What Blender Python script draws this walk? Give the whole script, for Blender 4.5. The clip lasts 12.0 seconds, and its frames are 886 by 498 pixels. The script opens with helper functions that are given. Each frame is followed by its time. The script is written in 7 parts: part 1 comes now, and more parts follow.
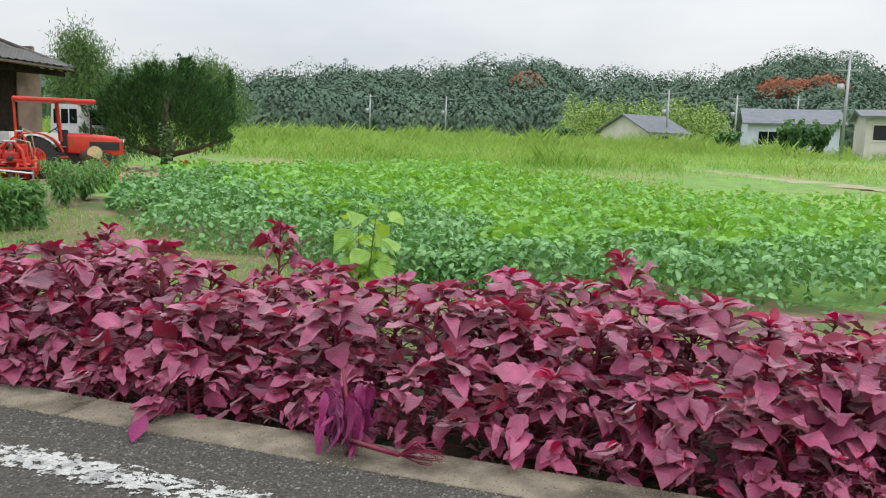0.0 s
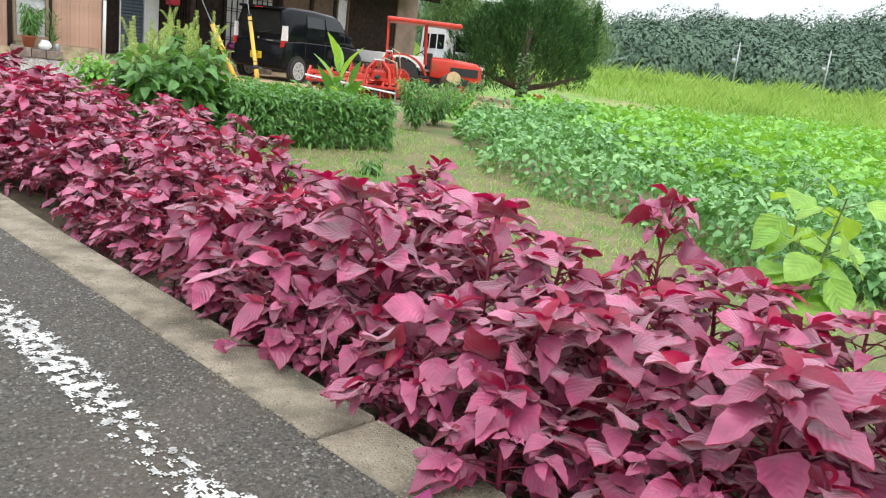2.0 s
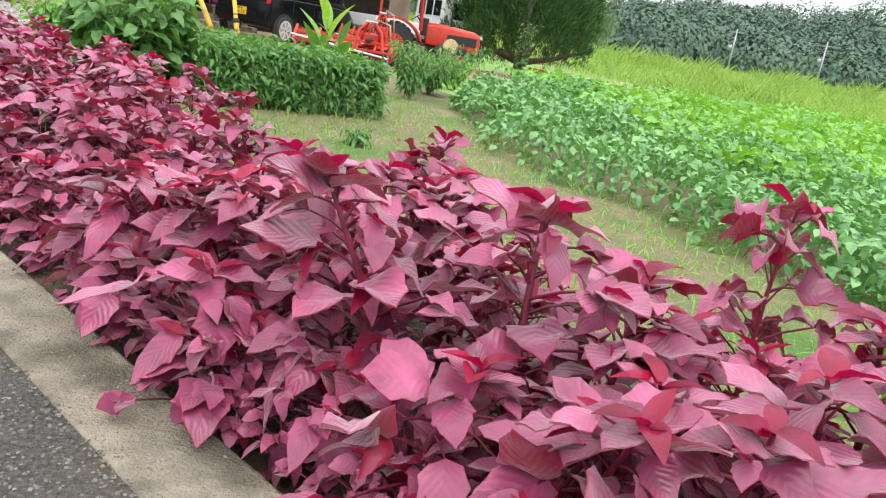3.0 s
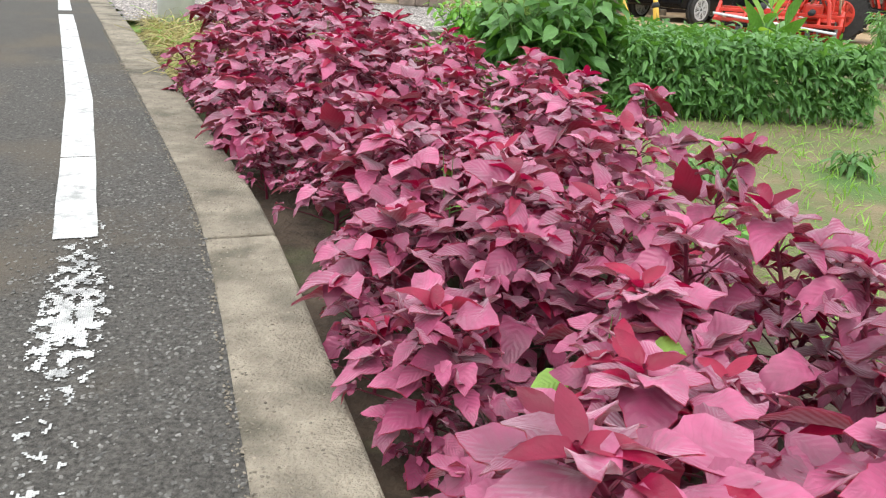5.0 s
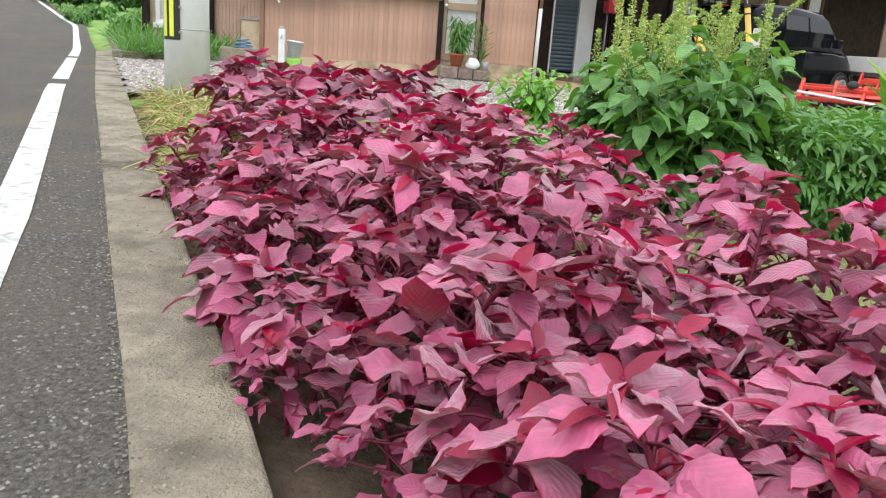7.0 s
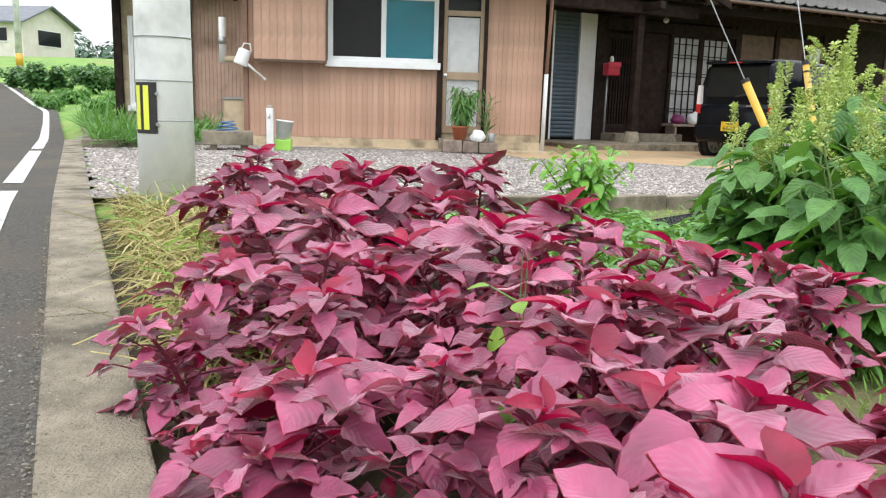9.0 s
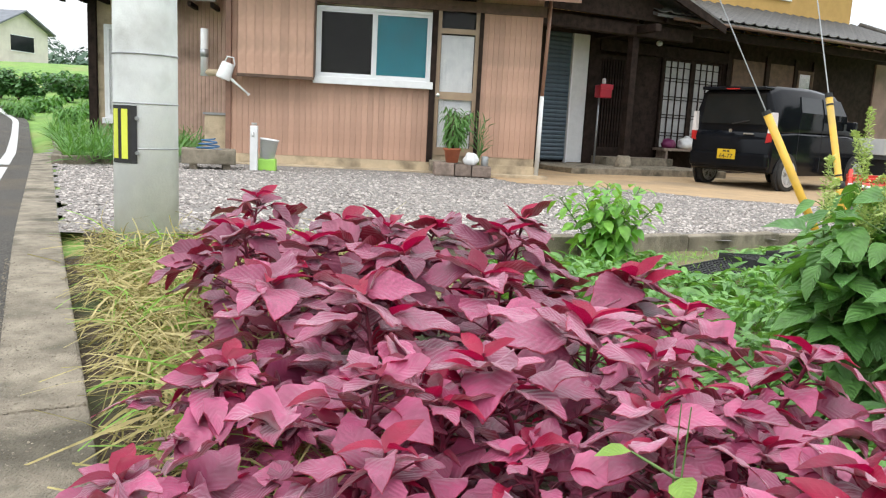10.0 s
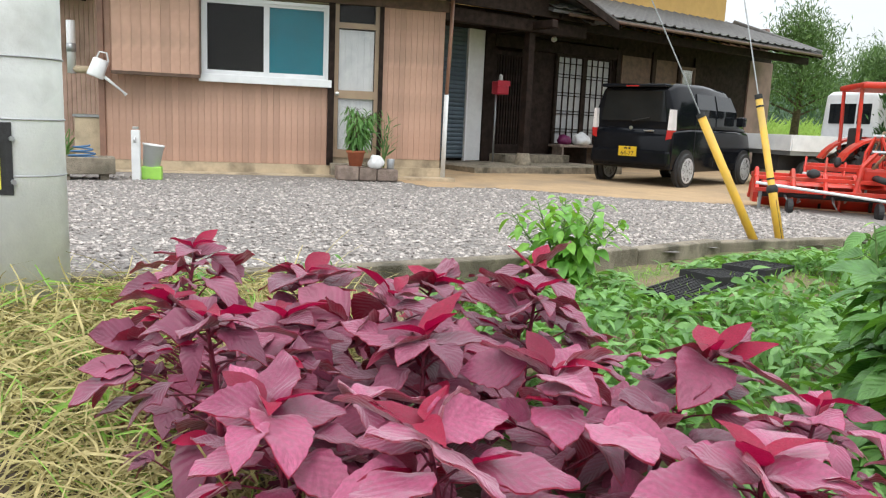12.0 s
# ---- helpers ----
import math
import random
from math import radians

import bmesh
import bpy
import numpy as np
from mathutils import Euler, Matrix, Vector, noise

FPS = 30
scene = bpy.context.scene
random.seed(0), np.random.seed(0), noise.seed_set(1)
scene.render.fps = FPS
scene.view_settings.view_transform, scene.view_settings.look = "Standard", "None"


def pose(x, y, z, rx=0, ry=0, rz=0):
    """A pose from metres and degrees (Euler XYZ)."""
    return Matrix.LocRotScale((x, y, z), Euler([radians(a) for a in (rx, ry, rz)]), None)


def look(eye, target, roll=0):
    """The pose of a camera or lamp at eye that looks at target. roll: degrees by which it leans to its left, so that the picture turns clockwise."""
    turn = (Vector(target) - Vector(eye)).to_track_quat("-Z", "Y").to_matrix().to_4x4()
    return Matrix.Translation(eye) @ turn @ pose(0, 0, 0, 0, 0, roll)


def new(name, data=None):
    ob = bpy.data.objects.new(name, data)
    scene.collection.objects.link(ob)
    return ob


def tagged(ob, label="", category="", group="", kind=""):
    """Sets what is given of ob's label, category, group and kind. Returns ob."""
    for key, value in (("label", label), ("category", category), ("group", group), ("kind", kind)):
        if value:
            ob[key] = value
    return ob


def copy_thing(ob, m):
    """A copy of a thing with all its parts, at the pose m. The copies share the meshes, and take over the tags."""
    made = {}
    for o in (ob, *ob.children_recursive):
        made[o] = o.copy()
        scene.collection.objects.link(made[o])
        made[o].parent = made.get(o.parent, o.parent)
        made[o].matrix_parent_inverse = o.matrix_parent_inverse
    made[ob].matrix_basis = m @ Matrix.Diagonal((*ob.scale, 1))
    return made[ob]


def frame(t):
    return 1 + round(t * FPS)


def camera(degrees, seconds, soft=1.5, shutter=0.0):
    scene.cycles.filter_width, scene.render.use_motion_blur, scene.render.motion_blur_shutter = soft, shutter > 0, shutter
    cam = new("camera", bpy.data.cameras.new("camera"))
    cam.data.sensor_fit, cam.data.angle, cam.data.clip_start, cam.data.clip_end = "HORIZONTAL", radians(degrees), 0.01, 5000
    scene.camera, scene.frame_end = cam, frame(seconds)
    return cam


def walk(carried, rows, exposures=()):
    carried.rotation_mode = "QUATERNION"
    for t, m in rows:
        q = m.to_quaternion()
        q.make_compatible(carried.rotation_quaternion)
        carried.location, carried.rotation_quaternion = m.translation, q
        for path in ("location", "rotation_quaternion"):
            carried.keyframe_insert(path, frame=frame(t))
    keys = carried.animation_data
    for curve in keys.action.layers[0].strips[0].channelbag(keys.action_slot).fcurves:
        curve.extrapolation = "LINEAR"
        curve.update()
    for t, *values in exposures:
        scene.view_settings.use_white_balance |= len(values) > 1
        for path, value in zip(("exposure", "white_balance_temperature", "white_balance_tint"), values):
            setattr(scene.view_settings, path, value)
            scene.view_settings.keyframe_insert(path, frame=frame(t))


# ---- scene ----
cam = camera(59.4, 12.0, soft=1.2)
PATH = [
    (0, (0.027, 0.038, 1.18), (1.672, 1.143, 0.911), 1.8),
    (0.5, (0.313, 0.209, 1.168), (1.967, 1.281, 0.828), 3.5),
    (1, (0.512, 0.54, 1.152), (1.964, 1.868, 0.796), 4.1),
    (1.5, (0.717, 0.929, 1.117), (1.976, 2.436, 0.735), 3.6),
    (2, (0.941, 1.285, 1.072), (1.977, 2.931, 0.606), 6.7),
    (2.5, (1.182, 1.708, 0.99), (2.283, 3.301, 0.492), 10.3),
    (4.5, (1.58, 3.327, 0.909), (2.07, 5.142, 0.226), 4.4),
    (5, (1.522, 3.744, 0.932), (1.685, 5.618, 0.252), 3.6),
    (5.5, (1.434, 4.195, 0.95), (1.587, 6.068, 0.266), 2.7),
    (6, (1.399, 4.604, 0.908), (1.542, 6.499, 0.287), 1.9),
    (6.5, (1.323, 5.022, 0.84), (1.377, 6.937, 0.267), 2.5),
    (6.7, (1.298, 5.182, 0.845), (1.374, 7.104, 0.299), 3.4),
    (8.5, (1.014, 6.496, 0.86), (1.168, 8.436, 0.399), 5.0),
    (9, (0.881, 6.757, 0.917), (1.024, 8.719, 0.559), 1.7),
    (9.5, (0.806, 7.017, 0.977), (0.949, 8.989, 0.672), 2.7),
    (10, (0.685, 7.336, 1.016), (0.892, 9.299, 0.695), 3.0),
    (10.5, (0.601, 7.573, 1.025), (0.867, 9.527, 0.693), 1.3),
    (11, (0.516, 7.816, 1.068), (0.82, 9.767, 0.745), -0.1),
    (11.5, (0.46, 8.0, 1.1), (0.946, 9.914, 0.779), 1.1),
    (12, (0.382, 8.047, 1.105), (0.89, 9.954, 0.781), 2.5),
]
walk(cam, [(t, look(eye, target, roll)) for t, eye, target, roll in PATH],
     exposures=[(0, -0.34), (0.5, -0.1), (1.0, 0.02), (2.0, 0.2), (4.5, 0.3), (5.5, 0.08), (6.5, 0.1), (8.5, 0.2), (10.0, 0.14), (12.0, 0.06)])

# ---- world and light ----
SUN_EL, SUN_AZ = radians(58), radians(205)
world = bpy.data.worlds.new("overcast_sky")
scene.world = world
world.use_nodes = True
wn = world.node_tree.nodes
wl = world.node_tree.links
bg = wn["Background"]
sky = wn.new("ShaderNodeTexSky")
sky.sky_type = "NISHITA"
sky.sun_disc = False
sky.sun_elevation, sky.sun_rotation = SUN_EL, SUN_AZ
dim = wn.new("ShaderNodeMix")
dim.data_type = "RGBA"
dim.blend_type = "MULTIPLY"
dim.inputs[0].default_value = 1.0
dim.inputs[7].default_value = (0.1, 0.1, 0.1, 1)
wl.new(sky.outputs[0], dim.inputs[6])
wtc = wn.new("ShaderNodeTexCoord")
wmap = wn.new("ShaderNodeMapping")
wmap.inputs["Scale"].default_value = (1.3, 1.3, 4.5)
wl.new(wtc.outputs["Generated"], wmap.inputs[0])
wno = wn.new("ShaderNodeTexNoise")
wno.inputs["Scale"].default_value = 1.6
wno.inputs["Detail"].default_value = 5
wl.new(wmap.outputs[0], wno.inputs["Vector"])
wramp = wn.new("ShaderNodeValToRGB")
wramp.color_ramp.elements[0].position, wramp.color_ramp.elements[0].color = 0.36, (0.84, 0.88, 0.92, 1)
wramp.color_ramp.elements[1].position, wramp.color_ramp.elements[1].color = 0.62, (1.02, 1.04, 1.05, 1)
wl.new(wno.outputs["Fac"], wramp.inputs[0])
wmix = wn.new("ShaderNodeMix")
wmix.data_type = "RGBA"
wmix.inputs[0].default_value = 0.88
wl.new(dim.outputs[2], wmix.inputs[6])
wl.new(wramp.outputs[0], wmix.inputs[7])
wl.new(wmix.outputs[2], bg.inputs[0])
wsep = wn.new("ShaderNodeSeparateXYZ")
wl.new(wtc.outputs["Generated"], wsep.inputs[0])
wgrad = wn.new("ShaderNodeMapRange")
wgrad.inputs["From Min"].default_value, wgrad.inputs["From Max"].default_value = 0.06, 0.9
wgrad.inputs["To Min"].default_value, wgrad.inputs["To Max"].default_value = 1.02, 2.7
wl.new(wsep.outputs[2], wgrad.inputs[0])
wl.new(wgrad.outputs[0], bg.inputs[1])
sun = new("sun", bpy.data.lights.new("sun", "SUN"))
sun.data.energy, sun.data.angle, sun.data.color = 1.0, radians(25), (1.0, 0.97, 0.92)
sun.matrix_basis = look((0, 0, 30), (math.sin(SUN_AZ) * -1 * math.cos(SUN_EL) * 30, math.cos(SUN_AZ) * -1 * math.cos(SUN_EL) * 30, 30 - math.sin(SUN_EL) * 30))

# ---- materials ----
RNG = np.random.default_rng(7)


def mat(name, a, b=None, scale=6.0, rough=0.7, bump=0.2, fine=60.0, metal=0.0, spec=0.5, stain=None, stain_scale=1.2, island=False, coat=0.0, relief=0.02):
    """A surface of two mixed colours, grain at two scales, optional stains."""
    m = bpy.data.materials.new(name)
    m.use_nodes = True
    nt = m.node_tree
    bs = nt.nodes["Principled BSDF"]
    b = b or tuple(c * 0.78 for c in a)
    tc = nt.nodes.new("ShaderNodeTexCoord")
    n1 = nt.nodes.new("ShaderNodeTexNoise")
    n1.inputs["Scale"].default_value = scale
    n1.inputs["Detail"].default_value = 6
    n1.inputs["Roughness"].default_value = 0.65
    nt.links.new(tc.outputs["Object"], n1.inputs["Vector"])
    r1 = nt.nodes.new("ShaderNodeValToRGB")
    r1.color_ramp.elements[0].position, r1.color_ramp.elements[0].color = 0.35, (*b, 1)
    r1.color_ramp.elements[1].position, r1.color_ramp.elements[1].color = 0.65, (*a, 1)
    nt.links.new(n1.outputs["Fac"], r1.inputs[0])
    col = r1.outputs[0]
    if stain:
        n3 = nt.nodes.new("ShaderNodeTexNoise")
        n3.inputs["Scale"].default_value = stain_scale
        n3.inputs["Detail"].default_value = 7
        nt.links.new(tc.outputs["Object"], n3.inputs["Vector"])
        r3 = nt.nodes.new("ShaderNodeValToRGB")
        r3.color_ramp.elements[0].position = 0.5
        r3.color_ramp.elements[1].position = 0.68
        nt.links.new(n3.outputs["Fac"], r3.inputs[0])
        mx = nt.nodes.new("ShaderNodeMix")
        mx.data_type = "RGBA"
        nt.links.new(r3.outputs[0], mx.inputs[0])
        nt.links.new(col, mx.inputs[6])
        mx.inputs[7].default_value = (*stain, 1)
        col = mx.outputs[2]
    rnd = nt.nodes.new("ShaderNodeNewGeometry" if island else "ShaderNodeObjectInfo").outputs["Random Per Island" if island else "Random"]
    hv = nt.nodes.new("ShaderNodeHueSaturation")
    mr = nt.nodes.new("ShaderNodeMapRange")
    mr.inputs["To Min"].default_value, mr.inputs["To Max"].default_value = (0.72, 1.3) if island else (0.9, 1.1)
    nt.links.new(rnd, mr.inputs[0])
    nt.links.new(mr.outputs[0], hv.inputs["Value"])
    nt.links.new(col, hv.inputs["Color"])
    nt.links.new(hv.outputs[0], bs.inputs["Base Color"])
    bs.inputs["Roughness"].default_value = rough
    bs.inputs["Metallic"].default_value = metal
    bs.inputs["Specular IOR Level"].default_value = spec
    bs.inputs["Coat Weight"].default_value = coat
    if bump:
        n2 = nt.nodes.new("ShaderNodeTexNoise")
        n2.inputs["Scale"].default_value = fine
        n2.inputs["Detail"].default_value = 4
        nt.links.new(tc.outputs["Object"], n2.inputs["Vector"])
        bp = nt.nodes.new("ShaderNodeBump")
        bp.inputs["Strength"].default_value = bump
        bp.inputs["Distance"].default_value = relief
        nt.links.new(n2.outputs["Fac"], bp.inputs["Height"])
        nt.links.new(bp.outputs[0], bs.inputs["Normal"])
    return m


def leaf_mat(name, a, b, through_col, trans=0.3, rough=0.42, spec=0.5, veins=0.0, spread=(0.7, 1.3), sheen=0.0, under=None, crinkle=0.45):
    """A leaf: per-leaf tone, pinnate veins, light that passes through the blade."""
    m = bpy.data.materials.new(name)
    m.use_nodes = True
    nt = m.node_tree
    bs = nt.nodes["Principled BSDF"]
    geo = nt.nodes.new("ShaderNodeNewGeometry")
    oi = nt.nodes.new("ShaderNodeObjectInfo")
    add = nt.nodes.new("ShaderNodeMath")
    add.operation = "ADD"
    nt.links.new(geo.outputs["Random Per Island"], add.inputs[0])
    nt.links.new(oi.outputs["Random"], add.inputs[1])
    fr = nt.nodes.new("ShaderNodeMath")
    fr.operation = "FRACT"
    nt.links.new(add.outputs[0], fr.inputs[0])
    ramp = nt.nodes.new("ShaderNodeValToRGB")
    ramp.color_ramp.elements[0].color = (*b, 1)
    ramp.color_ramp.elements[1].color = (*a, 1)
    nt.links.new(fr.outputs[0], ramp.inputs[0])
    tc = nt.nodes.new("ShaderNodeTexCoord")
    no = nt.nodes.new("ShaderNodeTexNoise")
    no.inputs["Scale"].default_value = 22
    no.inputs["Detail"].default_value = 5
    nt.links.new(tc.outputs["Object"], no.inputs["Vector"])
    mr = nt.nodes.new("ShaderNodeMapRange")
    mr.inputs["From Min"].default_value, mr.inputs["From Max"].default_value = 0.3, 0.7
    mr.inputs["To Min"].default_value, mr.inputs["To Max"].default_value = spread
    nt.links.new(no.outputs["Fac"], mr.inputs[0])
    hv = nt.nodes.new("ShaderNodeHueSaturation")
    nt.links.new(ramp.outputs[0], hv.inputs["Color"])
    nt.links.new(mr.outputs[0], hv.inputs["Value"])
    col = hv.outputs[0]
    if veins:
        sp = nt.nodes.new("ShaderNodeSeparateXYZ")
        nt.links.new(tc.outputs["UV"], sp.inputs[0])
        ab = nt.nodes.new("ShaderNodeMath")
        ab.operation = "ABSOLUTE"
        nt.links.new(sp.outputs[1], ab.inputs[0])
        m1 = nt.nodes.new("ShaderNodeMath")
        m1.operation = "MULTIPLY_ADD"
        m1.inputs[1].default_value = -0.32
        nt.links.new(ab.outputs[0], m1.inputs[0])
        nt.links.new(sp.outputs[0], m1.inputs[2])
        m2 = nt.nodes.new("ShaderNodeMath")
        m2.operation = "MULTIPLY"
        m2.inputs[1].default_value = 48.0
        nt.links.new(m1.outputs[0], m2.inputs[0])
        sn = nt.nodes.new("ShaderNodeMath")
        sn.operation = "SINE"
        nt.links.new(m2.outputs[0], sn.inputs[0])
        bp = nt.nodes.new("ShaderNodeBump")
        bp.inputs["Strength"].default_value = veins
        bp.inputs["Distance"].default_value = 0.004
        nt.links.new(sn.outputs[0], bp.inputs["Height"])
        nt.links.new(bp.outputs[0], bs.inputs["Normal"])
        vr = nt.nodes.new("ShaderNodeMapRange")
        vr.inputs["From Min"].default_value, vr.inputs["From Max"].default_value = 0.75, 1.0
        vr.inputs["To Min"].default_value, vr.inputs["To Max"].default_value = 0.0, 0.1
        nt.links.new(sn.outputs[0], vr.inputs[0])
        mx = nt.nodes.new("ShaderNodeMix")
        mx.data_type = "RGBA"
        nt.links.new(vr.outputs[0], mx.inputs[0])
        nt.links.new(col, mx.inputs[6])
        mx.inputs[7].default_value = (*[c * 0.55 for c in b], 1)
        col = mx.outputs[2]
    if under:
        us = nt.nodes.new("ShaderNodeSeparateXYZ")
        nt.links.new(tc.outputs["UV"], us.inputs[0])
        ug = nt.nodes.new("ShaderNodeMath")
        ug.operation = "GREATER_THAN"
        ug.inputs[1].default_value = 1.5
        nt.links.new(us.outputs[0], ug.inputs[0])
        um = nt.nodes.new("ShaderNodeMix")
        um.data_type = "RGBA"
        nt.links.new(ug.outputs[0], um.inputs[0])
        nt.links.new(col, um.inputs[6])
        um.inputs[7].default_value = (*under, 1)
        col = um.outputs[2]
    nq = nt.nodes.new("ShaderNodeTexNoise")
    nq.inputs["Scale"].default_value = 70
    nq.inputs["Detail"].default_value = 3
    nt.links.new(tc.outputs["Object"], nq.inputs["Vector"])
    bq = nt.nodes.new("ShaderNodeBump")
    bq.inputs["Strength"].default_value = crinkle
    bq.inputs["Distance"].default_value = 0.006
    nt.links.new(nq.outputs["Fac"], bq.inputs["Height"])
    if veins:
        nt.links.new(bp.outputs[0], bq.inputs["Normal"])
    nt.links.new(bq.outputs[0], bs.inputs["Normal"])
    nt.links.new(col, bs.inputs["Base Color"])
    bs.inputs["Roughness"].default_value = rough
    bs.inputs["Specular IOR Level"].default_value = spec
    bs.inputs["Sheen Weight"].default_value = sheen
    bs.inputs["Sheen Roughness"].default_value = 0.45
    bs.inputs["Sheen Tint"].default_value = (1, 0.82, 0.9, 1)
    tr = nt.nodes.new("ShaderNodeBsdfTranslucent")
    tr.inputs[0].default_value = (*through_col, 1)
    ms = nt.nodes.new("ShaderNodeMixShader")
    ms.inputs[0].default_value = trans
    nt.links.new(bs.outputs[0], ms.inputs[1])
    nt.links.new(tr.outputs[0], ms.inputs[2])
    nt.links.new(ms.outputs[0], nt.nodes["Material Output"].inputs[0])
    return m


def glass_mat(name, tint=(0.97, 0.97, 0.97), alpha=0.35, rough=0.05):
    m = bpy.data.materials.new(name)
    m.use_nodes = True
    nt = m.node_tree
    g = nt.nodes.new("ShaderNodeBsdfGlossy")
    g.inputs["Roughness"].default_value = rough
    t = nt.nodes.new("ShaderNodeBsdfTransparent")
    t.inputs[0].default_value = (*tint, 1)
    fz = nt.nodes.new("ShaderNodeFresnel")
    fz.inputs[0].default_value = 1.22
    ms = nt.nodes.new("ShaderNodeMixShader")
    nt.links.new(fz.outputs[0], ms.inputs[0])
    nt.links.new(t.outputs[0], ms.inputs[1])
    nt.links.new(g.outputs[0], ms.inputs[2])
    nt.links.new(ms.outputs[0], nt.nodes["Material Output"].inputs[0])
    return m


M_LEAF = leaf_mat("amaranth_leaf", (0.49, 0.088, 0.205), (0.2, 0.017, 0.07), (0.62, 0.004, 0.085), 0.2, 0.38, 0.6, 0.14, (0.68, 1.22), 0.8, (0.4, 0.004, 0.045), 0.2)
M_LEAF_DARK = leaf_mat("amaranth_maroon_leaf", (0.3, 0.062, 0.125), (0.13, 0.017, 0.05), (0.5, 0.004, 0.06), 0.18, 0.42, 0.5, 0.16, (0.7, 1.2), 0.5, (0.34, 0.003, 0.035), 0.2)
M_YOUNG = leaf_mat("amaranth_young_leaf", (0.36, 0.006, 0.05), (0.15, 0.005, 0.032), (0.55, 0.004, 0.07), 0.3, 0.42, 0.45, 0.06)
M_STEM = mat("amaranth_stem", (0.24, 0.02, 0.055), (0.12, 0.012, 0.035), 30, 0.5, 0.1)
M_GREEN = leaf_mat("green_leaf", (0.15, 0.32, 0.085), (0.075, 0.19, 0.05), (0.2, 0.45, 0.04), 0.25, 0.45, 0.5, 0.35)
M_DARKGREEN = leaf_mat("dark_green_leaf", (0.095, 0.225, 0.065), (0.04, 0.11, 0.036), (0.13, 0.32, 0.05), 0.22, 0.4, 0.55, 0.3)
M_SOY = leaf_mat("soybean_leaf", (0.25, 0.47, 0.17), (0.09, 0.23, 0.075), (0.18, 0.4, 0.07), 0.22, 0.5, 0.5)
M_LIME = leaf_mat("lime_leaf", (0.25, 0.51, 0.085), (0.1, 0.28, 0.045), (0.34, 0.62, 0.05), 0.3, 0.45, 0.5)
M_PALE = leaf_mat("pale_green_leaf", (0.3, 0.5, 0.09), (0.18, 0.37, 0.06), (0.5, 0.75, 0.06), 0.35, 0.45, 0.5, 0.3)
M_WEED = leaf_mat("weed_leaf", (0.22, 0.43, 0.12), (0.09, 0.22, 0.06), (0.25, 0.5, 0.05), 0.25, 0.42, 0.5, 0.2)
M_SPIKE = leaf_mat("seed_spike", (0.56, 0.64, 0.25), (0.4, 0.5, 0.17), (0.4, 0.5, 0.1), 0.2, 0.7, 0.3)
M_GRASS = leaf_mat("grass_blade", (0.27, 0.46, 0.08), (0.16, 0.33, 0.055), (0.36, 0.6, 0.08), 0.3, 0.55, 0.4)
M_REED = leaf_mat("reed_blade", (0.5, 0.66, 0.2), (0.36, 0.55, 0.14), (0.5, 0.62, 0.15), 0.3, 0.6, 0.3)
M_STRAW = leaf_mat("straw", (0.5, 0.42, 0.2), (0.3, 0.27, 0.1), (0.5, 0.42, 0.15), 0.15, 0.7, 0.3)
M_CONIFER = leaf_mat("juniper_needles", (0.075, 0.175, 0.045), (0.018, 0.05, 0.016), (0.06, 0.14, 0.03), 0.12, 0.6, 0.3)
M_PINE = leaf_mat("pine_needles", (0.17, 0.27, 0.09), (0.08, 0.15, 0.05), (0.12, 0.2, 0.04), 0.15, 0.6, 0.3)
M_WILT = leaf_mat("wilted_leaf", (0.34, 0.03, 0.16), (0.14, 0.02, 0.09), (0.5, 0.02, 0.15), 0.2, 0.45, 0.5, 0.4)
# Greyed, bluish green: distance haze is mixed into the crown colour.
M_WOODS_HAZED = mat("hazed_woods_crown", (0.15, 0.215, 0.15), (0.08, 0.125, 0.095), 0.14, 0.95, 0.0, spec=0.1)
M_BAMBOO = mat("bamboo_crown", (0.31, 0.42, 0.12), (0.17, 0.26, 0.07), 0.4, 0.85, 0.3, 3.0, island=True)
# Rust red of the bare slope patches, put on tree-like clumps.
M_RUSTSLOPE = mat("reddish_slope_clump", (0.4, 0.17, 0.1), (0.24, 0.11, 0.07), 0.3, 0.9, 0.0, spec=0.1)
M_BARK = mat("bark", (0.13, 0.09, 0.06), (0.05, 0.035, 0.025), 14, 0.9, 0.7, 40)
M_SOIL = mat("soil", (0.11, 0.08, 0.055), (0.055, 0.04, 0.028), 9, 0.95, 0.8, 45, stain=(0.06, 0.09, 0.03), stain_scale=2.5)
M_FIELD = mat("field_ground", (0.2, 0.34, 0.07), (0.12, 0.23, 0.05), 1.4, 0.95, 0.8, 30, stain=(0.26, 0.25, 0.1), stain_scale=0.25)
M_LAWN = mat("weedy_soil", (0.14, 0.15, 0.06), (0.25, 0.19, 0.11), 4, 0.95, 1.0, 50, stain=(0.09, 0.17, 0.04), stain_scale=1.6)
M_ASPHALT = mat("asphalt", (0.15, 0.139, 0.122), (0.05, 0.046, 0.041), 75, 0.85, 1.0, 120, spec=0.3, stain=(0.135, 0.112, 0.085), stain_scale=1.3)
M_STONECHIP = mat("asphalt_stone", (0.235, 0.225, 0.205), (0.07, 0.066, 0.06), 20, 0.75, 0.3, 80, island=True)
M_PAINT = mat("road_paint", (0.66, 0.66, 0.64), (0.46, 0.46, 0.44), 50, 0.7, 0.6, 150, stain=(0.3, 0.3, 0.29), stain_scale=14)
M_CONC = mat("kerb_concrete", (0.36, 0.31, 0.235), (0.19, 0.163, 0.122), 7, 0.92, 0.9, 110, stain=(0.1, 0.088, 0.062), stain_scale=3.4)
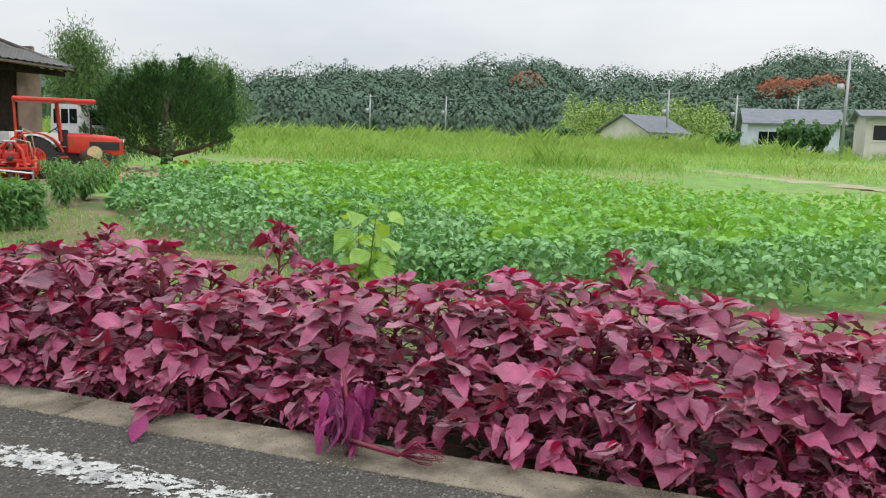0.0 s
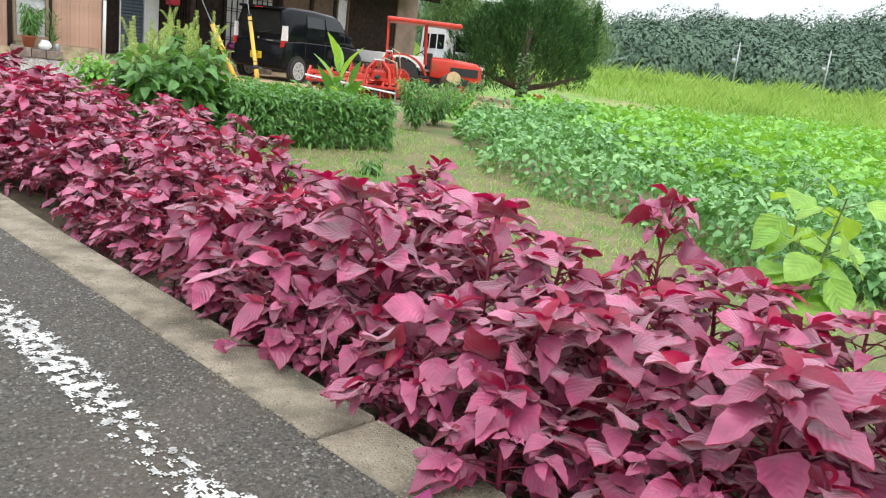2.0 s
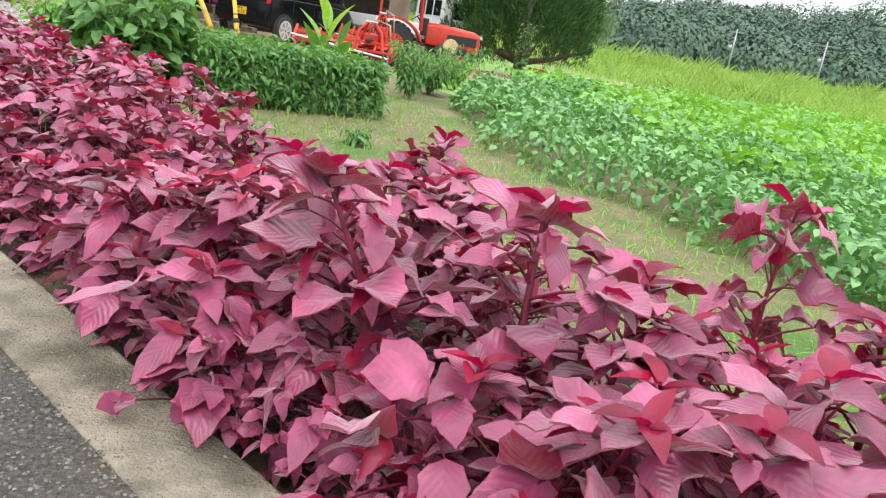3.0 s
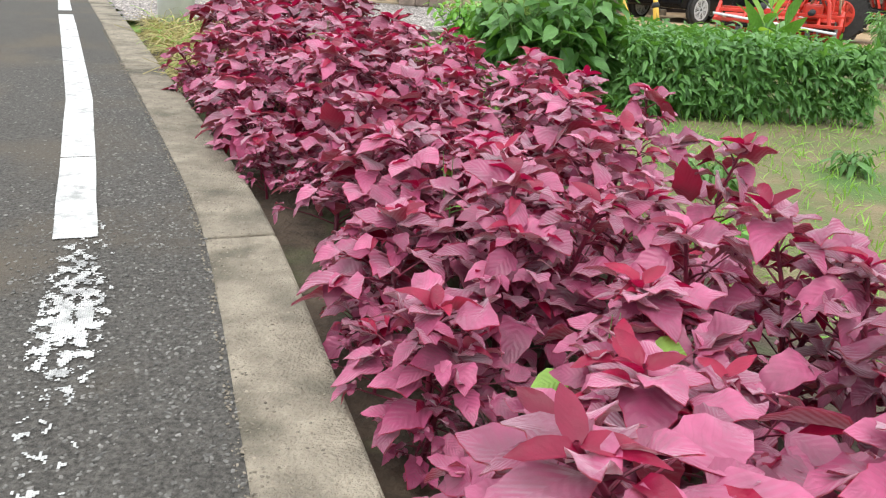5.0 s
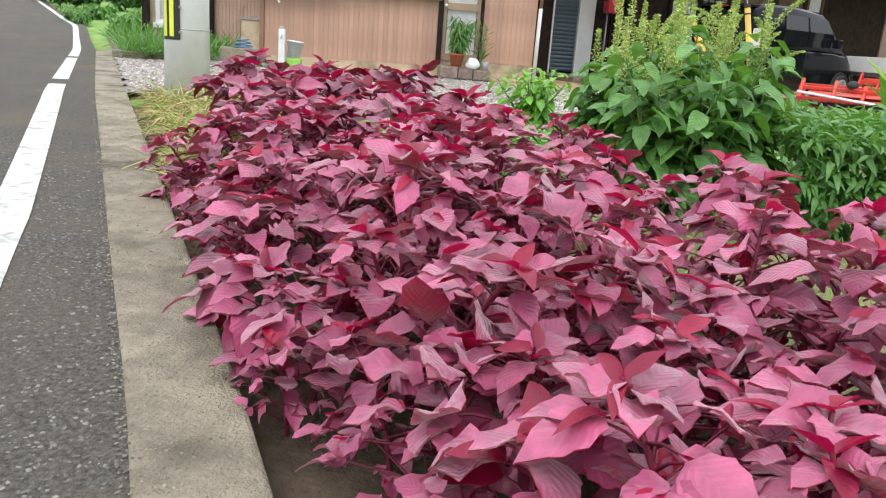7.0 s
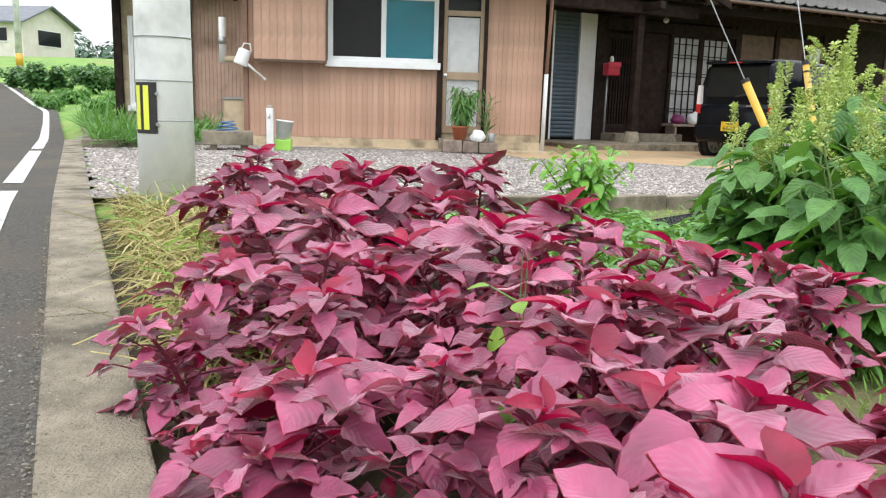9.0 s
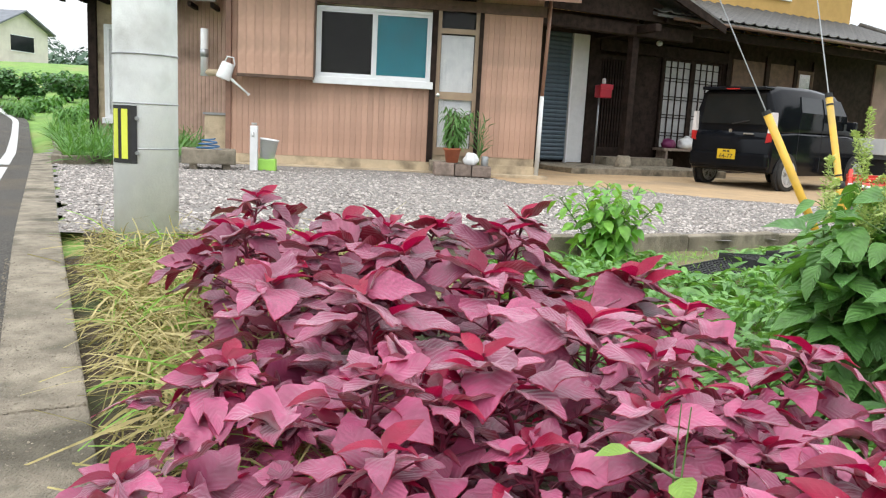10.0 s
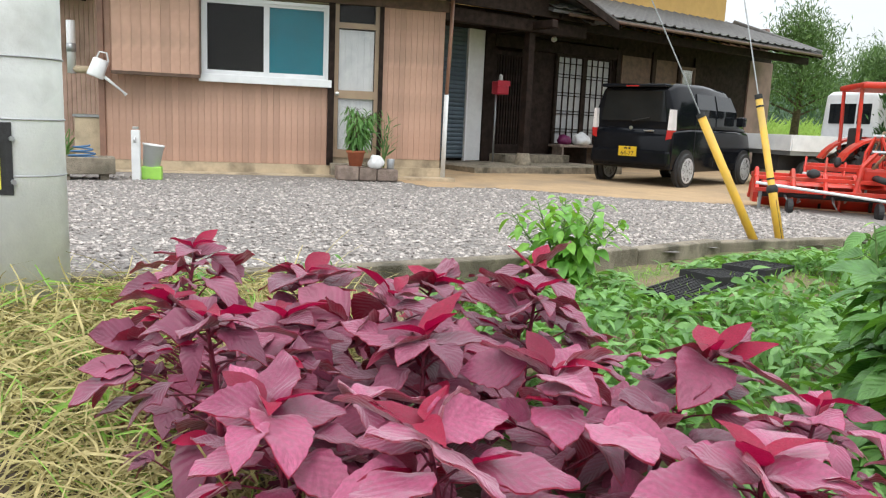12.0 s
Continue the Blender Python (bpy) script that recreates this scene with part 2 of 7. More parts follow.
M_POLE = mat("pole_concrete", (0.74, 0.76, 0.75), (0.61, 0.63, 0.63), 2.5, 0.75, 0.15, 80, stain=(0.36, 0.36, 0.34), stain_scale=1.8)
M_GRAVEL = mat("gravel_bed", (0.34, 0.315, 0.29), (0.11, 0.1, 0.093), 30, 0.95, 0.9, 70)
M_PEBBLE = mat("gravel_stone", (0.54, 0.49, 0.45), (0.17, 0.15, 0.14), 16, 0.85, 0.2, 60, island=True)
M_SAND = mat("packed_sand", (0.46, 0.32, 0.18), (0.37, 0.26, 0.15), 3, 0.95, 0.4, 70, stain=(0.3, 0.22, 0.14), stain_scale=0.9)
M_SIDING = mat("siding_tan", (0.52, 0.32, 0.235), (0.43, 0.26, 0.185), 2.2, 0.6, 0.1, 60, stain=(0.36, 0.23, 0.165), stain_scale=1.7)
M_SIDING2 = mat("siding_pinkish", (0.54, 0.36, 0.29), (0.45, 0.3, 0.24), 4, 0.55, 0.08, 60, stain=(0.25, 0.16, 0.12), stain_scale=1.3)
M_FOUND = mat("foundation_mortar", (0.56, 0.45, 0.31), (0.43, 0.345, 0.235), 5, 0.9, 0.5, 60, stain=(0.22, 0.175, 0.12), stain_scale=2.6)
M_DARKWOOD = mat("dark_wood", (0.038, 0.025, 0.02), (0.015, 0.01, 0.008), 8, 0.75, 0.3, 50, spec=0.12)
M_BROWNWOOD = mat("brown_wood", (0.14, 0.082, 0.055), (0.075, 0.045, 0.03), 8, 0.65, 0.3, 50)
M_WHITEAL = mat("white_aluminium", (0.78, 0.79, 0.8), (0.7, 0.71, 0.72), 5, 0.35, 0.05)
M_BEIGEAL = mat("bronze_aluminium", (0.36, 0.26, 0.17), (0.3, 0.21, 0.14), 5, 0.4, 0.05)
M_TEAL = mat("teal_blind", (0.006, 0.2, 0.26), (0.005, 0.165, 0.215), 3, 0.5, 0.05)
M_SCREEN = mat("insect_screen", (0.028, 0.027, 0.027), (0.02, 0.019, 0.019), 30, 0.85, 0.0, spec=0.1)
M_CURTAIN = mat("curtain_cloth", (0.82, 0.82, 0.82), (0.66, 0.67, 0.68), 9, 0.9, 0.2, 40)
M_SHUTTER = mat("shutter_blue_grey", (0.085, 0.12, 0.15), (0.065, 0.095, 0.12), 6, 0.45, 0.05)
M_TILE = mat("roof_tile", (0.15, 0.145, 0.14), (0.08, 0.078, 0.075), 9, 0.6, 0.3, 60, stain=(0.2, 0.19, 0.17), stain_scale=1.1)
M_TIN = mat("brown_tin", (0.3, 0.16, 0.11), (0.22, 0.12, 0.085), 6, 0.5, 0.15, 40)
M_YELLOW = mat("ochre_plaster", (0.62, 0.38, 0.13), (0.54, 0.33, 0.11), 3, 0.85, 0.15, 60)
M_BLACK = mat("black_rubber", (0.025, 0.025, 0.026), (0.015, 0.015, 0.016), 20, 0.7, 0.2, 60)
M_WHITE = mat("white_paint", (0.75, 0.76, 0.76), (0.66, 0.67, 0.67), 6, 0.4, 0.04)
M_RED = mat("red_paint", (0.62, 0.04, 0.02), (0.5, 0.03, 0.018), 7, 0.38, 0.06, 40, stain=(0.36, 0.06, 0.03), stain_scale=4)
M_CARBLACK = mat("black_car_paint", (0.008, 0.009, 0.012), (0.005, 0.006, 0.008), 4, 0.1, 0.0, spec=0.18)
M_GLASSDARK = mat("dark_car_glass", (0.012, 0.014, 0.016), (0.008, 0.01, 0.011), 2, 0.04, 0.0, spec=0.35)
M_ALLOY = mat("alloy_wheel", (0.62, 0.63, 0.65), (0.52, 0.53, 0.55), 9, 0.32, 0.03, metal=0.25)
M_CHROME = mat("bare_metal", (0.62, 0.62, 0.62), (0.5, 0.5, 0.5), 12, 0.3, 0.05, metal=1.0)
M_PLASTYEL = mat("yellow_plastic", (0.68, 0.4, 0.04), (0.58, 0.34, 0.04), 7, 0.42, 0.06, 50, stain=(0.42, 0.3, 0.08), stain_scale=3)
M_PLATE = mat("plate_yellow", (0.75, 0.5, 0.02), (0.68, 0.45, 0.02), 5, 0.4, 0.0)
M_REFLY = mat("reflective_yellow", (0.75, 0.78, 0.09), (0.68, 0.72, 0.08), 8, 0.4, 0.0)
M_TERRA = mat("terracotta", (0.5, 0.15, 0.07), (0.4, 0.12, 0.06), 9, 0.75, 0.2)
M_STUMP = mat("weathered_timber", (0.3, 0.23, 0.19), (0.17, 0.13, 0.105), 11, 0.9, 0.6, 45)
M_GREENPLAST = mat("green_plastic", (0.33, 0.62, 0.1), (0.28, 0.54, 0.09), 6, 0.45, 0.0)
M_BLUEHOSE = mat("blue_hose", (0.06, 0.17, 0.32), (0.05, 0.13, 0.26), 10, 0.45, 0.0)
M_LAMPRED = mat("lamp_red", (0.5, 0.02, 0.02), (0.4, 0.02, 0.02), 6, 0.2, 0.0)
M_LAMPCLEAR = mat("lamp_clear", (0.75, 0.72, 0.72), (0.65, 0.62, 0.62), 6, 0.15, 0.0)
M_LOGEND = mat("sawn_wood", (0.6, 0.42, 0.25), (0.48, 0.32, 0.18), 9, 0.85, 0.2)
M_TIREGREY = mat("tyre_rubber", (0.035, 0.034, 0.033), (0.022, 0.022, 0.021), 15, 0.8, 0.4, 50)
# Pinkish siding tone taken darker: the end wall's shade is in the colour.
M_ENDWALL_SHADE = mat("shaded_end_plaster", (0.33, 0.215, 0.19), (0.26, 0.17, 0.15), 3, 0.85, 0.2, 60, stain=(0.17, 0.12, 0.1), stain_scale=1.2)
M_SHOJI = mat("grey_paper", (0.46, 0.46, 0.45), (0.36, 0.36, 0.36), 6, 0.9, 0.1)
M_BOXRED = mat("crimson_enamel", (0.5, 0.012, 0.035), (0.42, 0.01, 0.03), 7, 0.4, 0.0)
M_FARWALL = mat("far_plaster", (0.66, 0.62, 0.57), (0.57, 0.53, 0.49), 1.2, 0.85, 0.1)
M_FARBLUE = mat("far_pale_wall", (0.58, 0.63, 0.72), (0.5, 0.55, 0.63), 1.2, 0.85, 0.1)
M_FARROOF = mat("far_blue_grey_roof", (0.15, 0.16, 0.185), (0.1, 0.11, 0.13), 1.5, 0.55, 0.1)
M_GLASS = glass_mat("clear_glass")
M_STEEL = mat("galvanised_steel", (0.4, 0.41, 0.42), (0.32, 0.33, 0.34), 10, 0.45, 0.05, metal=0.7)


# ---- mesh helpers ----
def raw_mesh(name, verts, faces, uvs=None, smooth=True):
    """verts (N,3), faces (M,k) as arrays of one corner count."""
    verts, faces = np.asarray(verts, np.float32), np.asarray(faces, np.int32)
    me = bpy.data.meshes.new(name)
    k = faces.shape[1]
    me.vertices.add(len(verts))
    me.vertices.foreach_set("co", verts.ravel())
    me.loops.add(faces.size)
    me.loops.foreach_set("vertex_index", faces.ravel())
    me.polygons.add(len(faces))
    me.polygons.foreach_set("loop_start", np.arange(0, faces.size, k, dtype=np.int32))
    me.polygons.foreach_set("use_smooth", np.full(len(faces), smooth))
    if uvs is not None:
        me.uv_layers.new(name="UVMap").data.foreach_set("uv", np.asarray(uvs, np.float32)[faces.ravel()].ravel())
    me.update(calc_edges=True)
    return me


def put(ob, material, parent=None, label="", m=None):
    if material is not None and not ob.data.materials:
        ob.data.materials.append(material)
    if parent is not None:
        ob.parent = parent
    if m is not None:
        ob.matrix_basis = m
    if label:
        ob["label"] = label
    return ob


def part(name, bm, material, parent=None, label="", smooth=False):
    """One bmesh as one mesh object under a thing or a part."""
    me = bpy.data.meshes.new(name)
    bm.normal_update()
    bm.to_mesh(me)
    bm.free()
    if smooth:
        me.polygons.foreach_set("use_smooth", [True] * len(me.polygons))
    return put(new(name, me), material, parent, label)


def root(name, m=None):
    ob = new(name)
    ob.empty_display_size = 0.1
    if m is not None:
        ob.matrix_basis = m
    return ob


def box(bm, x0, x1, y0, y1, z0, z1, bev=0.0, m=None):
    r = bmesh.ops.create_cube(bm, size=1.0)["verts"]
    bmesh.ops.scale(bm, vec=(x1 - x0, y1 - y0, z1 - z0), verts=r)
    bmesh.ops.translate(bm, vec=((x0 + x1) / 2, (y0 + y1) / 2, (z0 + z1) / 2), verts=r)
    if bev:
        es = list({e for v in r for e in v.link_edges})
        r = list({v for f in bmesh.ops.bevel(bm, geom=es, offset=bev, segments=2, affect="EDGES", profile=0.6)["faces"] for v in f.verts} | {v for v in r if v.is_valid})
    if m is not None:
        bmesh.ops.transform(bm, matrix=m, verts=r)
    return bm


def bx(*a, bev=0.0, m=None):
    return box(bmesh.new(), *a, bev=bev, m=m)


def tube(bm, pts, radii, n=8, cap=True):
    """A swept tube through points."""
    rings = []
    pts = [Vector(p) for p in pts]
    for i, p in enumerate(pts):
        d = (pts[min(i + 1, len(pts) - 1)] - pts[max(i - 1, 0)]).normalized()
        a = d.orthogonal().normalized() if i == 0 else (a - d * a.dot(d)).normalized()
        b = d.cross(a)
        r = radii[i] if hasattr(radii, "__len__") else radii
        rings.append([bm.verts.new(p + (a * math.cos(2 * math.pi * k / n) + b * math.sin(2 * math.pi * k / n)) * r) for k in range(n)])
    for r0, r1 in zip(rings, rings[1:]):
        for k in range(n):
            bm.faces.new((r0[k], r0[(k + 1) % n], r1[(k + 1) % n], r1[k]))
    if cap:
        bm.faces.new(rings[0][::-1])
        bm.faces.new(rings[-1])
    return bm


def tb(pts, radii, n=8):
    return tube(bmesh.new(), pts, radii, n)


def lathe(bm, profile, n=20, m=None):
    rings = []
    for r, z in profile:
        rings.append([bm.verts.new((r * math.cos(2 * math.pi * k / n), r * math.sin(2 * math.pi * k / n), z)) for k in range(n)])
    for r0, r1 in zip(rings, rings[1:]):
        for k in range(n):
            bm.faces.new((r0[k], r0[(k + 1) % n], r1[(k + 1) % n], r1[k]))
    bm.faces.new(rings[0][::-1])
    bm.faces.new(rings[-1])
    if m is not None:
        bmesh.ops.transform(bm, matrix=m, verts=[v for r in rings for v in r])
    return bm


def prism(bm, poly, axis, a0, a1, m=None):
    """A polygon of 2D points pushed out along an axis: 'x': points are (y, z); 'y': (x, z); 'z': (x, y)."""
    def at(p, a):
        return {"x": (a, p[0], p[1]), "y": (p[0], a, p[1]), "z": (p[0], p[1], a)}[axis]
    v0 = [bm.verts.new(at(p, a0)) for p in poly]
    v1 = [bm.verts.new(at(p, a1)) for p in poly]
    n = len(poly)
    fs = [bm.faces.new(v0), bm.faces.new(v1[::-1])]
    fs += [bm.faces.new((v0[i], v1[i], v1[(i + 1) % n], v0[(i + 1) % n])) for i in range(n)]
    bmesh.ops.recalc_face_normals(bm, faces=fs)
    if m is not None:
        bmesh.ops.transform(bm, matrix=m, verts=v0 + v1)
    return bm


def pr(poly, axis, a0, a1, m=None):
    return prism(bmesh.new(), poly, axis, a0, a1, m)


# ---- leaf clouds ----
def leaf_shape(rows=5, width=0.5, fold=0.25, droop=0.25, peak=0.42, wave=0.0, tip=1.0, under=False, teeth=0.0, half=1):
    """A leaf blade along +x of length 1: vertices, quads and uv; toothed edge, puckered blade, underside sheet if wanted."""
    vs, uv = [], []
    n = 2 * half + 1
    for i in range(rows + 1):
        t = i / rows
        w = width * 0.5 * (math.sin(math.pi * t ** (math.log(0.5) / math.log(peak))) ** (0.85 * tip)) if 0 < t < 1 else 0.012
        z = -droop * t * t + wave * math.sin(t * 9) * 0.5
        for k in range(n):
            q = 1 - k / half
            jag = 1 + teeth * (1 if (i + (q < 0)) % 2 else -1) if 0 < t < 1 else 1
            y = q * w * (jag if abs(q) == 1 else 1)
            ripple = wave * (math.sin(t * 14) if q > 0 else -math.sin(t * 14 + 1)) * abs(q)
            pucker = 0.0 if half == 1 else 0.012 * math.sin(t * 22 - 5 * abs(q)) * math.sin(math.pi * abs(q)) - 0.08 * w * q * q
            vs.append((t + teeth * 0.1 * abs(q), y, z + fold * abs(q) * w + ripple + pucker))
            uv.append((t, q))
    fs = []
    for i in range(rows):
        for k in range(n - 1):
            o = n * i + k
            fs.append((o, o + 1, o + n + 1, o + n))
    if under:
        k = len(vs)
        vs += [(x, y, z - 0.02) for x, y, z in vs]
        uv += [(x + 2, y) for x, y in uv]
        fs += [(k + f[0], k + f[3], k + f[2], k + f[1]) for f in fs]
    return np.array(vs), np.array(fs), np.array(uv, float)


def turns(yaw, pitch, roll):
    """Rotation matrices: roll about x, then pitch up, then yaw."""
    yaw, pitch, roll = (np.asarray(a, float) for a in (yaw, pitch, roll))
    cy, sy, cp, sp, cr, sr = np.cos(yaw), np.sin(yaw), np.cos(pitch), np.sin(pitch), np.cos(roll), np.sin(roll)
    o, i = np.zeros_like(cy), np.ones_like(cy)
    def st(rows):
        return np.stack([np.stack(r, -1) for r in rows], -2)
    return st([[cy, -sy, o], [sy, cy, o], [o, o, i]]) @ st([[cp, o, -sp], [o, i, o], [sp, o, cp]]) @ st([[i, o, o], [o, cr, -sr], [o, sr, cr]])


def cloud(name, shape, places, rot, size, material, curl=0.0):
    v, f, uv = shape
    size = np.asarray(size, float)
    if size.ndim == 1:
        size = size[:, None].repeat(3, 1)
    n = len(size)
    g = np.random.default_rng(n)
    w = np.repeat(v[None], n, 0)
    if curl:
        bend, cup, wav, ph = (g.normal(0, s, (n, 1)) for s in (0.22, 0.5, 0.05, 2.0))
        w[..., 2] += curl * (bend * w[..., 0] ** 2 + cup * w[..., 1] ** 2 + wav * np.sin(9 * w[..., 0] + ph) * (0.3 + 4 * w[..., 1]))
        w[..., 1] *= g.uniform(0.82, 1.12, (n, 1))
    allv = np.einsum("nij,nvj->nvi", rot, w * size[:, None, :]) + np.asarray(places)[:, None, :]
    allf = (f[None] + (np.arange(n) * len(v))[:, None, None]).reshape(-1, f.shape[1])
    ob = new(name, raw_mesh(name, allv.reshape(-1, 3), allf, np.tile(uv, (n, 1))))
    return put(ob, material)


# ---- the lie of the land ----
KY = [-60, -20, -4, 0, 2.4, 5.1, 6.6, 7.8, 9.36, 12.1, 20.1, 30, 40, 60]
KX = [30, 9.6, 4.1, 2.92, 2.24, 1.52, 1.12, 0.62, 0.0, -1.1, -4.2, -8.3, -14, -30]


KS = np.arange(-60, 60, 0.1)
KSX = np.convolve(np.pad(np.interp(KS, KY, KX), 12, mode="reflect", reflect_type="odd"), np.hanning(27)[1:-1] / np.hanning(27).sum(), mode="valid")


def kin(y):
    """x of the garden edge of the kerb."""
    return np.interp(y, KS, KSX)


def level(y):
    """Height of the road, which climbs a little on the way."""
    return np.interp(y, [-60, -5, 6.0, 8, 12, 20, 26, 32, 45, 62, 80], [-0.03, -0.03, -0.03, 0.085, 0.23, 0.22, 0.25, 0.6, 1.7, 3.4, 4.4])


def yz(x, y):
    """Height of the forecourt, which falls gently away from the road."""
    return level(y) - 0.014 * np.clip(np.asarray(x, float) - 1.0, 0, 9)


def sill_y(x):
    return np.interp(x, [-20, -1.1, 0.8, 2.2, 3.2, 4.2, 5.65, 7.0, 16, 40], [12.1, 12.15, 12.38, 12.75, 13.2, 13.65, 13.9, 14.6, 16.4, 24])


def land(x, y):
    """Height of the open ground."""
    x, y = np.asarray(x, float), np.asarray(y, float)
    d = x - kin(y)
    r = np.hypot(np.maximum(x, 0), y)
    garden = level(np.minimum(y, 13)) - 0.12 * np.clip(d / 0.05, 0, 1)
    far = 0.017 * np.clip(r - 14, 0, 90)
    yard = np.clip((y - sill_y(x)) / 0.1, 0, 1) * np.clip((22 - x) / 6, 0, 1)
    z = garden * np.clip(1 - (r - 14) / 60, 0, 1) + far
    z = z * (1 - yard) + yard * (yz(x, y) - 0.004)
    road = (d < -0.02) & (d > -6.2)
    z = np.where(d < -0.02, level(y), z)
    z = np.where(road, level(y) - 0.1, z)
    z = z - 0.2 * ((d >= -0.3) & (d < 1.5) & (y < 12.0))
    return z + 0.02 * np.sin(x * 2.1 + y) * np.sin(y * 1.7) * ((d > 2) & (yard == 0))


def sheet(name, xs, ys, fn, material, keep=None, dz=0.0):
    X, Y = np.meshgrid(xs, ys)
    Z = fn(X, Y) + dz
    v = np.stack([X, Y, Z], -1).reshape(-1, 3)
    nx, ny = len(xs), len(ys)
    i = np.arange(nx * ny).reshape(ny, nx)
    f = np.stack([i[:-1, :-1], i[:-1, 1:], i[1:, 1:], i[1:, :-1]], -1).reshape(-1, 4)
    if keep is not None:
        c = v[f].mean(1)
        f = f[keep(c[:, 0], c[:, 1])]
    return put(new(name, raw_mesh(name, v, f)), material)


def axis(dense0, dense1, step, far):
    mid = np.arange(dense0, dense1, step)
    out = np.geomspace(step, far, 40).cumsum()
    out = out[out < far]
    return np.concatenate([(dense0 - out)[::-1], mid, dense1 + out])


ground = sheet("ground", axis(-6, 16, 0.2, 900), axis(-6, 24, 0.2, 900), land, M_FIELD)
tagged(ground, "weedy green ground that rises gently to the far field", "ground", kind="structure")


def strip(name, ys, off0, off1, fn_z, material, thick=0.0):
    """A band that follows the kerb, between two offsets from its garden edge."""
    vs = []
    for y in ys:
        d = Vector((kin(y + 0.3) - kin(y - 0.3), 0.6)).normalized()
        n = Vector((d.y, -d.x))
        for o in (off0, off1):
            o = o(y) if callable(o) else o
            p = Vector((kin(y), y)) + n * o
            vs.append((p.x, p.y, fn_z(y)))
    n = len(ys)
    fs = [(2 * i, 2 * i + 1, 2 * i + 3, 2 * i + 2) for i in range(n - 1)]
    bm = bmesh.new()
    bv = [bm.verts.new(v) for v in vs]
    top = [bm.faces.new([bv[k] for k in f]) for f in fs]
    bmesh.ops.recalc_face_normals(bm, faces=top)
    if top[0].normal.z < 0:
        bmesh.ops.reverse_faces(bm, faces=top)
    if thick:
        r = bmesh.ops.extrude_face_region(bm, geom=top)
        low = [g for g in r["geom"] if isinstance(g, bmesh.types.BMVert)]
        bmesh.ops.translate(bm, verts=bv, vec=(0, 0, -thick))
        bmesh.ops.recalc_face_normals(bm, faces=bm.faces[:])
        if sum(f.calc_area() for f in bm.faces if f.normal.z > 0.9) == 0:
            bmesh.ops.reverse_faces(bm, faces=bm.faces[:])
    return part(name, bm, material)


LONG = np.concatenate([np.arange(-30, -4, 1.0), np.arange(-4, 14, 0.25), np.arange(14, 60, 1.0)])
road = tagged(strip("road", LONG, -6.0, -0.245, level, M_ASPHALT, 0.08), "grey worn asphalt village road with exposed stones", "road", kind="structure")
kerb = tagged(root("kerb"), "stained beige concrete edging strip along the road", "kerb", kind="structure")
kerb_cuts = [-9, -6.1, -3.0, 0.1, 3.25, 6.42, 9.6, 12.15, 14.8, 17.5, 20.0]
for y0, y1 in zip(kerb_cuts, kerb_cuts[1:]):
    b = strip("kerb_block", np.linspace(y0 + 0.006, y1 - 0.006, 12), -0.25, 0.0, lambda y: level(y) + 0.006, M_CONC, 0.22)
    mod = b.modifiers.new("edge", "BEVEL")
    mod.width, mod.segments, mod.limit_method = 0.012, 2, "ANGLE"
    b.parent = kerb

def line_off(y):
    return np.interp(y, [5, 6.9, 8.5, 11.5], [-0.66, -0.66, -0.58, -0.55])


# edge line: sound paint ahead, worn flakes behind
def line_strip(name, y0, y1):
    b = strip(name, np.linspace(y0, y1, max(3, int((y1 - y0) / 0.1))), lambda y: line_off(y) - 0.07, lambda y: line_off(y) + 0.07, lambda y: level(y) + 0.005, M_PAINT)
    return tagged(b, "white painted road edge line, cracked", "road marking", kind="structure")


line_strip("road_line", 6.5, 7.42)
line_strip("road_line", 7.43, 12.75)
line_strip("road_line", 13.3, 17.2)
line_strip("road_line", 17.6, 40)


def flakes():
    """What is left of the old line: ragged islands of paint."""
    cell = 0.0055
    ys, os_ = np.arange(-4.5, 6.66, cell), np.arange(-0.74, -0.54, cell)
    Y, O = np.meshgrid(ys, os_, indexing="ij")
    coarse = np.interp(np.arange(len(ys)), np.arange(0, len(ys) + 90, 90), np.random.default_rng(3).uniform(0, 1, len(ys) // 90 + 3)[: len(np.arange(0, len(ys) + 90, 90))])
    F = np.array([[noise.noise(Vector((o * 34, y_ * 24, 0))) + 0.55 * noise.noise(Vector((o * 95, y_ * 80, 3))) + 0.35 * noise.noise(Vector((o * 210, y_ * 190, 7))) for o in os_] for y_ in ys])
    F += (np.maximum(coarse, np.interp(ys, [5.2, 5.7, 6.3, 6.7], [0, 0.3, 0.2, 0.3]))[:, None] - 0.38) * 0.9 - (np.abs(O + 0.64) / 0.085) ** 3 * 0.5
    k = F > 0.16
    X = kin(Y) + O * 0.96
    Y2 = Y + O * 0.27
    vs, fs = [], []
    n = k.sum()
    cx, cy = X[k], Y2[k]
    h = cell * 0.5
    V = np.stack([np.column_stack([cx + sx * h, cy + sy * h, level(cy + 0.31 * (kin(cy) - cx)) + 0.0045]) for sx, sy in ((-1, -1), (1, -1), (1, 1), (-1, 1))], 1).reshape(-1, 3)
    ob = put(new("worn_road_line", raw_mesh("worn_road_line", V, np.arange(4 * n).reshape(-1, 4), smooth=False)), M_PAINT)
    return tagged(ob, "flaking remains of a white road edge line", "road marking", kind="stuff")


flakes()

def pebble_shape():
    bm = bmesh.new()
    bmesh.ops.create_icosphere(bm, subdivisions=1, radius=0.5)
    for v in bm.verts:
        v.co *= 0.8 + 0.4 * noise.noise(v.co * 3)
    vs = np.array([v.co[:] for v in bm.verts])
    fs = np.array([[v.index for v in f.verts] for f in bm.faces])
    bm.free()
    return vs, fs, np.zeros((len(vs), 2))


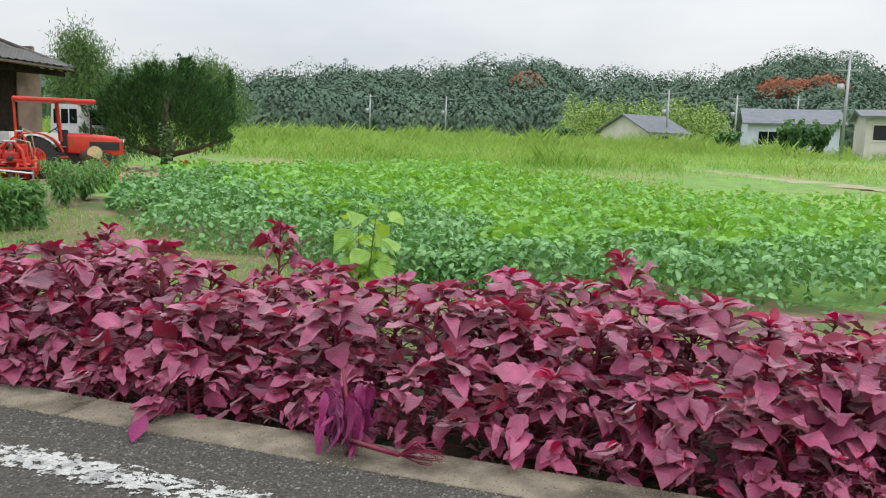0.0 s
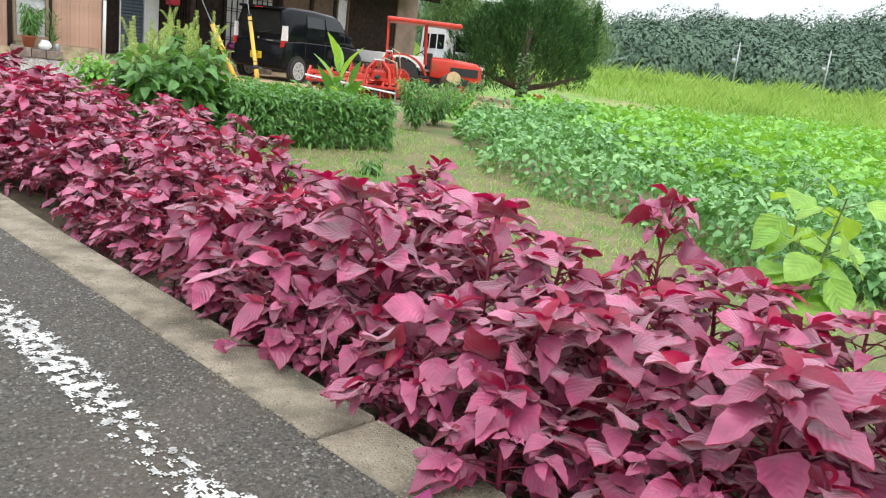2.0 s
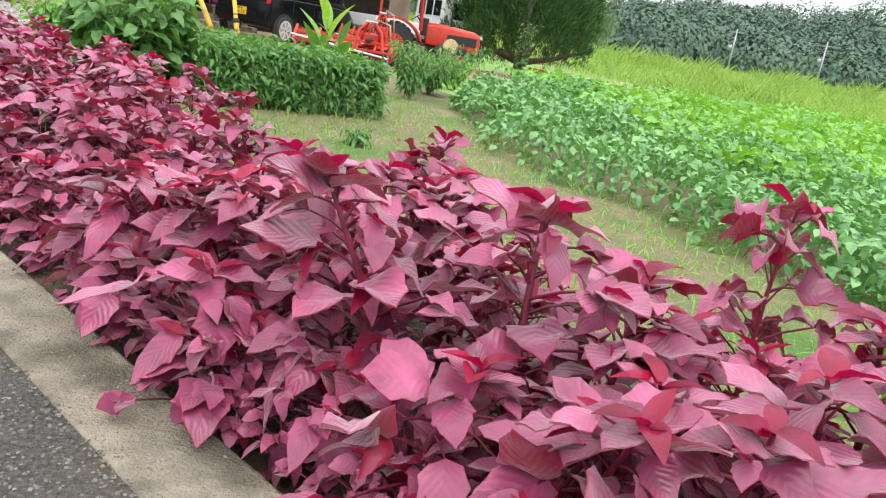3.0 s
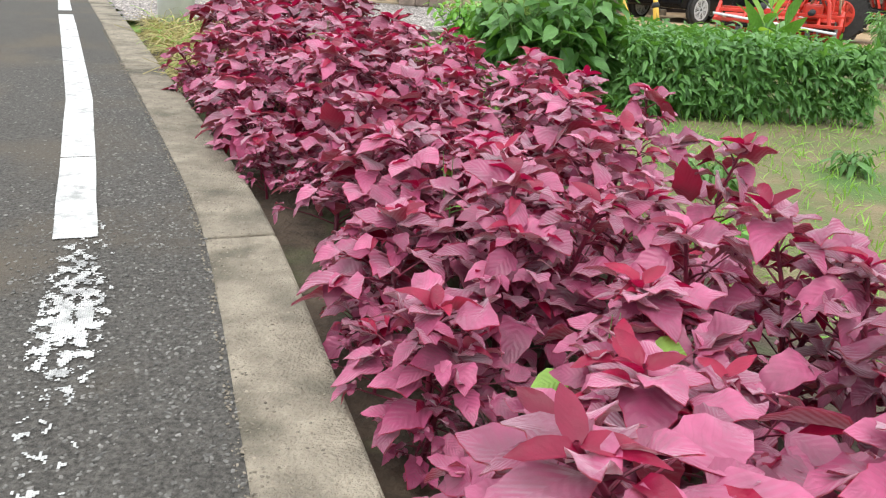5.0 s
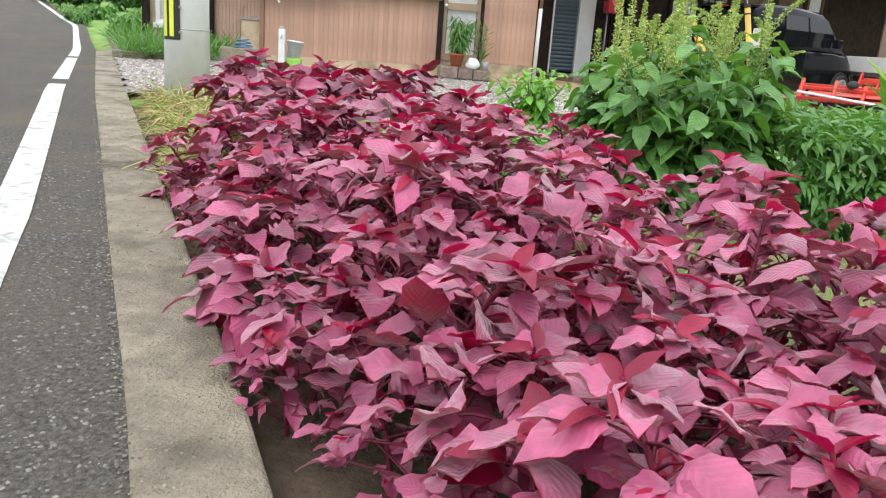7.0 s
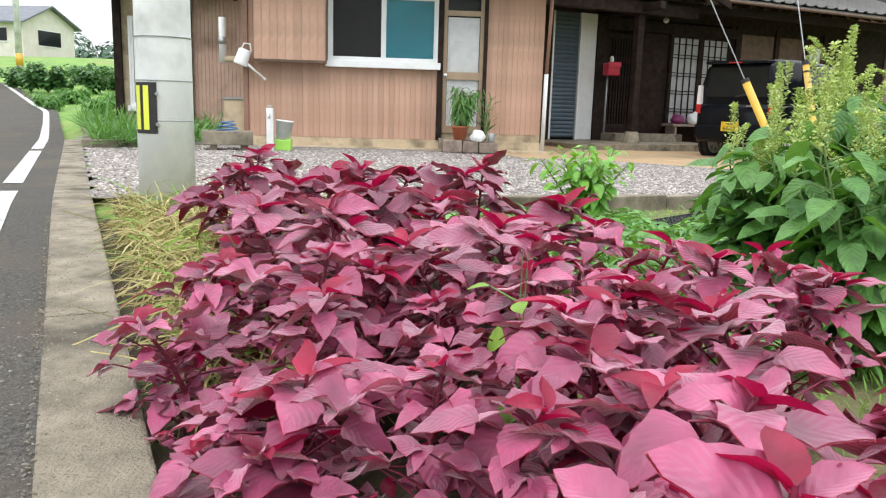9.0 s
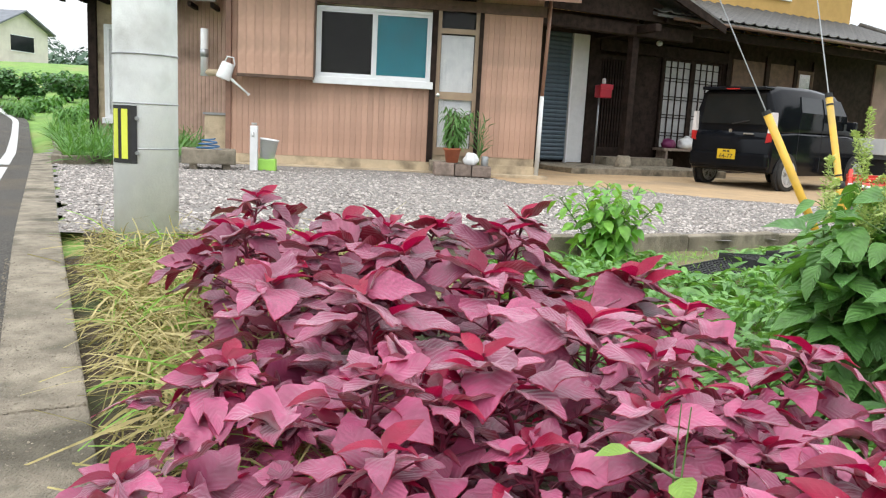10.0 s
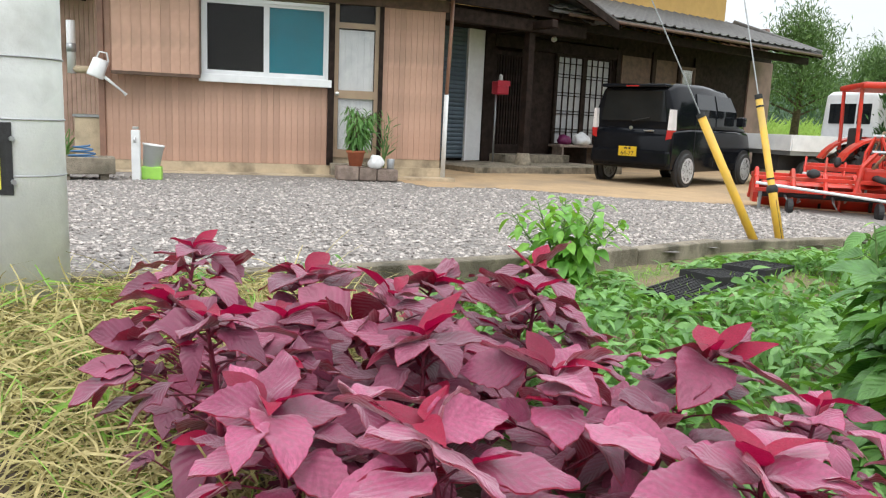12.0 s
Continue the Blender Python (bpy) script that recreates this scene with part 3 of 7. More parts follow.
def stones(name, n, region, zf, smin, smax, material, seed):
    rng = np.random.default_rng(seed)
    P = region(rng, n)
    P = np.column_stack([P, zf(P[:, 0], P[:, 1])])
    s = rng.uniform(smin, smax, len(P))
    S = np.column_stack([s, s * rng.uniform(0.6, 1, len(P)), s * rng.uniform(0.35, 0.6, len(P))])
    R = turns(rng.uniform(0, 6.3, len(P)), rng.normal(0, 0.2, len(P)), rng.normal(0, 0.2, len(P)))
    ob = cloud(name, pebble_shape(), P, R, S, material)
    ob.data.polygons.foreach_set("use_smooth", [False] * len(ob.data.polygons))
    return ob


def near_road(rng, n):
    y = -1 + 11 * rng.beta(1.2, 1.4, n)
    o = -0.2 - rng.beta(1.0, 2.6, n) * 2.4
    return np.column_stack([kin(y) + o, y + o * 0.28])


tagged(stones("road_grit", 24000, near_road, lambda x, y: level(y + 0.31 * (kin(y) - x)) + 0.0, 0.006, 0.019, M_STONECHIP, 5), "pale chippings in the worn asphalt surface", "grit", kind="stuff")

def on_kerb(rng, n):
    y = rng.uniform(-2, 11.5, n)
    o = -0.26 + 0.25 * rng.beta(0.8, 1.6, n)
    return np.column_stack([kin(y) + o, y + o * 0.3])


tagged(stones("kerb_grit", 6500, on_kerb, lambda x, y: level(y + 0.31 * (kin(y) - x)) + 0.006, 0.004, 0.014, mat("kerb_dirt", (0.3, 0.26, 0.2), (0.12, 0.1, 0.075), 20, 0.9, 0.3, 80, island=True), 6), "loose grit and dirt on the kerb", "grit", kind="stuff")
# soil under the red plants, and weedy ground in the garden
soil = strip("garden_bed", np.arange(-8, 12.2, 0.25), 0.01, 1.75, lambda y: level(y) - 0.10, M_SOIL)
tagged(soil, "dark bare soil of the flower bed beside the kerb", "soil", kind="structure")
lawn = sheet("garden_ground", np.arange(-0.6, 8.0, 0.2), np.arange(-6, 15.2, 0.2), land, M_LAWN, lambda x, y: (x > kin(y) + 1.4) & (y < sill_y(x) - 0.05) & (x < 7.6), 0.012)
tagged(lawn, "weedy garden ground between the plant beds", "ground", kind="structure")
yard = sheet("yard", np.arange(-4.6, 12.0, 0.25), np.arange(12.0, 24.5, 0.25), yz, M_GRAVEL, lambda x, y: (y > sill_y(x) + 0.02) & (x > kin(y) - 0.02), 0.004)
tagged(yard, "pale grey gravel forecourt", "yard", kind="structure")


def sand_in(x, y):
    edge = 18.55 + 0.12 * np.sin(x * 1.9) - np.clip((x - 4) * 0.42, 0, 3.6)
    return (y > edge) & (x > 2.9 - (y - 18.5) * 0.3)


sand = sheet("sandy_drive", np.arange(2.4, 16.0, 0.1), np.arange(14.2, 27.0, 0.1), yz, M_SAND, sand_in, 0.009)
tagged(sand, "packed ochre sand in front of the house", "yard", kind="structure")


def gravel_region(rng, n):
    x, y = rng.uniform(-4.3, 7.5, n), 12.3 + 6.9 * rng.beta(1, 1.5, n)
    ok = (y > sill_y(x) + 0.1) & (x > kin(y) + 0.03) & ~sand_in(x, y)
    return np.column_stack([x[ok], y[ok]])


tagged(stones("gravel", 27000, gravel_region, lambda x, y: yz(x, y) + 0.006, 0.024, 0.066, M_PEBBLE, 9), "loose pale crushed gravel stones", "gravel", kind="stuff")

# low concrete sill between garden and forecourt
sill = tagged(root("yard_sill"), "low mossy concrete sill round the forecourt", "sill", kind="structure")
sp = [(-0.98, 12.16), (0.8, 12.38), (2.2, 12.75), (3.2, 13.2), (4.2, 13.65), (5.65, 13.9), (7.0, 14.6), (9.5, 15.15), (12, 15.7)]
for (x0, y0), (x1, y1) in zip(sp, sp[1:]):
    a = math.atan2(y1 - y0, x1 - x0)
    ln = math.hypot(x1 - x0, y1 - y0)
    b = part("sill_block", bx(0.004, ln - 0.004, -0.07, 0.07, -0.25, 0.035, bev=0.012), M_CONC, sill)
    b.matrix_basis = pose(x0, y0, float(yz(x0, y0)), 0, 0, math.degrees(a))

# ---- red amaranth ----
L_BIG = leaf_shape(8, 0.7, 0.22, 0.3, 0.38, 0.022, 0.92, True, 0.07)
L_GREENBIG = leaf_shape(7, 0.62, 0.3, 0.3, 0.4, 0.02)
L_YOUNG = leaf_shape(5, 0.46, 0.5, 0.35, 0.42, 0.01, 0.9)


def amaranth_frame(rng, h, lush=1.0):
    """Stem, petioles and leaf seats of one plant."""
    lean = rng.normal(0, 0.05, 2)
    def spine(t):
        return np.array([lean[0] * t * t * 1.5, lean[1] * t * t * 1.5, h * t])
    old, young, stalks = [], [], [([spine(t) for t in (0, 0.35, 0.7, 1.0)], (0.011, 0.009, 0.007, 0.004))]
    yaw = rng.uniform(0, 6.3)
    n = int(36 * lush)
    for i in range(n):
        t = 0.13 + 0.8 * i / n
        yaw += 2.4 + rng.normal(0, 0.25)
        base = spine(t)
        up = rng.uniform(0.15, 0.7)
        ln = rng.uniform(0.06, 0.12) * (1.3 - 0.65 * t)
        if rng.random() < 0.35 and t < 0.75:
            ln += rng.uniform(0.05, 0.12)
            extra = 3
        else:
            extra = 0
        d = np.array([math.cos(yaw) * math.cos(up), math.sin(yaw) * math.cos(up), math.sin(up)])
        tip = base + d * ln
        stalks.append(([base, base + d * ln * 0.5 + (0, 0, 0.006), tip], (0.004, 0.003, 0.0022)))
        size = rng.uniform(0.065, 0.16) * (1.0 if t < 0.7 else 0.92) * (0.7 + 0.3 * min(1, t * 2.2))
        old.append((tip, yaw + rng.normal(0, 0.2), rng.normal(-0.12 if t < 0.5 else 0.05, 0.24), rng.normal(0, 0.3), size))
        for _ in range(extra):
            a = yaw + rng.uniform(-1.4, 1.4)
            old.append((tip + rng.normal(0, 0.008, 3), a, rng.normal(-0.1, 0.3), rng.normal(0, 0.3), size * rng.uniform(0.5, 0.8)))
        if rng.random() < 0.45:
            young.append((tip, yaw + rng.uniform(-1, 1), rng.normal(0.2, 0.3), rng.normal(0, 0.4), size * 0.6))
    for i in range(8):
        yaw += 2.4 + rng.normal(0, 0.2)
        t = 0.93 + 0.07 * i / 8
        (young if i > 4 else old).append((spine(t) + rng.normal(0, 0.004, 3), yaw, rng.uniform(0.0, 0.5) + 0.05 * i, rng.normal(0, 0.35), rng.uniform(0.10, 0.15) * (1 - 0.05 * i)))
    return stalks, old, young


def seat_arrays(seats):
    P = np.array([s[0] for s in seats])
    return P, turns([s[1] for s in seats], [s[2] for s in seats], [s[3] for s in seats]), np.array([s[4] for s in seats])


def stem_mesh(stalks, material, parent, n=5):
    bm = bmesh.new()
    for pts, rad in stalks:
        tube(bm, pts, rad, n if rad[0] > 0.006 else 3, cap=False)
    return part("stem", bm, material, parent, smooth=True)


def amaranth(seed, h, lush=1.0, leaf=M_LEAF):
    rng = np.random.default_rng(seed)
    stalks, old, young = amaranth_frame(rng, h, lush)
    r = root("amaranth_plant")
    stem_mesh(stalks, M_STEM, r)
    a = cloud("foliage", L_BIG, *seat_arrays(old), leaf, 1.0)
    a.parent = r
    b = cloud("young_foliage", L_YOUNG, *seat_arrays(young), M_YOUNG, 1.0)
    put(b, None, r, "bright crimson top leaves")
    return tagged(r, "dusky crimson leafy amaranth plant in the kerbside bed", "plant", "red amaranth row")


def amaranth_leafwise(seed, h, m, big, dusky):
    """A near plant whose leaves are parts of their own."""
    rng = np.random.default_rng(seed)
    stalks, old, young = amaranth_frame(rng, h, 0.8)
    r = root("amaranth_plant", m)
    stem_mesh(stalks, M_STEM, r)
    for seats, me in ((old, LEAF_MESH if dusky else PINK_MESH), (young, YOUNG_MESH)):
        for k, (p, yaw, pitch, roll, size) in enumerate(seats):
            ob = new("leaf", me[k % len(me)])
            ob.parent = r
            q = Matrix(turns([yaw], [pitch], [roll])[0].tolist()).to_4x4()
            ob.matrix_basis = Matrix.Translation(p.tolist()) @ q @ Matrix.Diagonal((size * big, size * big, size * big, 1))
    return tagged(r, "large-leaved dusky crimson amaranth beside the forecourt", "plant", "red amaranth row")


def leaf_bank(name, material, specs):
    out = []
    for s in specs:
        me = raw_mesh(name, *leaf_shape(*s))
        me.materials.append(material)
        out.append(me)
    return out


LEAF_SPECS = [(14, 0.72, 0.24, 0.34, 0.36, 0.02, 0.95, True, 0.035, 2), (14, 0.66, 0.12, 0.14, 0.36, 0.026, 0.95, True, 0.04, 2), (14, 0.76, 0.3, 0.5, 0.38, 0.022, 0.9, True, 0.035, 2), (14, 0.68, 0.18, 0.0, 0.36, 0.03, 0.95, True, 0.04, 2), (14, 0.62, 0.35, 0.42, 0.34, 0.03, 1.0, True, 0.045, 2)]
LEAF_MESH, PINK_MESH = leaf_bank("leaf", M_LEAF_DARK, LEAF_SPECS), leaf_bank("leaf", M_LEAF, LEAF_SPECS)
YOUNG_MESH = leaf_bank("young_leaf", M_YOUNG, [(7, 0.44, 0.45, 0.4, 0.42, 0.01), (7, 0.5, 0.3, 0.1, 0.4, 0.015)])

protos = [amaranth(100 + k, 0.56, 1.0) for k in range(7)]
dusky = [amaranth(150 + k, 0.56, 1.0, M_LEAF_DARK) for k in range(3)]
small = [amaranth(200 + k, 0.40, 0.8) for k in range(3)]
rng = np.random.default_rng(11)
spots = []
y = -3.2
while y < 10.9:
    first = float(np.interp(y, [-3, 4, 4.6, 5.8, 6.15, 6.9, 7.4, 8.8, 9.6, 10.5], [0.12, 0.14, 0.18, 0.19, 0.3, 0.3, 0.2, 0.25, 0.42, 0.75]))
    wide = float(np.interp(y, [-3, 4.5, 6, 6.9, 7.6, 9.3, 10.2, 11], [1.15, 1.1, 1.2, 1.25, 1.55, 1.75, 1.85, 1.5]))
    for o in np.arange(first, wide, 0.225):
        if o > wide - 0.4 and rng.random() < (0.5 if y < 3 else 0.35):
            continue
        yy = y + rng.normal(0, 0.07)
        spots.append((float(kin(yy)) + o + rng.normal(0, 0.05), yy, o - first))
    y += 0.26
near_spots = [(0.52, 10.15), (0.86, 10.4), (1.18, 10.1), (0.55, 10.6), (0.8, 9.75), (1.32, 10.55), (0.5, 9.55), (1.1, 9.55), (0.75, 9.2), (1.45, 9.8), (1.25, 9.1)]
used = set()
for x, yy, o in spots:
    if any(math.hypot(x - a, yy - b) < 0.24 for a, b in near_spots) or yy > 10.75:
        continue
    bank = dusky if yy > 9.6 else small if o < 0.12 else protos
    p = bank[int(rng.integers(len(bank)))]
    tall = np.interp(yy, [-3, 3, 5.5, 8, 9.5, 11], [1.14, 1.08, 0.92, 0.95, 0.98, 1.05]) * rng.uniform(0.82, 1.15)
    if 2.2 < yy < 4.2 and rng.random() < 0.1:
        tall *= 1.25
    m = pose(x, yy, float(level(yy)) - 0.105, rng.normal(0, 5), rng.normal(0, 5), rng.uniform(0, 360)) @ Matrix.Diagonal((tall, tall, tall, 1))
    if p not in used:
        used.add(p)
        q = p
        q.matrix_basis = m
    else:
        q = copy_thing(p, m)
        q.scale = (tall, tall, tall)
for p in protos + dusky + small:
    if p not in used:
        p.matrix_basis = pose(2.6, 4.9, -0.1)
# seedlings along the kerb
for yy in np.concatenate([np.arange(-3.1, 6.05, 0.21), np.arange(7.1, 9.2, 0.24)]):
    yy = float(yy) + rng.normal(0, 0.05)
    if rng.random() < 0.2:
        continue
    k = rng.uniform(0.45, 0.72)
    q = copy_thing(small[int(rng.integers(3))], pose(float(kin(yy)) + rng.uniform(0.1, 0.16), yy, float(level(yy)) - 0.105, 0, 0, rng.uniform(0, 360)))
    q.scale = (k * 0.85, k * 0.85, k)
# tall sparse plants on the garden side
for x, yy, s in [(2.88, 4.62, 1.3), (2.55, 6.1, 1.15), (2.57, 6.9, 1.12), (2.35, 7.8, 1.08), (2.02, 8.7, 1.05), (2.3, 7.2, 1.1), (3.2, 3.3, 1.5), (2.5, 5.3, 1.15), (3.8, 1.36, 1.42), (3.95, 0.2, 1.3), (2.05, 5.9, 1.1)]:
    p = protos[int(rng.integers(7))]
    q = copy_thing(p, pose(x, yy, float(level(yy)) - 0.13, rng.normal(0, 4), rng.normal(0, 4), rng.uniform(0, 360)))
    q.scale = (0.85, 0.85, s)
for k, (x, yy) in enumerate(near_spots):
    amaranth_leafwise(300 + k, 0.52 + 0.03 * (k % 3), pose(x, yy, float(level(yy)) - 0.105, 0, 0, 60 * k), 1.45, yy > 9.65)


# ---- green plants ----
def heap(name, n, region, zf, top, shape, size, material, seed, tilt=-0.3, spread=0.45):
    """Leaves over a bed: many blades from the soil to the canopy top."""
    rng = np.random.default_rng(seed)
    P = region(rng, n)
    z0 = zf(P[:, 0], P[:, 1])
    h = top(P[:, 0], P[:, 1], rng)
    t = rng.beta(2.6, 1.0, len(P))
    P3 = np.column_stack([P, z0 + h * t])
    R = turns(rng.uniform(0, 6.3, len(P)), rng.normal(tilt, spread, len(P)), rng.normal(0, 0.5, len(P)))
    return cloud(name, shape, P3, R, rng.uniform(*size, len(P)), material)


def lumps(x, y, f=1.6, seed=0.0):
    return 0.5 + 0.5 * np.sin(x * f * 2.1 + seed + 1.7 * np.sin(y * f)) * np.sin(y * f * 2.3 + 1.1 * np.sin(x * f * 1.3))


L_SOY = leaf_shape(3, 0.62, 0.25, 0.25, 0.42)
L_LANCE = leaf_shape(4, 0.32, 0.35, 0.55, 0.4)
L_ROUND = leaf_shape(4, 0.85, 0.2, 0.2, 0.45)
L_BLADE = leaf_shape(3, 0.055, 0.2, 0.5, 0.25, tip=0.7)


def bed_left(y):
    return np.interp(y, [-12, 0.5, 3.5, 8.4, 10.2, 13], [9, 7.2, 5.75, 5.7, 6.7, 8.5]) + 0.16 * np.sin(y * 2.3) + 0.1 * np.sin(y * 5.1 + 1)


def soy_near(rng, n):
    y = rng.uniform(-7, 12.5, n)
    x = bed_left(y) + (2.6 + 1.1 * np.sin(y * 0.9 + 1) + 0.6 * np.sin(y * 2.7)) * rng.beta(1.0, 1.2, n) * 1.25
    return np.column_stack([x, y])


def soy_far(rng, n):
    y = rng.uniform(-14, 15.0, n)
    x = bed_left(y) + 2.0 + 12 * rng.beta(1, 1.7, n)
    ok = y < sill_y(x) - 0.2
    return np.column_stack([x, y])[ok]


tagged(heap("soybean_bed", 30000, soy_near, land, lambda x, y, r: (0.3 + 0.22 * lumps(x, y, 1.2)) * np.clip((x - bed_left(y)) / 0.25 + 0.3, 0.3, 1), L_SOY, (0.055, 0.105), M_SOY, 21), "dense grey-green leafy bean plants in the garden", "crop", kind="stuff")
tagged(heap("sweet_potato_bed", 30000, soy_far, land, lambda x, y, r: 0.26 + 0.22 * lumps(x, y, 0.8, 2.0), leaf_shape(3, 0.7, 0.25, 0.3, 0.4), (0.09, 0.19), M_LIME, 22, -0.2), "bright green leafy crop covering the garden bed", "crop", kind="stuff")


def hedge_region(rng, n):
    x, y = rng.uniform(3.2, 5.05, n), 9.22 + 1.4 * rng.beta(0.7, 1.4, n)
    return np.column_stack([x, y])


def hedge_top(x, y, r):
    return (0.52 + 0.05 * lumps(x, y, 3)) * np.clip(1.05 - np.clip(np.abs(x - 4.12) - 0.85, 0, 1) * 1.8, 0.3, 1)


rng = np.random.default_rng(31)
P = hedge_region(rng, 6500)
face = rng.random(len(P)) < 0.45
P[face, 1] = 9.2 + rng.normal(0, 0.05, face.sum())
hz = hedge_top(P[:, 0], P[:, 1], rng) * np.where(face, rng.uniform(0.15, 1, len(P)), rng.uniform(0.75, 1.05, len(P)))
hedge = cloud("basil_hedge", L_LANCE, np.column_stack([P, land(P[:, 0], P[:, 1]) + hz]), turns(np.where(face, rng.normal(-1.57, 0.8, len(P)), rng.uniform(0, 6.3, len(P))), rng.normal(-0.15, 0.55, len(P)), rng.normal(0, 0.6, len(P))), rng.uniform(0.06, 0.11, len(P)), M_GREEN)
tagged(hedge, "clipped block of dark green leafy herbs in the garden", "hedge", kind="stuff")


def cover_region(rng, n):
    x, y = rng.uniform(1.3, 6.2, n), rng.uniform(9.2, 13.9, n)
    ok = (y < sill_y(x) - 0.25) & (x - kin(y) > 1.6) & ((x < 4.2) | (y > 11.7)) & ~((x > 2.75) & (x < 4.3) & (y > 11.95) & (y < 12.95))
    return np.column_stack([x[ok], y[ok]])


tagged(heap("ground_cover", 17000, cover_region, land, lambda x, y, r: (0.07 + 0.17 * lumps(x, y, 2.2)) * np.clip((sill_y(x) - y) / 1.2, 0.2, 1), L_LANCE, (0.06, 0.135), M_WEED, 23, 0.05, 0.4), "fresh green weeds beside the forecourt sill", "weeds", kind="stuff")


def leafy_plant(name, label, seed, h, spread, n, shape, size, leafmat, stemmat, m, stems=5, tiltm=-0.25, thick=1.0):
    rng = np.random.default_rng(seed)
    r = root(name, m)
    stalks, seats = [], []
    for k in range(stems):
        a, out = rng.uniform(0, 6.3), spread * rng.uniform(0.2, 1.0) * (0.0 if k == 0 else 1.0)
        hh = h * rng.uniform(0.75, 1.0)
        pts = [np.array([out * math.cos(a) * t ** 1.2, out * math.sin(a) * t ** 1.2, hh * t]) for t in (0, 0.35, 0.7, 1)]
        stalks.append((pts, (0.011 * thick, 0.009 * thick, 0.006 * thick, 0.003 * thick)))
        yaw = rng.uniform(0, 6.3)
        for i in range(n // stems):
            t = 0.2 + 0.8 * i / (n // stems)
            yaw += 2.4
            base = np.array([out * math.cos(a) * t ** 1.2, out * math.sin(a) * t ** 1.2, hh * t])
            d = np.array([math.cos(yaw), math.sin(yaw), 0.5]) * rng.uniform(0.03, 0.08)
            stalks.append(([base, base + d * 0.5, base + d], (0.004, 0.003, 0.002)))
            seats.append((base + d, yaw, rng.normal(tiltm, 0.3), rng.normal(0, 0.3), rng.uniform(*size) * (1.1 - 0.4 * t)))
    stem_mesh(stalks, stemmat, r)
    f = cloud("foliage", shape, *seat_arrays(seats), leafmat)
    f.parent = r
    return tagged(r, label, "plant"), stalks


M_GSTEM = mat("green_stem", (0.16, 0.26, 0.08), (0.1, 0.18, 0.05), 20, 0.6, 0.1)


def green_amaranth(seed, h, m):
    """A tall plant with flower spikes."""
    r, stalks = leafy_plant("green_amaranth", "tall green amaranth with pale drooping seed spikes", seed, h * 0.8, 0.34, 200, L_GREENBIG, (0.12, 0.22), M_GREEN, M_GSTEM, m, 8)
    rng = np.random.default_rng(seed + 1)
    V = leaf_shape(2, 0.7, 0.4, 0.1, 0.5)
    tops = [s[0][3] for s in stalks if len(s[0]) == 4]
    for t in tops[::2]:
        for k in range(2):
            P, Y = [], []
            a, lean = rng.uniform(0, 6.3), rng.uniform(0.06, 0.26)
            ln = rng.uniform(0.2, 0.42)
            for i in range(230):
                q = i / 230
                c = t + np.array([math.cos(a) * lean * q * (k > 0), math.sin(a) * lean * q * (k > 0), ln * q - 0.07 * q ** 3])
                rad = (0.016 + 0.012 * math.sin(i * 0.9) ** 2) * (1 - 0.7 * q) * rng.uniform(0.2, 1.1)
                b = i * 2.4
                P.append(c + np.array([math.cos(b) * rad, math.sin(b) * rad, 0]))
                Y.append(b)
            s = tagged(cloud("seed_spike", V, P, turns(Y, rng.normal(0.5, 0.4, len(P)), rng.normal(0, 0.5, len(P))), rng.uniform(0.008, 0.019, len(P)), M_SPIKE), kind="stuff")
            put(s, None, r, "pale green feathery seed spike")
    return r


for k, (x, yy, h) in enumerate([(2.52, 9.62, 1.02), (2.74, 9.92, 1.14), (2.86, 9.45, 1.06), (3.02, 10.0, 1.14), (2.56, 9.28, 0.94), (2.36, 9.8, 0.95), (2.55, 10.1, 1.0), (3.12, 9.66, 1.08)]):
    green_amaranth(400 + 7 * k, h * 1.1, pose(x, yy, float(land(x, yy)), 0, 0, 70 * k))
leafy_plant("weed_plant", "bright green broad-leaved weed at the forecourt edge", 450, 0.6, 0.4, 260, leaf_shape(5, 0.6, 0.3, 0.3, 0.4), (0.09, 0.16), M_LIME, M_GSTEM, pose(2.32, 12.45, 0.08), 9)
leafy_plant("weed_plant", "low fresh green weed at the gravel edge", 452, 0.24, 0.26, 90, L_LANCE, (0.08, 0.13), M_LIME, M_GSTEM, pose(0.2, 12.0, 0.1), 7)
leafy_plant("weed_plant", "low reddish green weed at the gravel edge", 453, 0.26, 0.2, 60, L_LANCE, (0.06, 0.1), M_GREEN, M_GSTEM, pose(0.75, 12.15, 0.1), 6)
leafy_plant("squash_plant", "pale yellow-green broad-leaved squash plant", 455, 0.98, 0.3, 90, leaf_shape(6, 0.95, 0.15, 0.3, 0.42, 0.03), (0.11, 0.2), M_PALE, M_GSTEM, pose(3.5, 2.95, -0.14), 4)
for k, (x, yy, h, sp_, n, mt) in enumerate([(6.3, 10.9, 0.72, 0.6, 560, M_GREEN), (7.0, 11.6, 0.75, 0.7, 560, M_GREEN), (5.5, 11.3, 0.45, 0.4, 260, M_GREEN), (8.2, 12.8, 0.55, 0.6, 360, M_LIME), (3.2, 7.4, 0.2, 0.2, 60, M_GREEN), (4.2, 7.9, 0.16, 0.2, 50, M_GREEN), (5.3, 12.6, 0.4, 0.4, 200, M_LIME)]):
    leafy_plant("garden_bush", "rounded feathery green garden plant", 460 + k, h, sp_, n, L_LANCE, (0.07, 0.14), mt, M_GSTEM, pose(x, yy, float(land(x, yy)), 0, 0, 50 * k), 9)
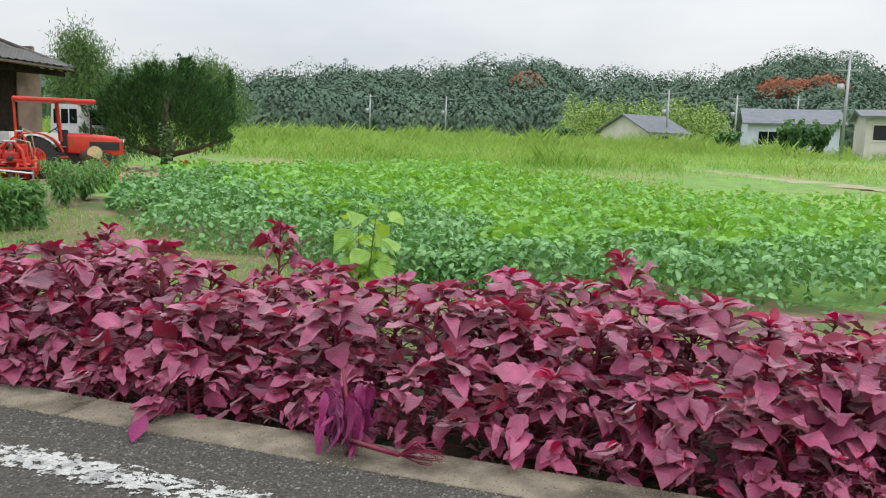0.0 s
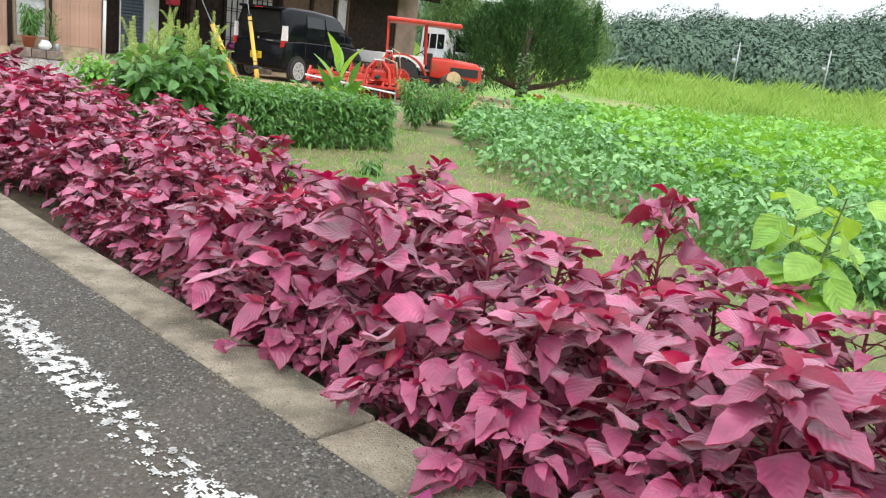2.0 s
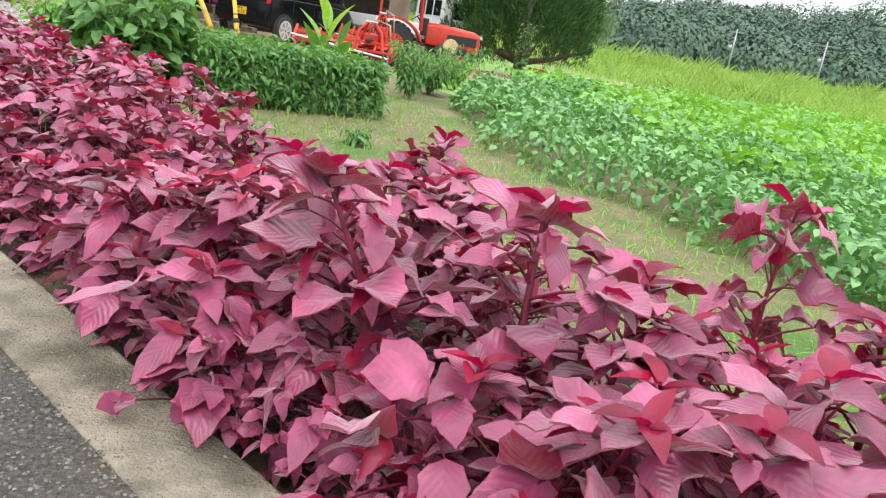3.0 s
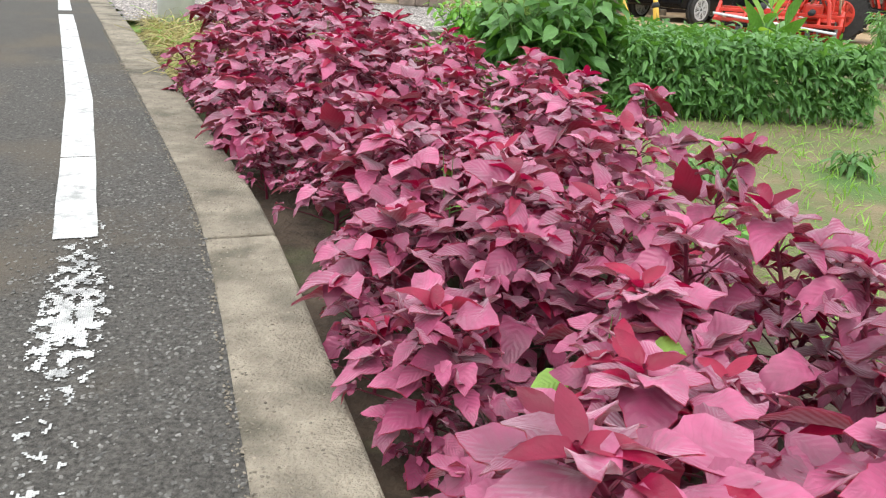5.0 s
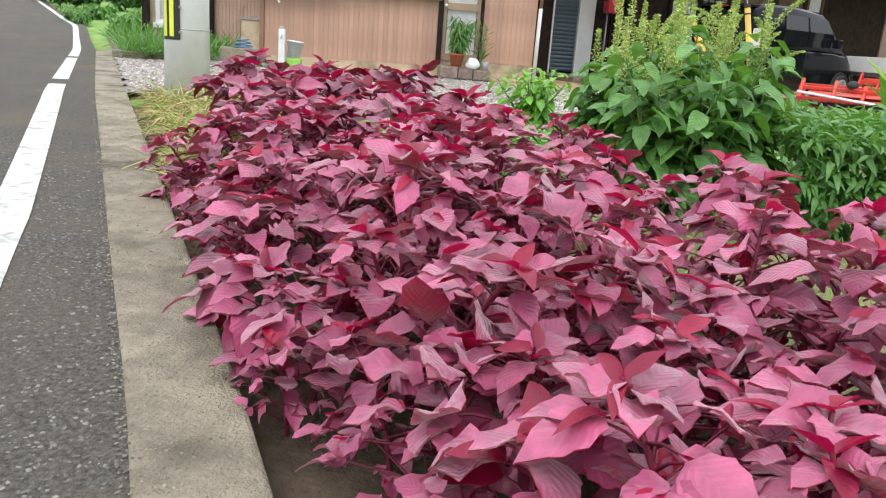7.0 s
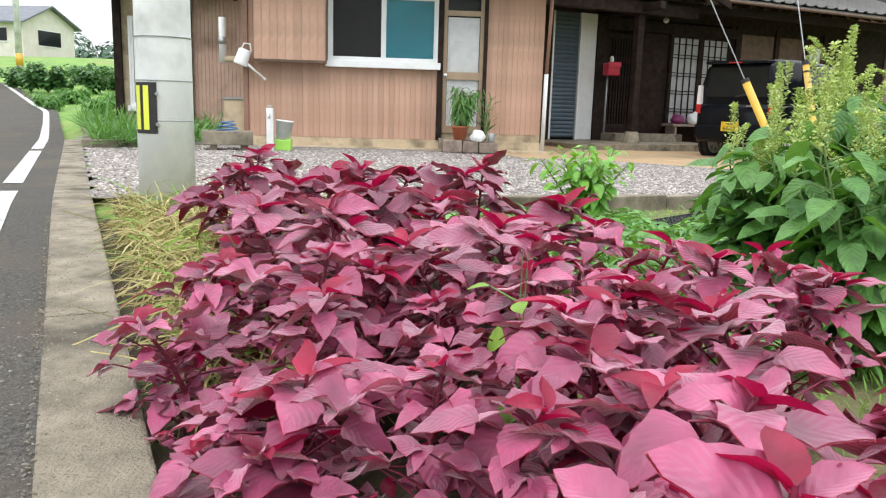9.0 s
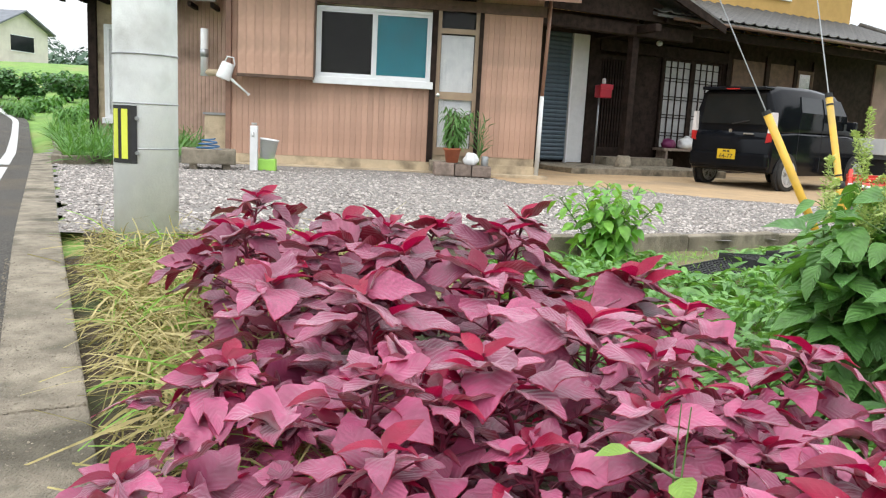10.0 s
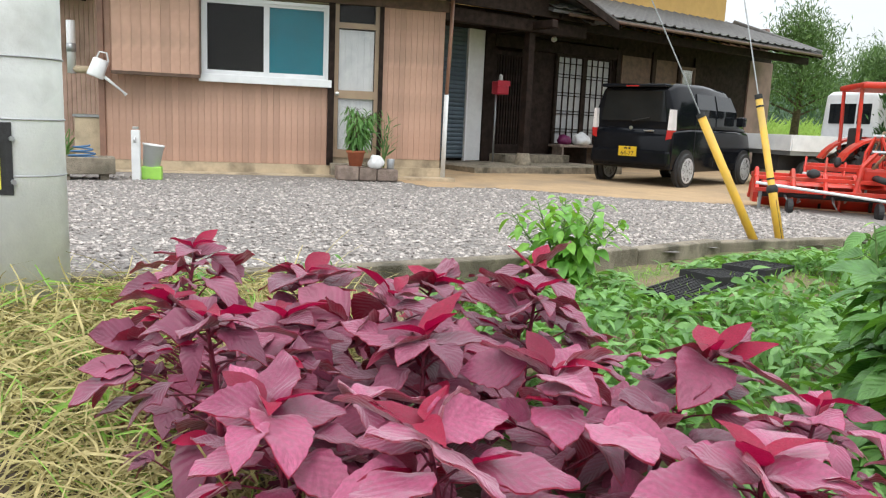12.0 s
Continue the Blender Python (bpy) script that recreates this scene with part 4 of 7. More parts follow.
for k, (x, yy) in enumerate([(2.6, 6.1), (2.4, 7.0), (2.95, 6.6)]):
    leafy_plant("seedling", "small light green garden seedling among red plants", 480 + k, 0.2, 0.12, 22, L_ROUND, (0.07, 0.12), M_LIME, M_GSTEM, pose(x, yy, float(land(x, yy))), 3)
for k, (x, yy, h) in enumerate([(4.45, 12.15, 0.3), (4.9, 12.5, 0.36), (5.35, 12.9, 0.34), (4.75, 11.7, 0.3), (5.0, 11.2, 0.38), (6.1, 13.3, 0.4), (6.6, 13.9, 0.42), (4.2, 11.5, 0.26)]):
    leafy_plant("weed_plant", "leafy green weed along the forecourt sill", 540 + k, h, 0.3, 120, L_LANCE if k % 2 else L_ROUND, (0.06, 0.12), M_GREEN if k % 3 else M_LIME, M_GSTEM, pose(x, yy, float(land(x, yy)), 0, 0, 50 * k), 8)
# a few green shoots between the red plants
for k, (x, yy, z) in enumerate([(1.18, 8.43, 0.64), (1.3, 8.0, 0.5), (1.98, 5.1, 0.5), (1.75, 6.2, 0.52)]):
    leafy_plant("bindweed_shoot", "lime green shoot among the red leaves", 490 + k, z, 0.05, 8, L_ROUND, (0.06, 0.1), M_PALE, M_GSTEM, pose(x, yy, float(level(yy)) - 0.1), 2, -0.1, 0.4)


def straw_clump():
    rng = np.random.default_rng(51)
    n = 12000
    x = rng.uniform(-0.85, 0.95, n)
    yy = rng.uniform(8.9, 12.1, n)
    ok = (x > kin(yy) + 0.14) & (x < kin(yy) + np.where(yy > 10.9, 1.9, 0.75))
    P = np.column_stack([x, yy, level(yy) - 0.09 + rng.beta(1, 2, n) * 0.2])[ok]
    n = len(P)
    a = cloud("dry_grass", leaf_shape(4, 0.045, 0.2, 1.1, 0.3), P, turns(rng.uniform(0, 6.3, n), rng.normal(0.5, 0.4, n), rng.normal(0, 0.6, n)), rng.uniform(0.1, 0.23, n), M_STRAW)
    tagged(a, "dry yellow cut grass heaped against the kerb", "dry grass", kind="stuff")
    k = rng.random(n) < 0.1
    b = cloud("kerb_grass", leaf_shape(4, 0.045, 0.2, 0.7, 0.3), P[k], turns(rng.uniform(0, 6.3, k.sum()), rng.normal(0.6, 0.3, k.sum()), rng.normal(0, 0.6, k.sum())), rng.uniform(0.12, 0.28, k.sum()), M_GRASS)
    tagged(b, "green grass tufts by the pole foot", "grass", kind="stuff")


straw_clump()


def field_region(r0, r1):
    def f(rng, n):
        r = r0 * (r1 / r0) ** rng.random(n)
        a = np.radians(rng.uniform(-25, 68, n))
        x, y = r * np.cos(a), r * np.sin(a)
        ok = (y < sill_y(x) - 0.4) | (x > 21)
        ok &= x > bed_left(np.clip(y, -12, 13)) + 8
        track = np.abs(r - 28.5 - (np.degrees(a) - 4.4) * 0.58) < 1.4
        ok &= ~(track & (np.degrees(a) < 20))
        return np.column_stack([x[ok], y[ok]])
    return f


rng = np.random.default_rng(61)
for nm, n, r0, r1, s0, s1, mt in [("field_grass", 30000, 14, 42, 0.12, 0.3, M_GRASS), ("field_grass", 22000, 30, 95, 0.3, 0.75, M_REED), ("field_grass", 9000, 30, 95, 0.3, 0.7, M_GRASS), ("tall_reeds", 22000, 58, 112, 0.9, 1.7, M_REED)]:
    P = field_region(r0, r1)(rng, n)
    R = turns(rng.uniform(0, 6.3, len(P)), rng.normal(1.38, 0.14, len(P)), rng.normal(0, 0.5, len(P)))
    S = rng.uniform(s0, s1, len(P))
    az_, r_ = np.degrees(np.arctan2(P[:, 1], P[:, 0])), np.hypot(P[:, 0], P[:, 1])
    S *= 0.6 + 0.8 * lumps(P[:, 0], P[:, 1], 0.22, 1.0) ** 2
    S *= np.interp(az_, [3, 8, 14, 25, 50], [0.5, 0.6, 0.95, 1.1, 0.95])
    S = np.where((az_ < 17) & (r_ < 30 + (az_ - 4.4) * 0.58), S * 0.28, S)
    wide = (0.012 if nm == "tall_reeds" else 0.018) * np.hypot(P[:, 0], P[:, 1]) / 25
    ob = cloud(nm, leaf_shape(2, 1.0, 0.2, 0.35, 0.3), np.column_stack([P, land(P[:, 0], P[:, 1])]), R, np.column_stack([S, wide, S]), mt)
    tagged(ob, "tall yellow-green grass of the open field", "grass", kind="stuff")
track = sheet("farm_track", np.arange(20, 42, 0.5), np.arange(-10, 10, 0.5), land, mat("track_dirt", (0.42, 0.37, 0.25), (0.3, 0.29, 0.16), 1.5, 0.95, 0.6, 30, stain=(0.24, 0.28, 0.1), stain_scale=0.6), lambda x, y: np.abs(np.hypot(x, y) - 28.5 - (np.degrees(np.arctan2(y, x)) - 4.4) * 0.58) < 1.3, 0.012)
tagged(track, "pale bare farm track across the field", "track", kind="structure")
lawn_grass = heap("garden_grass", 26000, lambda rng, n: (lambda x, y: np.column_stack([x, y])[(x > kin(y) + 1.5) & (x < 6.2) & (y < sill_y(x) - 0.1)])(rng.uniform(1.8, 6.2, n), rng.uniform(-3, 13, n)), land, lambda x, y, r: 0.01 + 0 * x, leaf_shape(2, 0.12, 0.2, 0.3, 0.3), (0.03, 0.1), M_GRASS, 24, 0.9, 0.4)
tagged(lawn_grass, "short sparse grass on the garden soil", "grass", kind="stuff")


# ---- distance: wooded hills ----
def hill_el(az):
    return np.interp(az, [-40, -10, 2, 5.1, 7.4, 9.7, 11.7, 14.5, 17.4, 19.6, 22.4, 25.6, 28.4, 32, 36, 40, 43, 46, 49, 55, 70, 100, 140, 170], [3, 4, 5.0, 5.8, 6.6, 6.75, 6.3, 5.4, 5.05, 5.0, 5.7, 5.75, 6.35, 5.6, 5.4, 5.15, 5.05, 4.6, 3.95, 4.3, 4.6, 3.5, 3.0, 2.5])


def hills():
    az = np.radians(np.arange(-40, 171, 1.0))
    rr = [150, 200, 260, 320, 360, 420]
    fr = [0.0, 0.12, 0.5, 0.85, 1.0, 0.9]
    vs, fs = [], []
    for a in az:
        e = math.tan(math.radians(float(hill_el(math.degrees(a))) - 0.3))
        for r, f in zip(rr, fr):
            vs.append((r * math.cos(a), r * math.sin(a), (-3 if f == 0 else 1.2) + f * (360 * e - 9) * (1 if r >= 360 else 1)))
    k = len(rr)
    for i in range(len(az) - 1):
        for j in range(k - 1):
            fs.append((i * k + j, i * k + j + 1, (i + 1) * k + j + 1, (i + 1) * k + j))
    me = raw_mesh("hill", vs, fs)
    tagged(put(new("hill", me), M_WOODS_HAZED), "low wooded hills behind the field, haze tint in the colour", "hill", kind="structure")


hills()


L_CLUMP = (np.array([(0, -0.4, 0), (0, 0.4, 0.05), (1, 0.1, -0.1)]), np.array([(0, 2, 1)]), np.zeros((3, 2)))


def woods(name, n, az0, az1, r0, r1, smin, smax, material, seed, label, lift=0.0, clumps=150, fine=1.0):
    """Broad crowns on the slope, each a shell of leaf clumps that face outwards."""
    rng = np.random.default_rng(seed)
    a, r = rng.uniform(az0, az1, n), rng.uniform(r0, r1, n)
    e = np.tan(np.radians(hill_el(a) - 0.1))
    f = np.interp(r, [150, 200, 260, 320, 360, 420], [0, 0.12, 0.5, 0.85, 1.0, 0.9])
    s = rng.uniform(smin, smax, n) * 0.5 * np.where(rng.random(n) < 0.1, 1.3, 1.0)
    z = 1.2 + f * (360 * e - 9) + lift + s * 0.2
    k = np.repeat(np.arange(n), clumps)
    u, el = rng.uniform(0, 2 * math.pi, len(k)), np.arcsin(rng.uniform(-0.35, 1, len(k)))
    q = s[k] * rng.uniform(0.93, 1.02, len(k)) * (1 + 0.16 * np.sin(3 * u + k) * np.cos(2.3 * el + k))
    tall = rng.uniform(0.75, 1.1, n)[k]
    P = np.column_stack([r[k] * np.cos(np.radians(a[k])) + q * np.cos(el) * np.cos(u), r[k] * np.sin(np.radians(a[k])) + q * np.cos(el) * np.sin(u), z[k] + q * tall * np.sin(el)])
    ob = cloud(name, L_CLUMP, P, turns(u + rng.normal(0, 0.5, len(k)), el - math.pi / 2 + rng.normal(0.1, 0.2, len(k)), rng.normal(0, 0.22, len(k))), rng.uniform(0.6, 1.5, len(k)) * fine, material)
    tagged(ob, label, "woods", kind="stuff")


woods("far_woods", 620, -12, 62, 165, 362, 12, 21, M_WOODS_HAZED, 71, "dark green broadleaf woods on the hills, haze tint in the colour", -1.5, 800, 0.78)
woods("far_woods", 200, 62, 165, 190, 365, 12, 20, M_WOODS_HAZED, 72, "dark green woods far behind the houses, haze tint in the colour", 0.0, 300, 1.5)


def grove(n, az0, az1, r0, r1, top, seed, label):
    """Feathery light foliage in uneven plumes."""
    rng = np.random.default_rng(seed)
    m = n // 90
    a, r = np.radians(rng.uniform(az0, az1, m)), rng.uniform(r0, r1, m)
    h = top * rng.uniform(0.55, 1.0, m) * (0.85 + 0.15 * np.sin(a * 97) ** 2)
    k = np.repeat(np.arange(m), 90)
    q = rng.random(len(k)) ** 0.7
    wid = (1.3 * (1.05 - q ** 2))[:, None]
    P = np.column_stack([r[k] * np.cos(a[k]), r[k] * np.sin(a[k]), 0.3 + h[k] * q]) + rng.normal(0, 0.85, (len(k), 3)) * wid * (1, 1, 0.3)
    ob = cloud("bamboo_grove", leaf_shape(2, 0.5, 0.2, 0.4, 0.4), P, turns(rng.uniform(0, 6.3, len(k)), rng.normal(0.35, 0.6, len(k)), rng.normal(0, 0.8, len(k))), rng.uniform(0.22, 0.55, len(k)), M_BAMBOO)
    tagged(ob, label, "woods", kind="stuff")


grove(48000, 14.5, 25.3, 112, 150, 9.0, 73, "light green bamboo grove at the foot of the hill")
grove(14000, 28, 46, 125, 160, 3.2, 74, "light green thicket at the foot of the hill")
# Bare reddish slope patches, with small crowns of leaf clumps standing in.
for k, (a0, a1, r0, r1, n) in enumerate(((27.9, 28.9, 236, 244, 4), (10.0, 12.2, 232, 242, 11), (7.6, 9.3, 236, 244, 6))):
    woods("reddish_woods", n, a0, a1, r0, r1, 6.0, 8.0, M_RUSTSLOPE, 75 + 5 * k, "reddish bare patches on the wooded slope, built as leaf clumps", 5.5, 700, 0.55)


# ---- the house: left wing ----
def window_unit(parent, x0, x1, z0, z1, y, frame_mat, panes, name="window"):
    """A sliding window facing -y: frame, sill, panes with what hangs behind them."""
    w = root(name)
    w.parent = parent
    f = 0.045
    part("window_frame", box(box(box(bx(x0, x1, y - 0.06, y + 0.05, z1 - f, z1), x0, x1, y - 0.06, y + 0.05, z0, z0 + f), x0, x0 + f, y - 0.06, y + 0.05, z0 + f, z1 - f), x1 - f, x1, y - 0.06, y + 0.05, z0 + f, z1 - f), frame_mat, w)
    part("window_sill", bx(x0 - 0.03, x1 + 0.03, y - 0.14, y - 0.061, z0 - 0.08, z0 + 0.03, bev=0.008), frame_mat, w)
    n = len(panes)
    for i, back in enumerate(panes):
        a, b = x0 + f + (x1 - x0 - 2 * f) * i / n, x0 + f + (x1 - x0 - 2 * f) * (i + 1) / n
        yy = y - 0.035 + 0.028 * (i % 2)
        bm = bmesh.new()
        for q in ((a, a + 0.04, z0 + f, z1 - f), (b - 0.04, b, z0 + f, z1 - f)):
            box(bm, q[0], q[1], yy - 0.012, yy + 0.012, q[2], q[3])
        for q in ((z0 + f, z0 + f + 0.05), (z1 - f - 0.04, z1 - f)):
            box(bm, a + 0.04, b - 0.04, yy - 0.012, yy + 0.012, q[0], q[1])
        part("sash", bm, frame_mat, w)
        part("pane", bx(a + 0.04, b - 0.04, yy - 0.002, yy + 0.002, z0 + f + 0.05, z1 - f - 0.04), M_GLASS, w).visible_shadow = False
        part("blind", bx(a + 0.03, b - 0.03, yy + 0.02, yy + 0.026, z0 + f, z1 - f), back, w)
    return w


house = tagged(root("house"), "old Japanese house with tan metal siding and tiled roof", "house")
FY = 19.88
G0 = 0.2
# wall cores, with openings left for window and door
for x0, x1, z0, z1 in ((-1.44, -0.16, 0.1, 3.3), (-0.16, 1.7, 0.1, 1.57), (-0.16, 1.7, 2.72, 3.3), (1.7, 1.74, 0.1, 3.3), (2.42, 3.42, 0.1, 3.3), (1.74, 2.42, 0.1, 0.5), (1.74, 2.42, 3.02, 3.3)):
    part("wall", bx(x0, x1, FY + 0.02, FY + 0.16, z0, z1), M_FOUND, house)
part("wall", bx(3.28, 3.42, FY + 0.16, 24.2, 0.1, 3.3), M_FOUND, house)
part("wall", bx(-1.44, -1.3, FY + 0.16, 22.9, 0.1, 3.3), M_FOUND, house)
part("wall", bx(-4.5, -1.44, 22.9, 23.04, 0.1, 3.3), M_FOUND, house)
part("room_floor", bx(-1.3, 3.28, FY + 0.16, 24, 0.35, 0.45), M_DARKWOOD, house)
part("back_wall", bx(-4.5, 3.3, 24.2, 24.34, 0.1, 3.3), M_DARKWOOD, house)
part("foundation", box(box(bx(-1.46, 1.72, FY - 0.03, FY + 0.018, 0.1, 0.375), 2.42, 3.44, FY - 0.03, FY + 0.018, 0.1, 0.375), -1.47, -1.442, FY + 0.02, 22.88, 0.1, 0.4), M_FOUND, house, "cream mortar foundation")
part("apron", bx(-1.6, 3.6, FY - 0.3, FY - 0.035, 0.1, 0.245, bev=0.01), M_FOUND, house, "worn concrete apron at the wall foot")


def siding(x0, x1, z0, z1, y, material, pitch=0.088, parent=house):
    n = max(1, round((x1 - x0) / pitch))
    w = (x1 - x0) / n
    me = None
    for i in range(n):
        if me is None:
            bm = prism(bmesh.new(), [(0.0, 0), (0.004, -0.007), (w - 0.012, -0.007), (w - 0.008, -0.003), (w - 0.0005, -0.003), (w - 0.0005, 0)], "z", z0, z1)
            me = bpy.data.meshes.new("siding_strip")
            bm.normal_update()
            bm.to_mesh(me)
            bm.free()
            me.materials.append(material)
        ob = new("siding_strip", me)
        ob.parent = parent
        ob.matrix_basis = pose(x0 + i * w, y, 0)


siding(-1.42, 1.66, 0.38, 1.56, FY + 0.018, M_SIDING)
siding(-1.42, -0.17, 1.56, 3.2, FY + 0.018, M_SIDING)
siding(2.47, 3.42, 0.5, 3.0, FY + 0.018, M_SIDING)
part("upper_beam", bx(-1.5, 3.46, FY - 0.045, FY + 0.015, 2.74, 2.9), M_BROWNWOOD, house)
for x, w, z0 in ((-0.18, 0.05, 1.56), (1.7, 0.09, 0.38), (2.44, 0.06, 0.38)):
    part("post", bx(x - w / 2, x + w / 2, FY - 0.05, FY + 0.016, z0, 2.74), M_DARKWOOD, house)
part("corner_trim", bx(-1.5, -1.42, FY - 0.03, FY + 0.05, 0.38, 2.74, bev=0.006), M_TIN, house, "rusty red-brown metal corner trim")
# side wall along the road side, ribbed metal
bm = bmesh.new()
for k in range(38):
    yy = FY + 0.06 + k * 0.075
    prism(bm, [(-1.442, yy), (-1.449, yy + 0.012), (-1.449, yy + 0.056), (-1.442, yy + 0.068)], "z", 0.4, 3.2)
part("side_siding", bm, M_SIDING2, house, "faded pinkish ribbed metal siding")
bm = bmesh.new()
for k in range(20):
    xx = -3.0 + k * 0.075
    prism(bm, [(xx, 22.898), (xx + 0.012, 22.891), (xx + 0.056, 22.891), (xx + 0.068, 22.898)], "z", 0.4, 3.2)
part("annex_siding", bm, M_SIDING2, house)
window_unit(house, -4.25, -3.2, 0.75, 2.5, 22.89, M_WHITEAL, [M_CURTAIN, M_SCREEN])
for x in (-4.45, -3.1):
    part("post", bx(x - 0.07, x + 0.07, 22.78, 22.88, 0.2, 3.1), M_DARKWOOD, house)
# shutter box beside the window
sb = root("shutter_box")
sb.parent = house
part("box_body", box(bx(-1.27, -0.17, FY - 0.24, FY, 1.58, 2.8), -1.3, -0.14, FY - 0.27, FY, 2.78, 2.84), M_TIN, sb)
siding(-1.285, -0.155, 1.6, 2.78, FY - 0.243, M_SIDING, 0.126, sb)
part("box_edge", box(bx(-1.3, -0.14, FY - 0.265, FY - 0.2, 1.555, 1.598), -0.155, -0.135, FY - 0.265, FY, 1.6, 2.78), M_BROWNWOOD, sb)
window_unit(house, -0.14, 1.67, 1.6, 2.7, FY + 0.03, M_WHITEAL, [M_SCREEN, M_TEAL])
# kitchen door with frosted panes and curtain
kd = root("kitchen_door")
kd.parent = house
x0, x1 = 1.75, 2.41
part("door_frame", box(box(box(box(box(bx(x0, x0 + 0.06, FY, FY + 0.05, 0.5, 2.98), x1 - 0.06, x1, FY, FY + 0.05, 0.5, 2.98), x0 + 0.06, x1 - 0.06, FY, FY + 0.05, 2.4, 2.48), x0 + 0.06, x1 - 0.06, FY, FY + 0.05, 1.38, 1.5), x0 + 0.06, x1 - 0.06, FY, FY + 0.05, 0.5, 0.62), x0 + 0.06, x1 - 0.06, FY, FY + 0.05, 2.94, 2.98), M_BEIGEAL, kd)
for z0, z1 in ((0.62, 1.38), (1.5, 2.4), (2.48, 2.94)):
    part("pane", bx(x0 + 0.06, x1 - 0.06, FY + 0.02, FY + 0.025, z0, z1), M_GLASS, kd).visible_shadow = False
bm = bmesh.new()
for k in range(11):
    xx = x0 + 0.07 + k * 0.047
    box(bm, xx, xx + 0.05, FY + 0.05 + 0.012 * (k % 2), FY + 0.062 + 0.012 * (k % 2), 0.62, 2.38)
part("curtain", bm, M_CURTAIN, kd, "thin pale grey curtain")
part("transom_board", bx(x0 + 0.06, x1 - 0.06, FY + 0.06, FY + 0.07, 2.48, 2.94), M_SCREEN, kd)
part("knob", lathe(bmesh.new(), [(0.01, 0), (0.012, 0.03), (0.03, 0.04), (0.03, 0.06), (0.01, 0.07)], 12, pose(x0 + 0.04, FY, 1.44, 90)), M_CHROME, kd)
part("door_step", bx(1.7, 2.45, FY - 0.25, FY - 0.036, 0.246, 0.42, bev=0.01), M_CONC, house)
# tin awning and eave of the wing
aw = part("awning", prism(bmesh.new(), [(FY - 0.62, 2.9), (FY - 0.62, 2.935), (FY + 0.02, 3.16), (FY + 0.02, 3.11)], "x", 1.2, 3.85), M_TIN, house, "rusty brown sheet-metal awning")
bm = bmesh.new()
for k in range(20):
    xx = 1.22 + k * 0.135
    prism(bm, [(FY - 0.62, 2.936), (FY - 0.62, 2.955), (FY + 0.02, 3.18), (FY + 0.02, 3.161)], "x", xx, xx + 0.03)
part("awning_rib", bm, M_TIN, house)
part("wing_roof", prism(bmesh.new(), [(FY - 0.75, 3.14), (FY - 0.75, 3.24), (22.2, 4.4), (24.9, 3.2), (24.9, 3.1), (22.2, 4.25)], "x", -2.1, 3.9), M_TILE, house, "dark grey weathered tile roof")
part("annex_roof", prism(bmesh.new(), [(22.2, 2.95), (22.2, 3.04), (25, 3.9), (25, 3.7)], "x", -5.1, -2.1), M_TILE, house)
for k in range(8):
    part("rafter", bx(-5.0 + k * 0.4, -4.94 + k * 0.4, 22.25, 22.9, 2.86, 2.94), M_DARKWOOD, house)
for k in range(14):
    part("rafter", bx(-1.9 + k * 0.4, -1.84 + k * 0.4, FY - 0.7, FY + 0.02, 3.08, 3.15), M_DARKWOOD, house)
# downpipe: brown above, white below
dp = root("downpipe")
dp.parent = house
part("upper_pipe", tb([(3.5, FY - 0.1, 3.05), (3.49, FY - 0.09, 2.4), (3.47, FY - 0.05, 1.5)], 0.03), M_TIN, dp, smooth=True)
part("lower_pipe", tb([(3.47, FY - 0.05, 1.51), (3.46, FY - 0.05, 0.22)], 0.036, 10), M_WHITE, dp, "white plastic pipe", smooth=True)
# flue and meter on the side wall
fl = tagged(root("flue_pipe"), "cream stove flue with white elbow on the side wall", "flue")
part("horizontal_pipe", tb([(-1.47, 20.5, 1.62), (-1.95, 20.5, 1.62)], 0.055, 12), M_FOUND, fl, smooth=True)
part("vertical_pipe", tb([(-1.95, 20.5, 1.56), (-1.95, 20.5, 2.3)], 0.06, 12), M_WHITE, fl, smooth=True)
part("pipe_collar", tb([(-1.95, 20.5, 1.86), (-1.95, 20.5, 1.98)], 0.066, 12), M_STEEL, fl, smooth=True)
ac = tagged(root("boiler_box"), "small beige boiler cabinet against the side wall", "boiler")
part("cabinet", bx(-1.85, -1.48, 20.0, 20.6, 0.22, 0.95, bev=0.02), M_FOUND, ac)
part("lid", bx(-1.87, -1.47, 19.98, 20.62, 0.951, 0.985), M_STEEL, ac)

# ---- the house: main wing, turned from the left one ----
main = tagged(root("main_house", pose(5.6, 24.4, 0, 0, 0, 22)), "main wing of the old house with dark timber front", "house")


def mp(name, bm, material, label="", parent=main, smooth=False):
    return part(name, bm, material, parent, label, smooth)


# local: x along the front, -y outwards
for x0, x1, z0, z1 in ((-1.9, -1.3, 0.1, 3.5), (-0.16, 0.15, 0.1, 3.5), (-1.3, 10.8, 3.05, 3.5), (3.9, 10.8, 0.1, 3.05), (1.05, 1.25, 0.1, 3.05), (1.98, 2.0, 0.1, 3.05), (2.0, 3.9, 0.1, 0.62)):
    mp("wall", bx(x0, x1, 0.0, 0.15, z0, z1), M_DARKWOOD)
mp("rear_wall", bx(-1.9, 10.8, 4.8, 4.95, 0.1, 4.4), M_DARKWOOD)
mp("end_wall", bx(10.66, 10.8, 0.15, 4.8, 0.1, 4.2), M_ENDWALL_SHADE)
mp("inner_floor", bx(-1.3, 10.66, 0.15, 4.8, 0.3, 0.55), M_DARKWOOD)
mp("porch_slab", box(bx(-1.9, 2.2, -2.0, 0, 0.1, 0.29, bev=0.01), 0.1, 2.05, -0.55, -0.001, 0.29, 0.46, bev=0.01), M_CONC, "pale concrete porch slab and step")
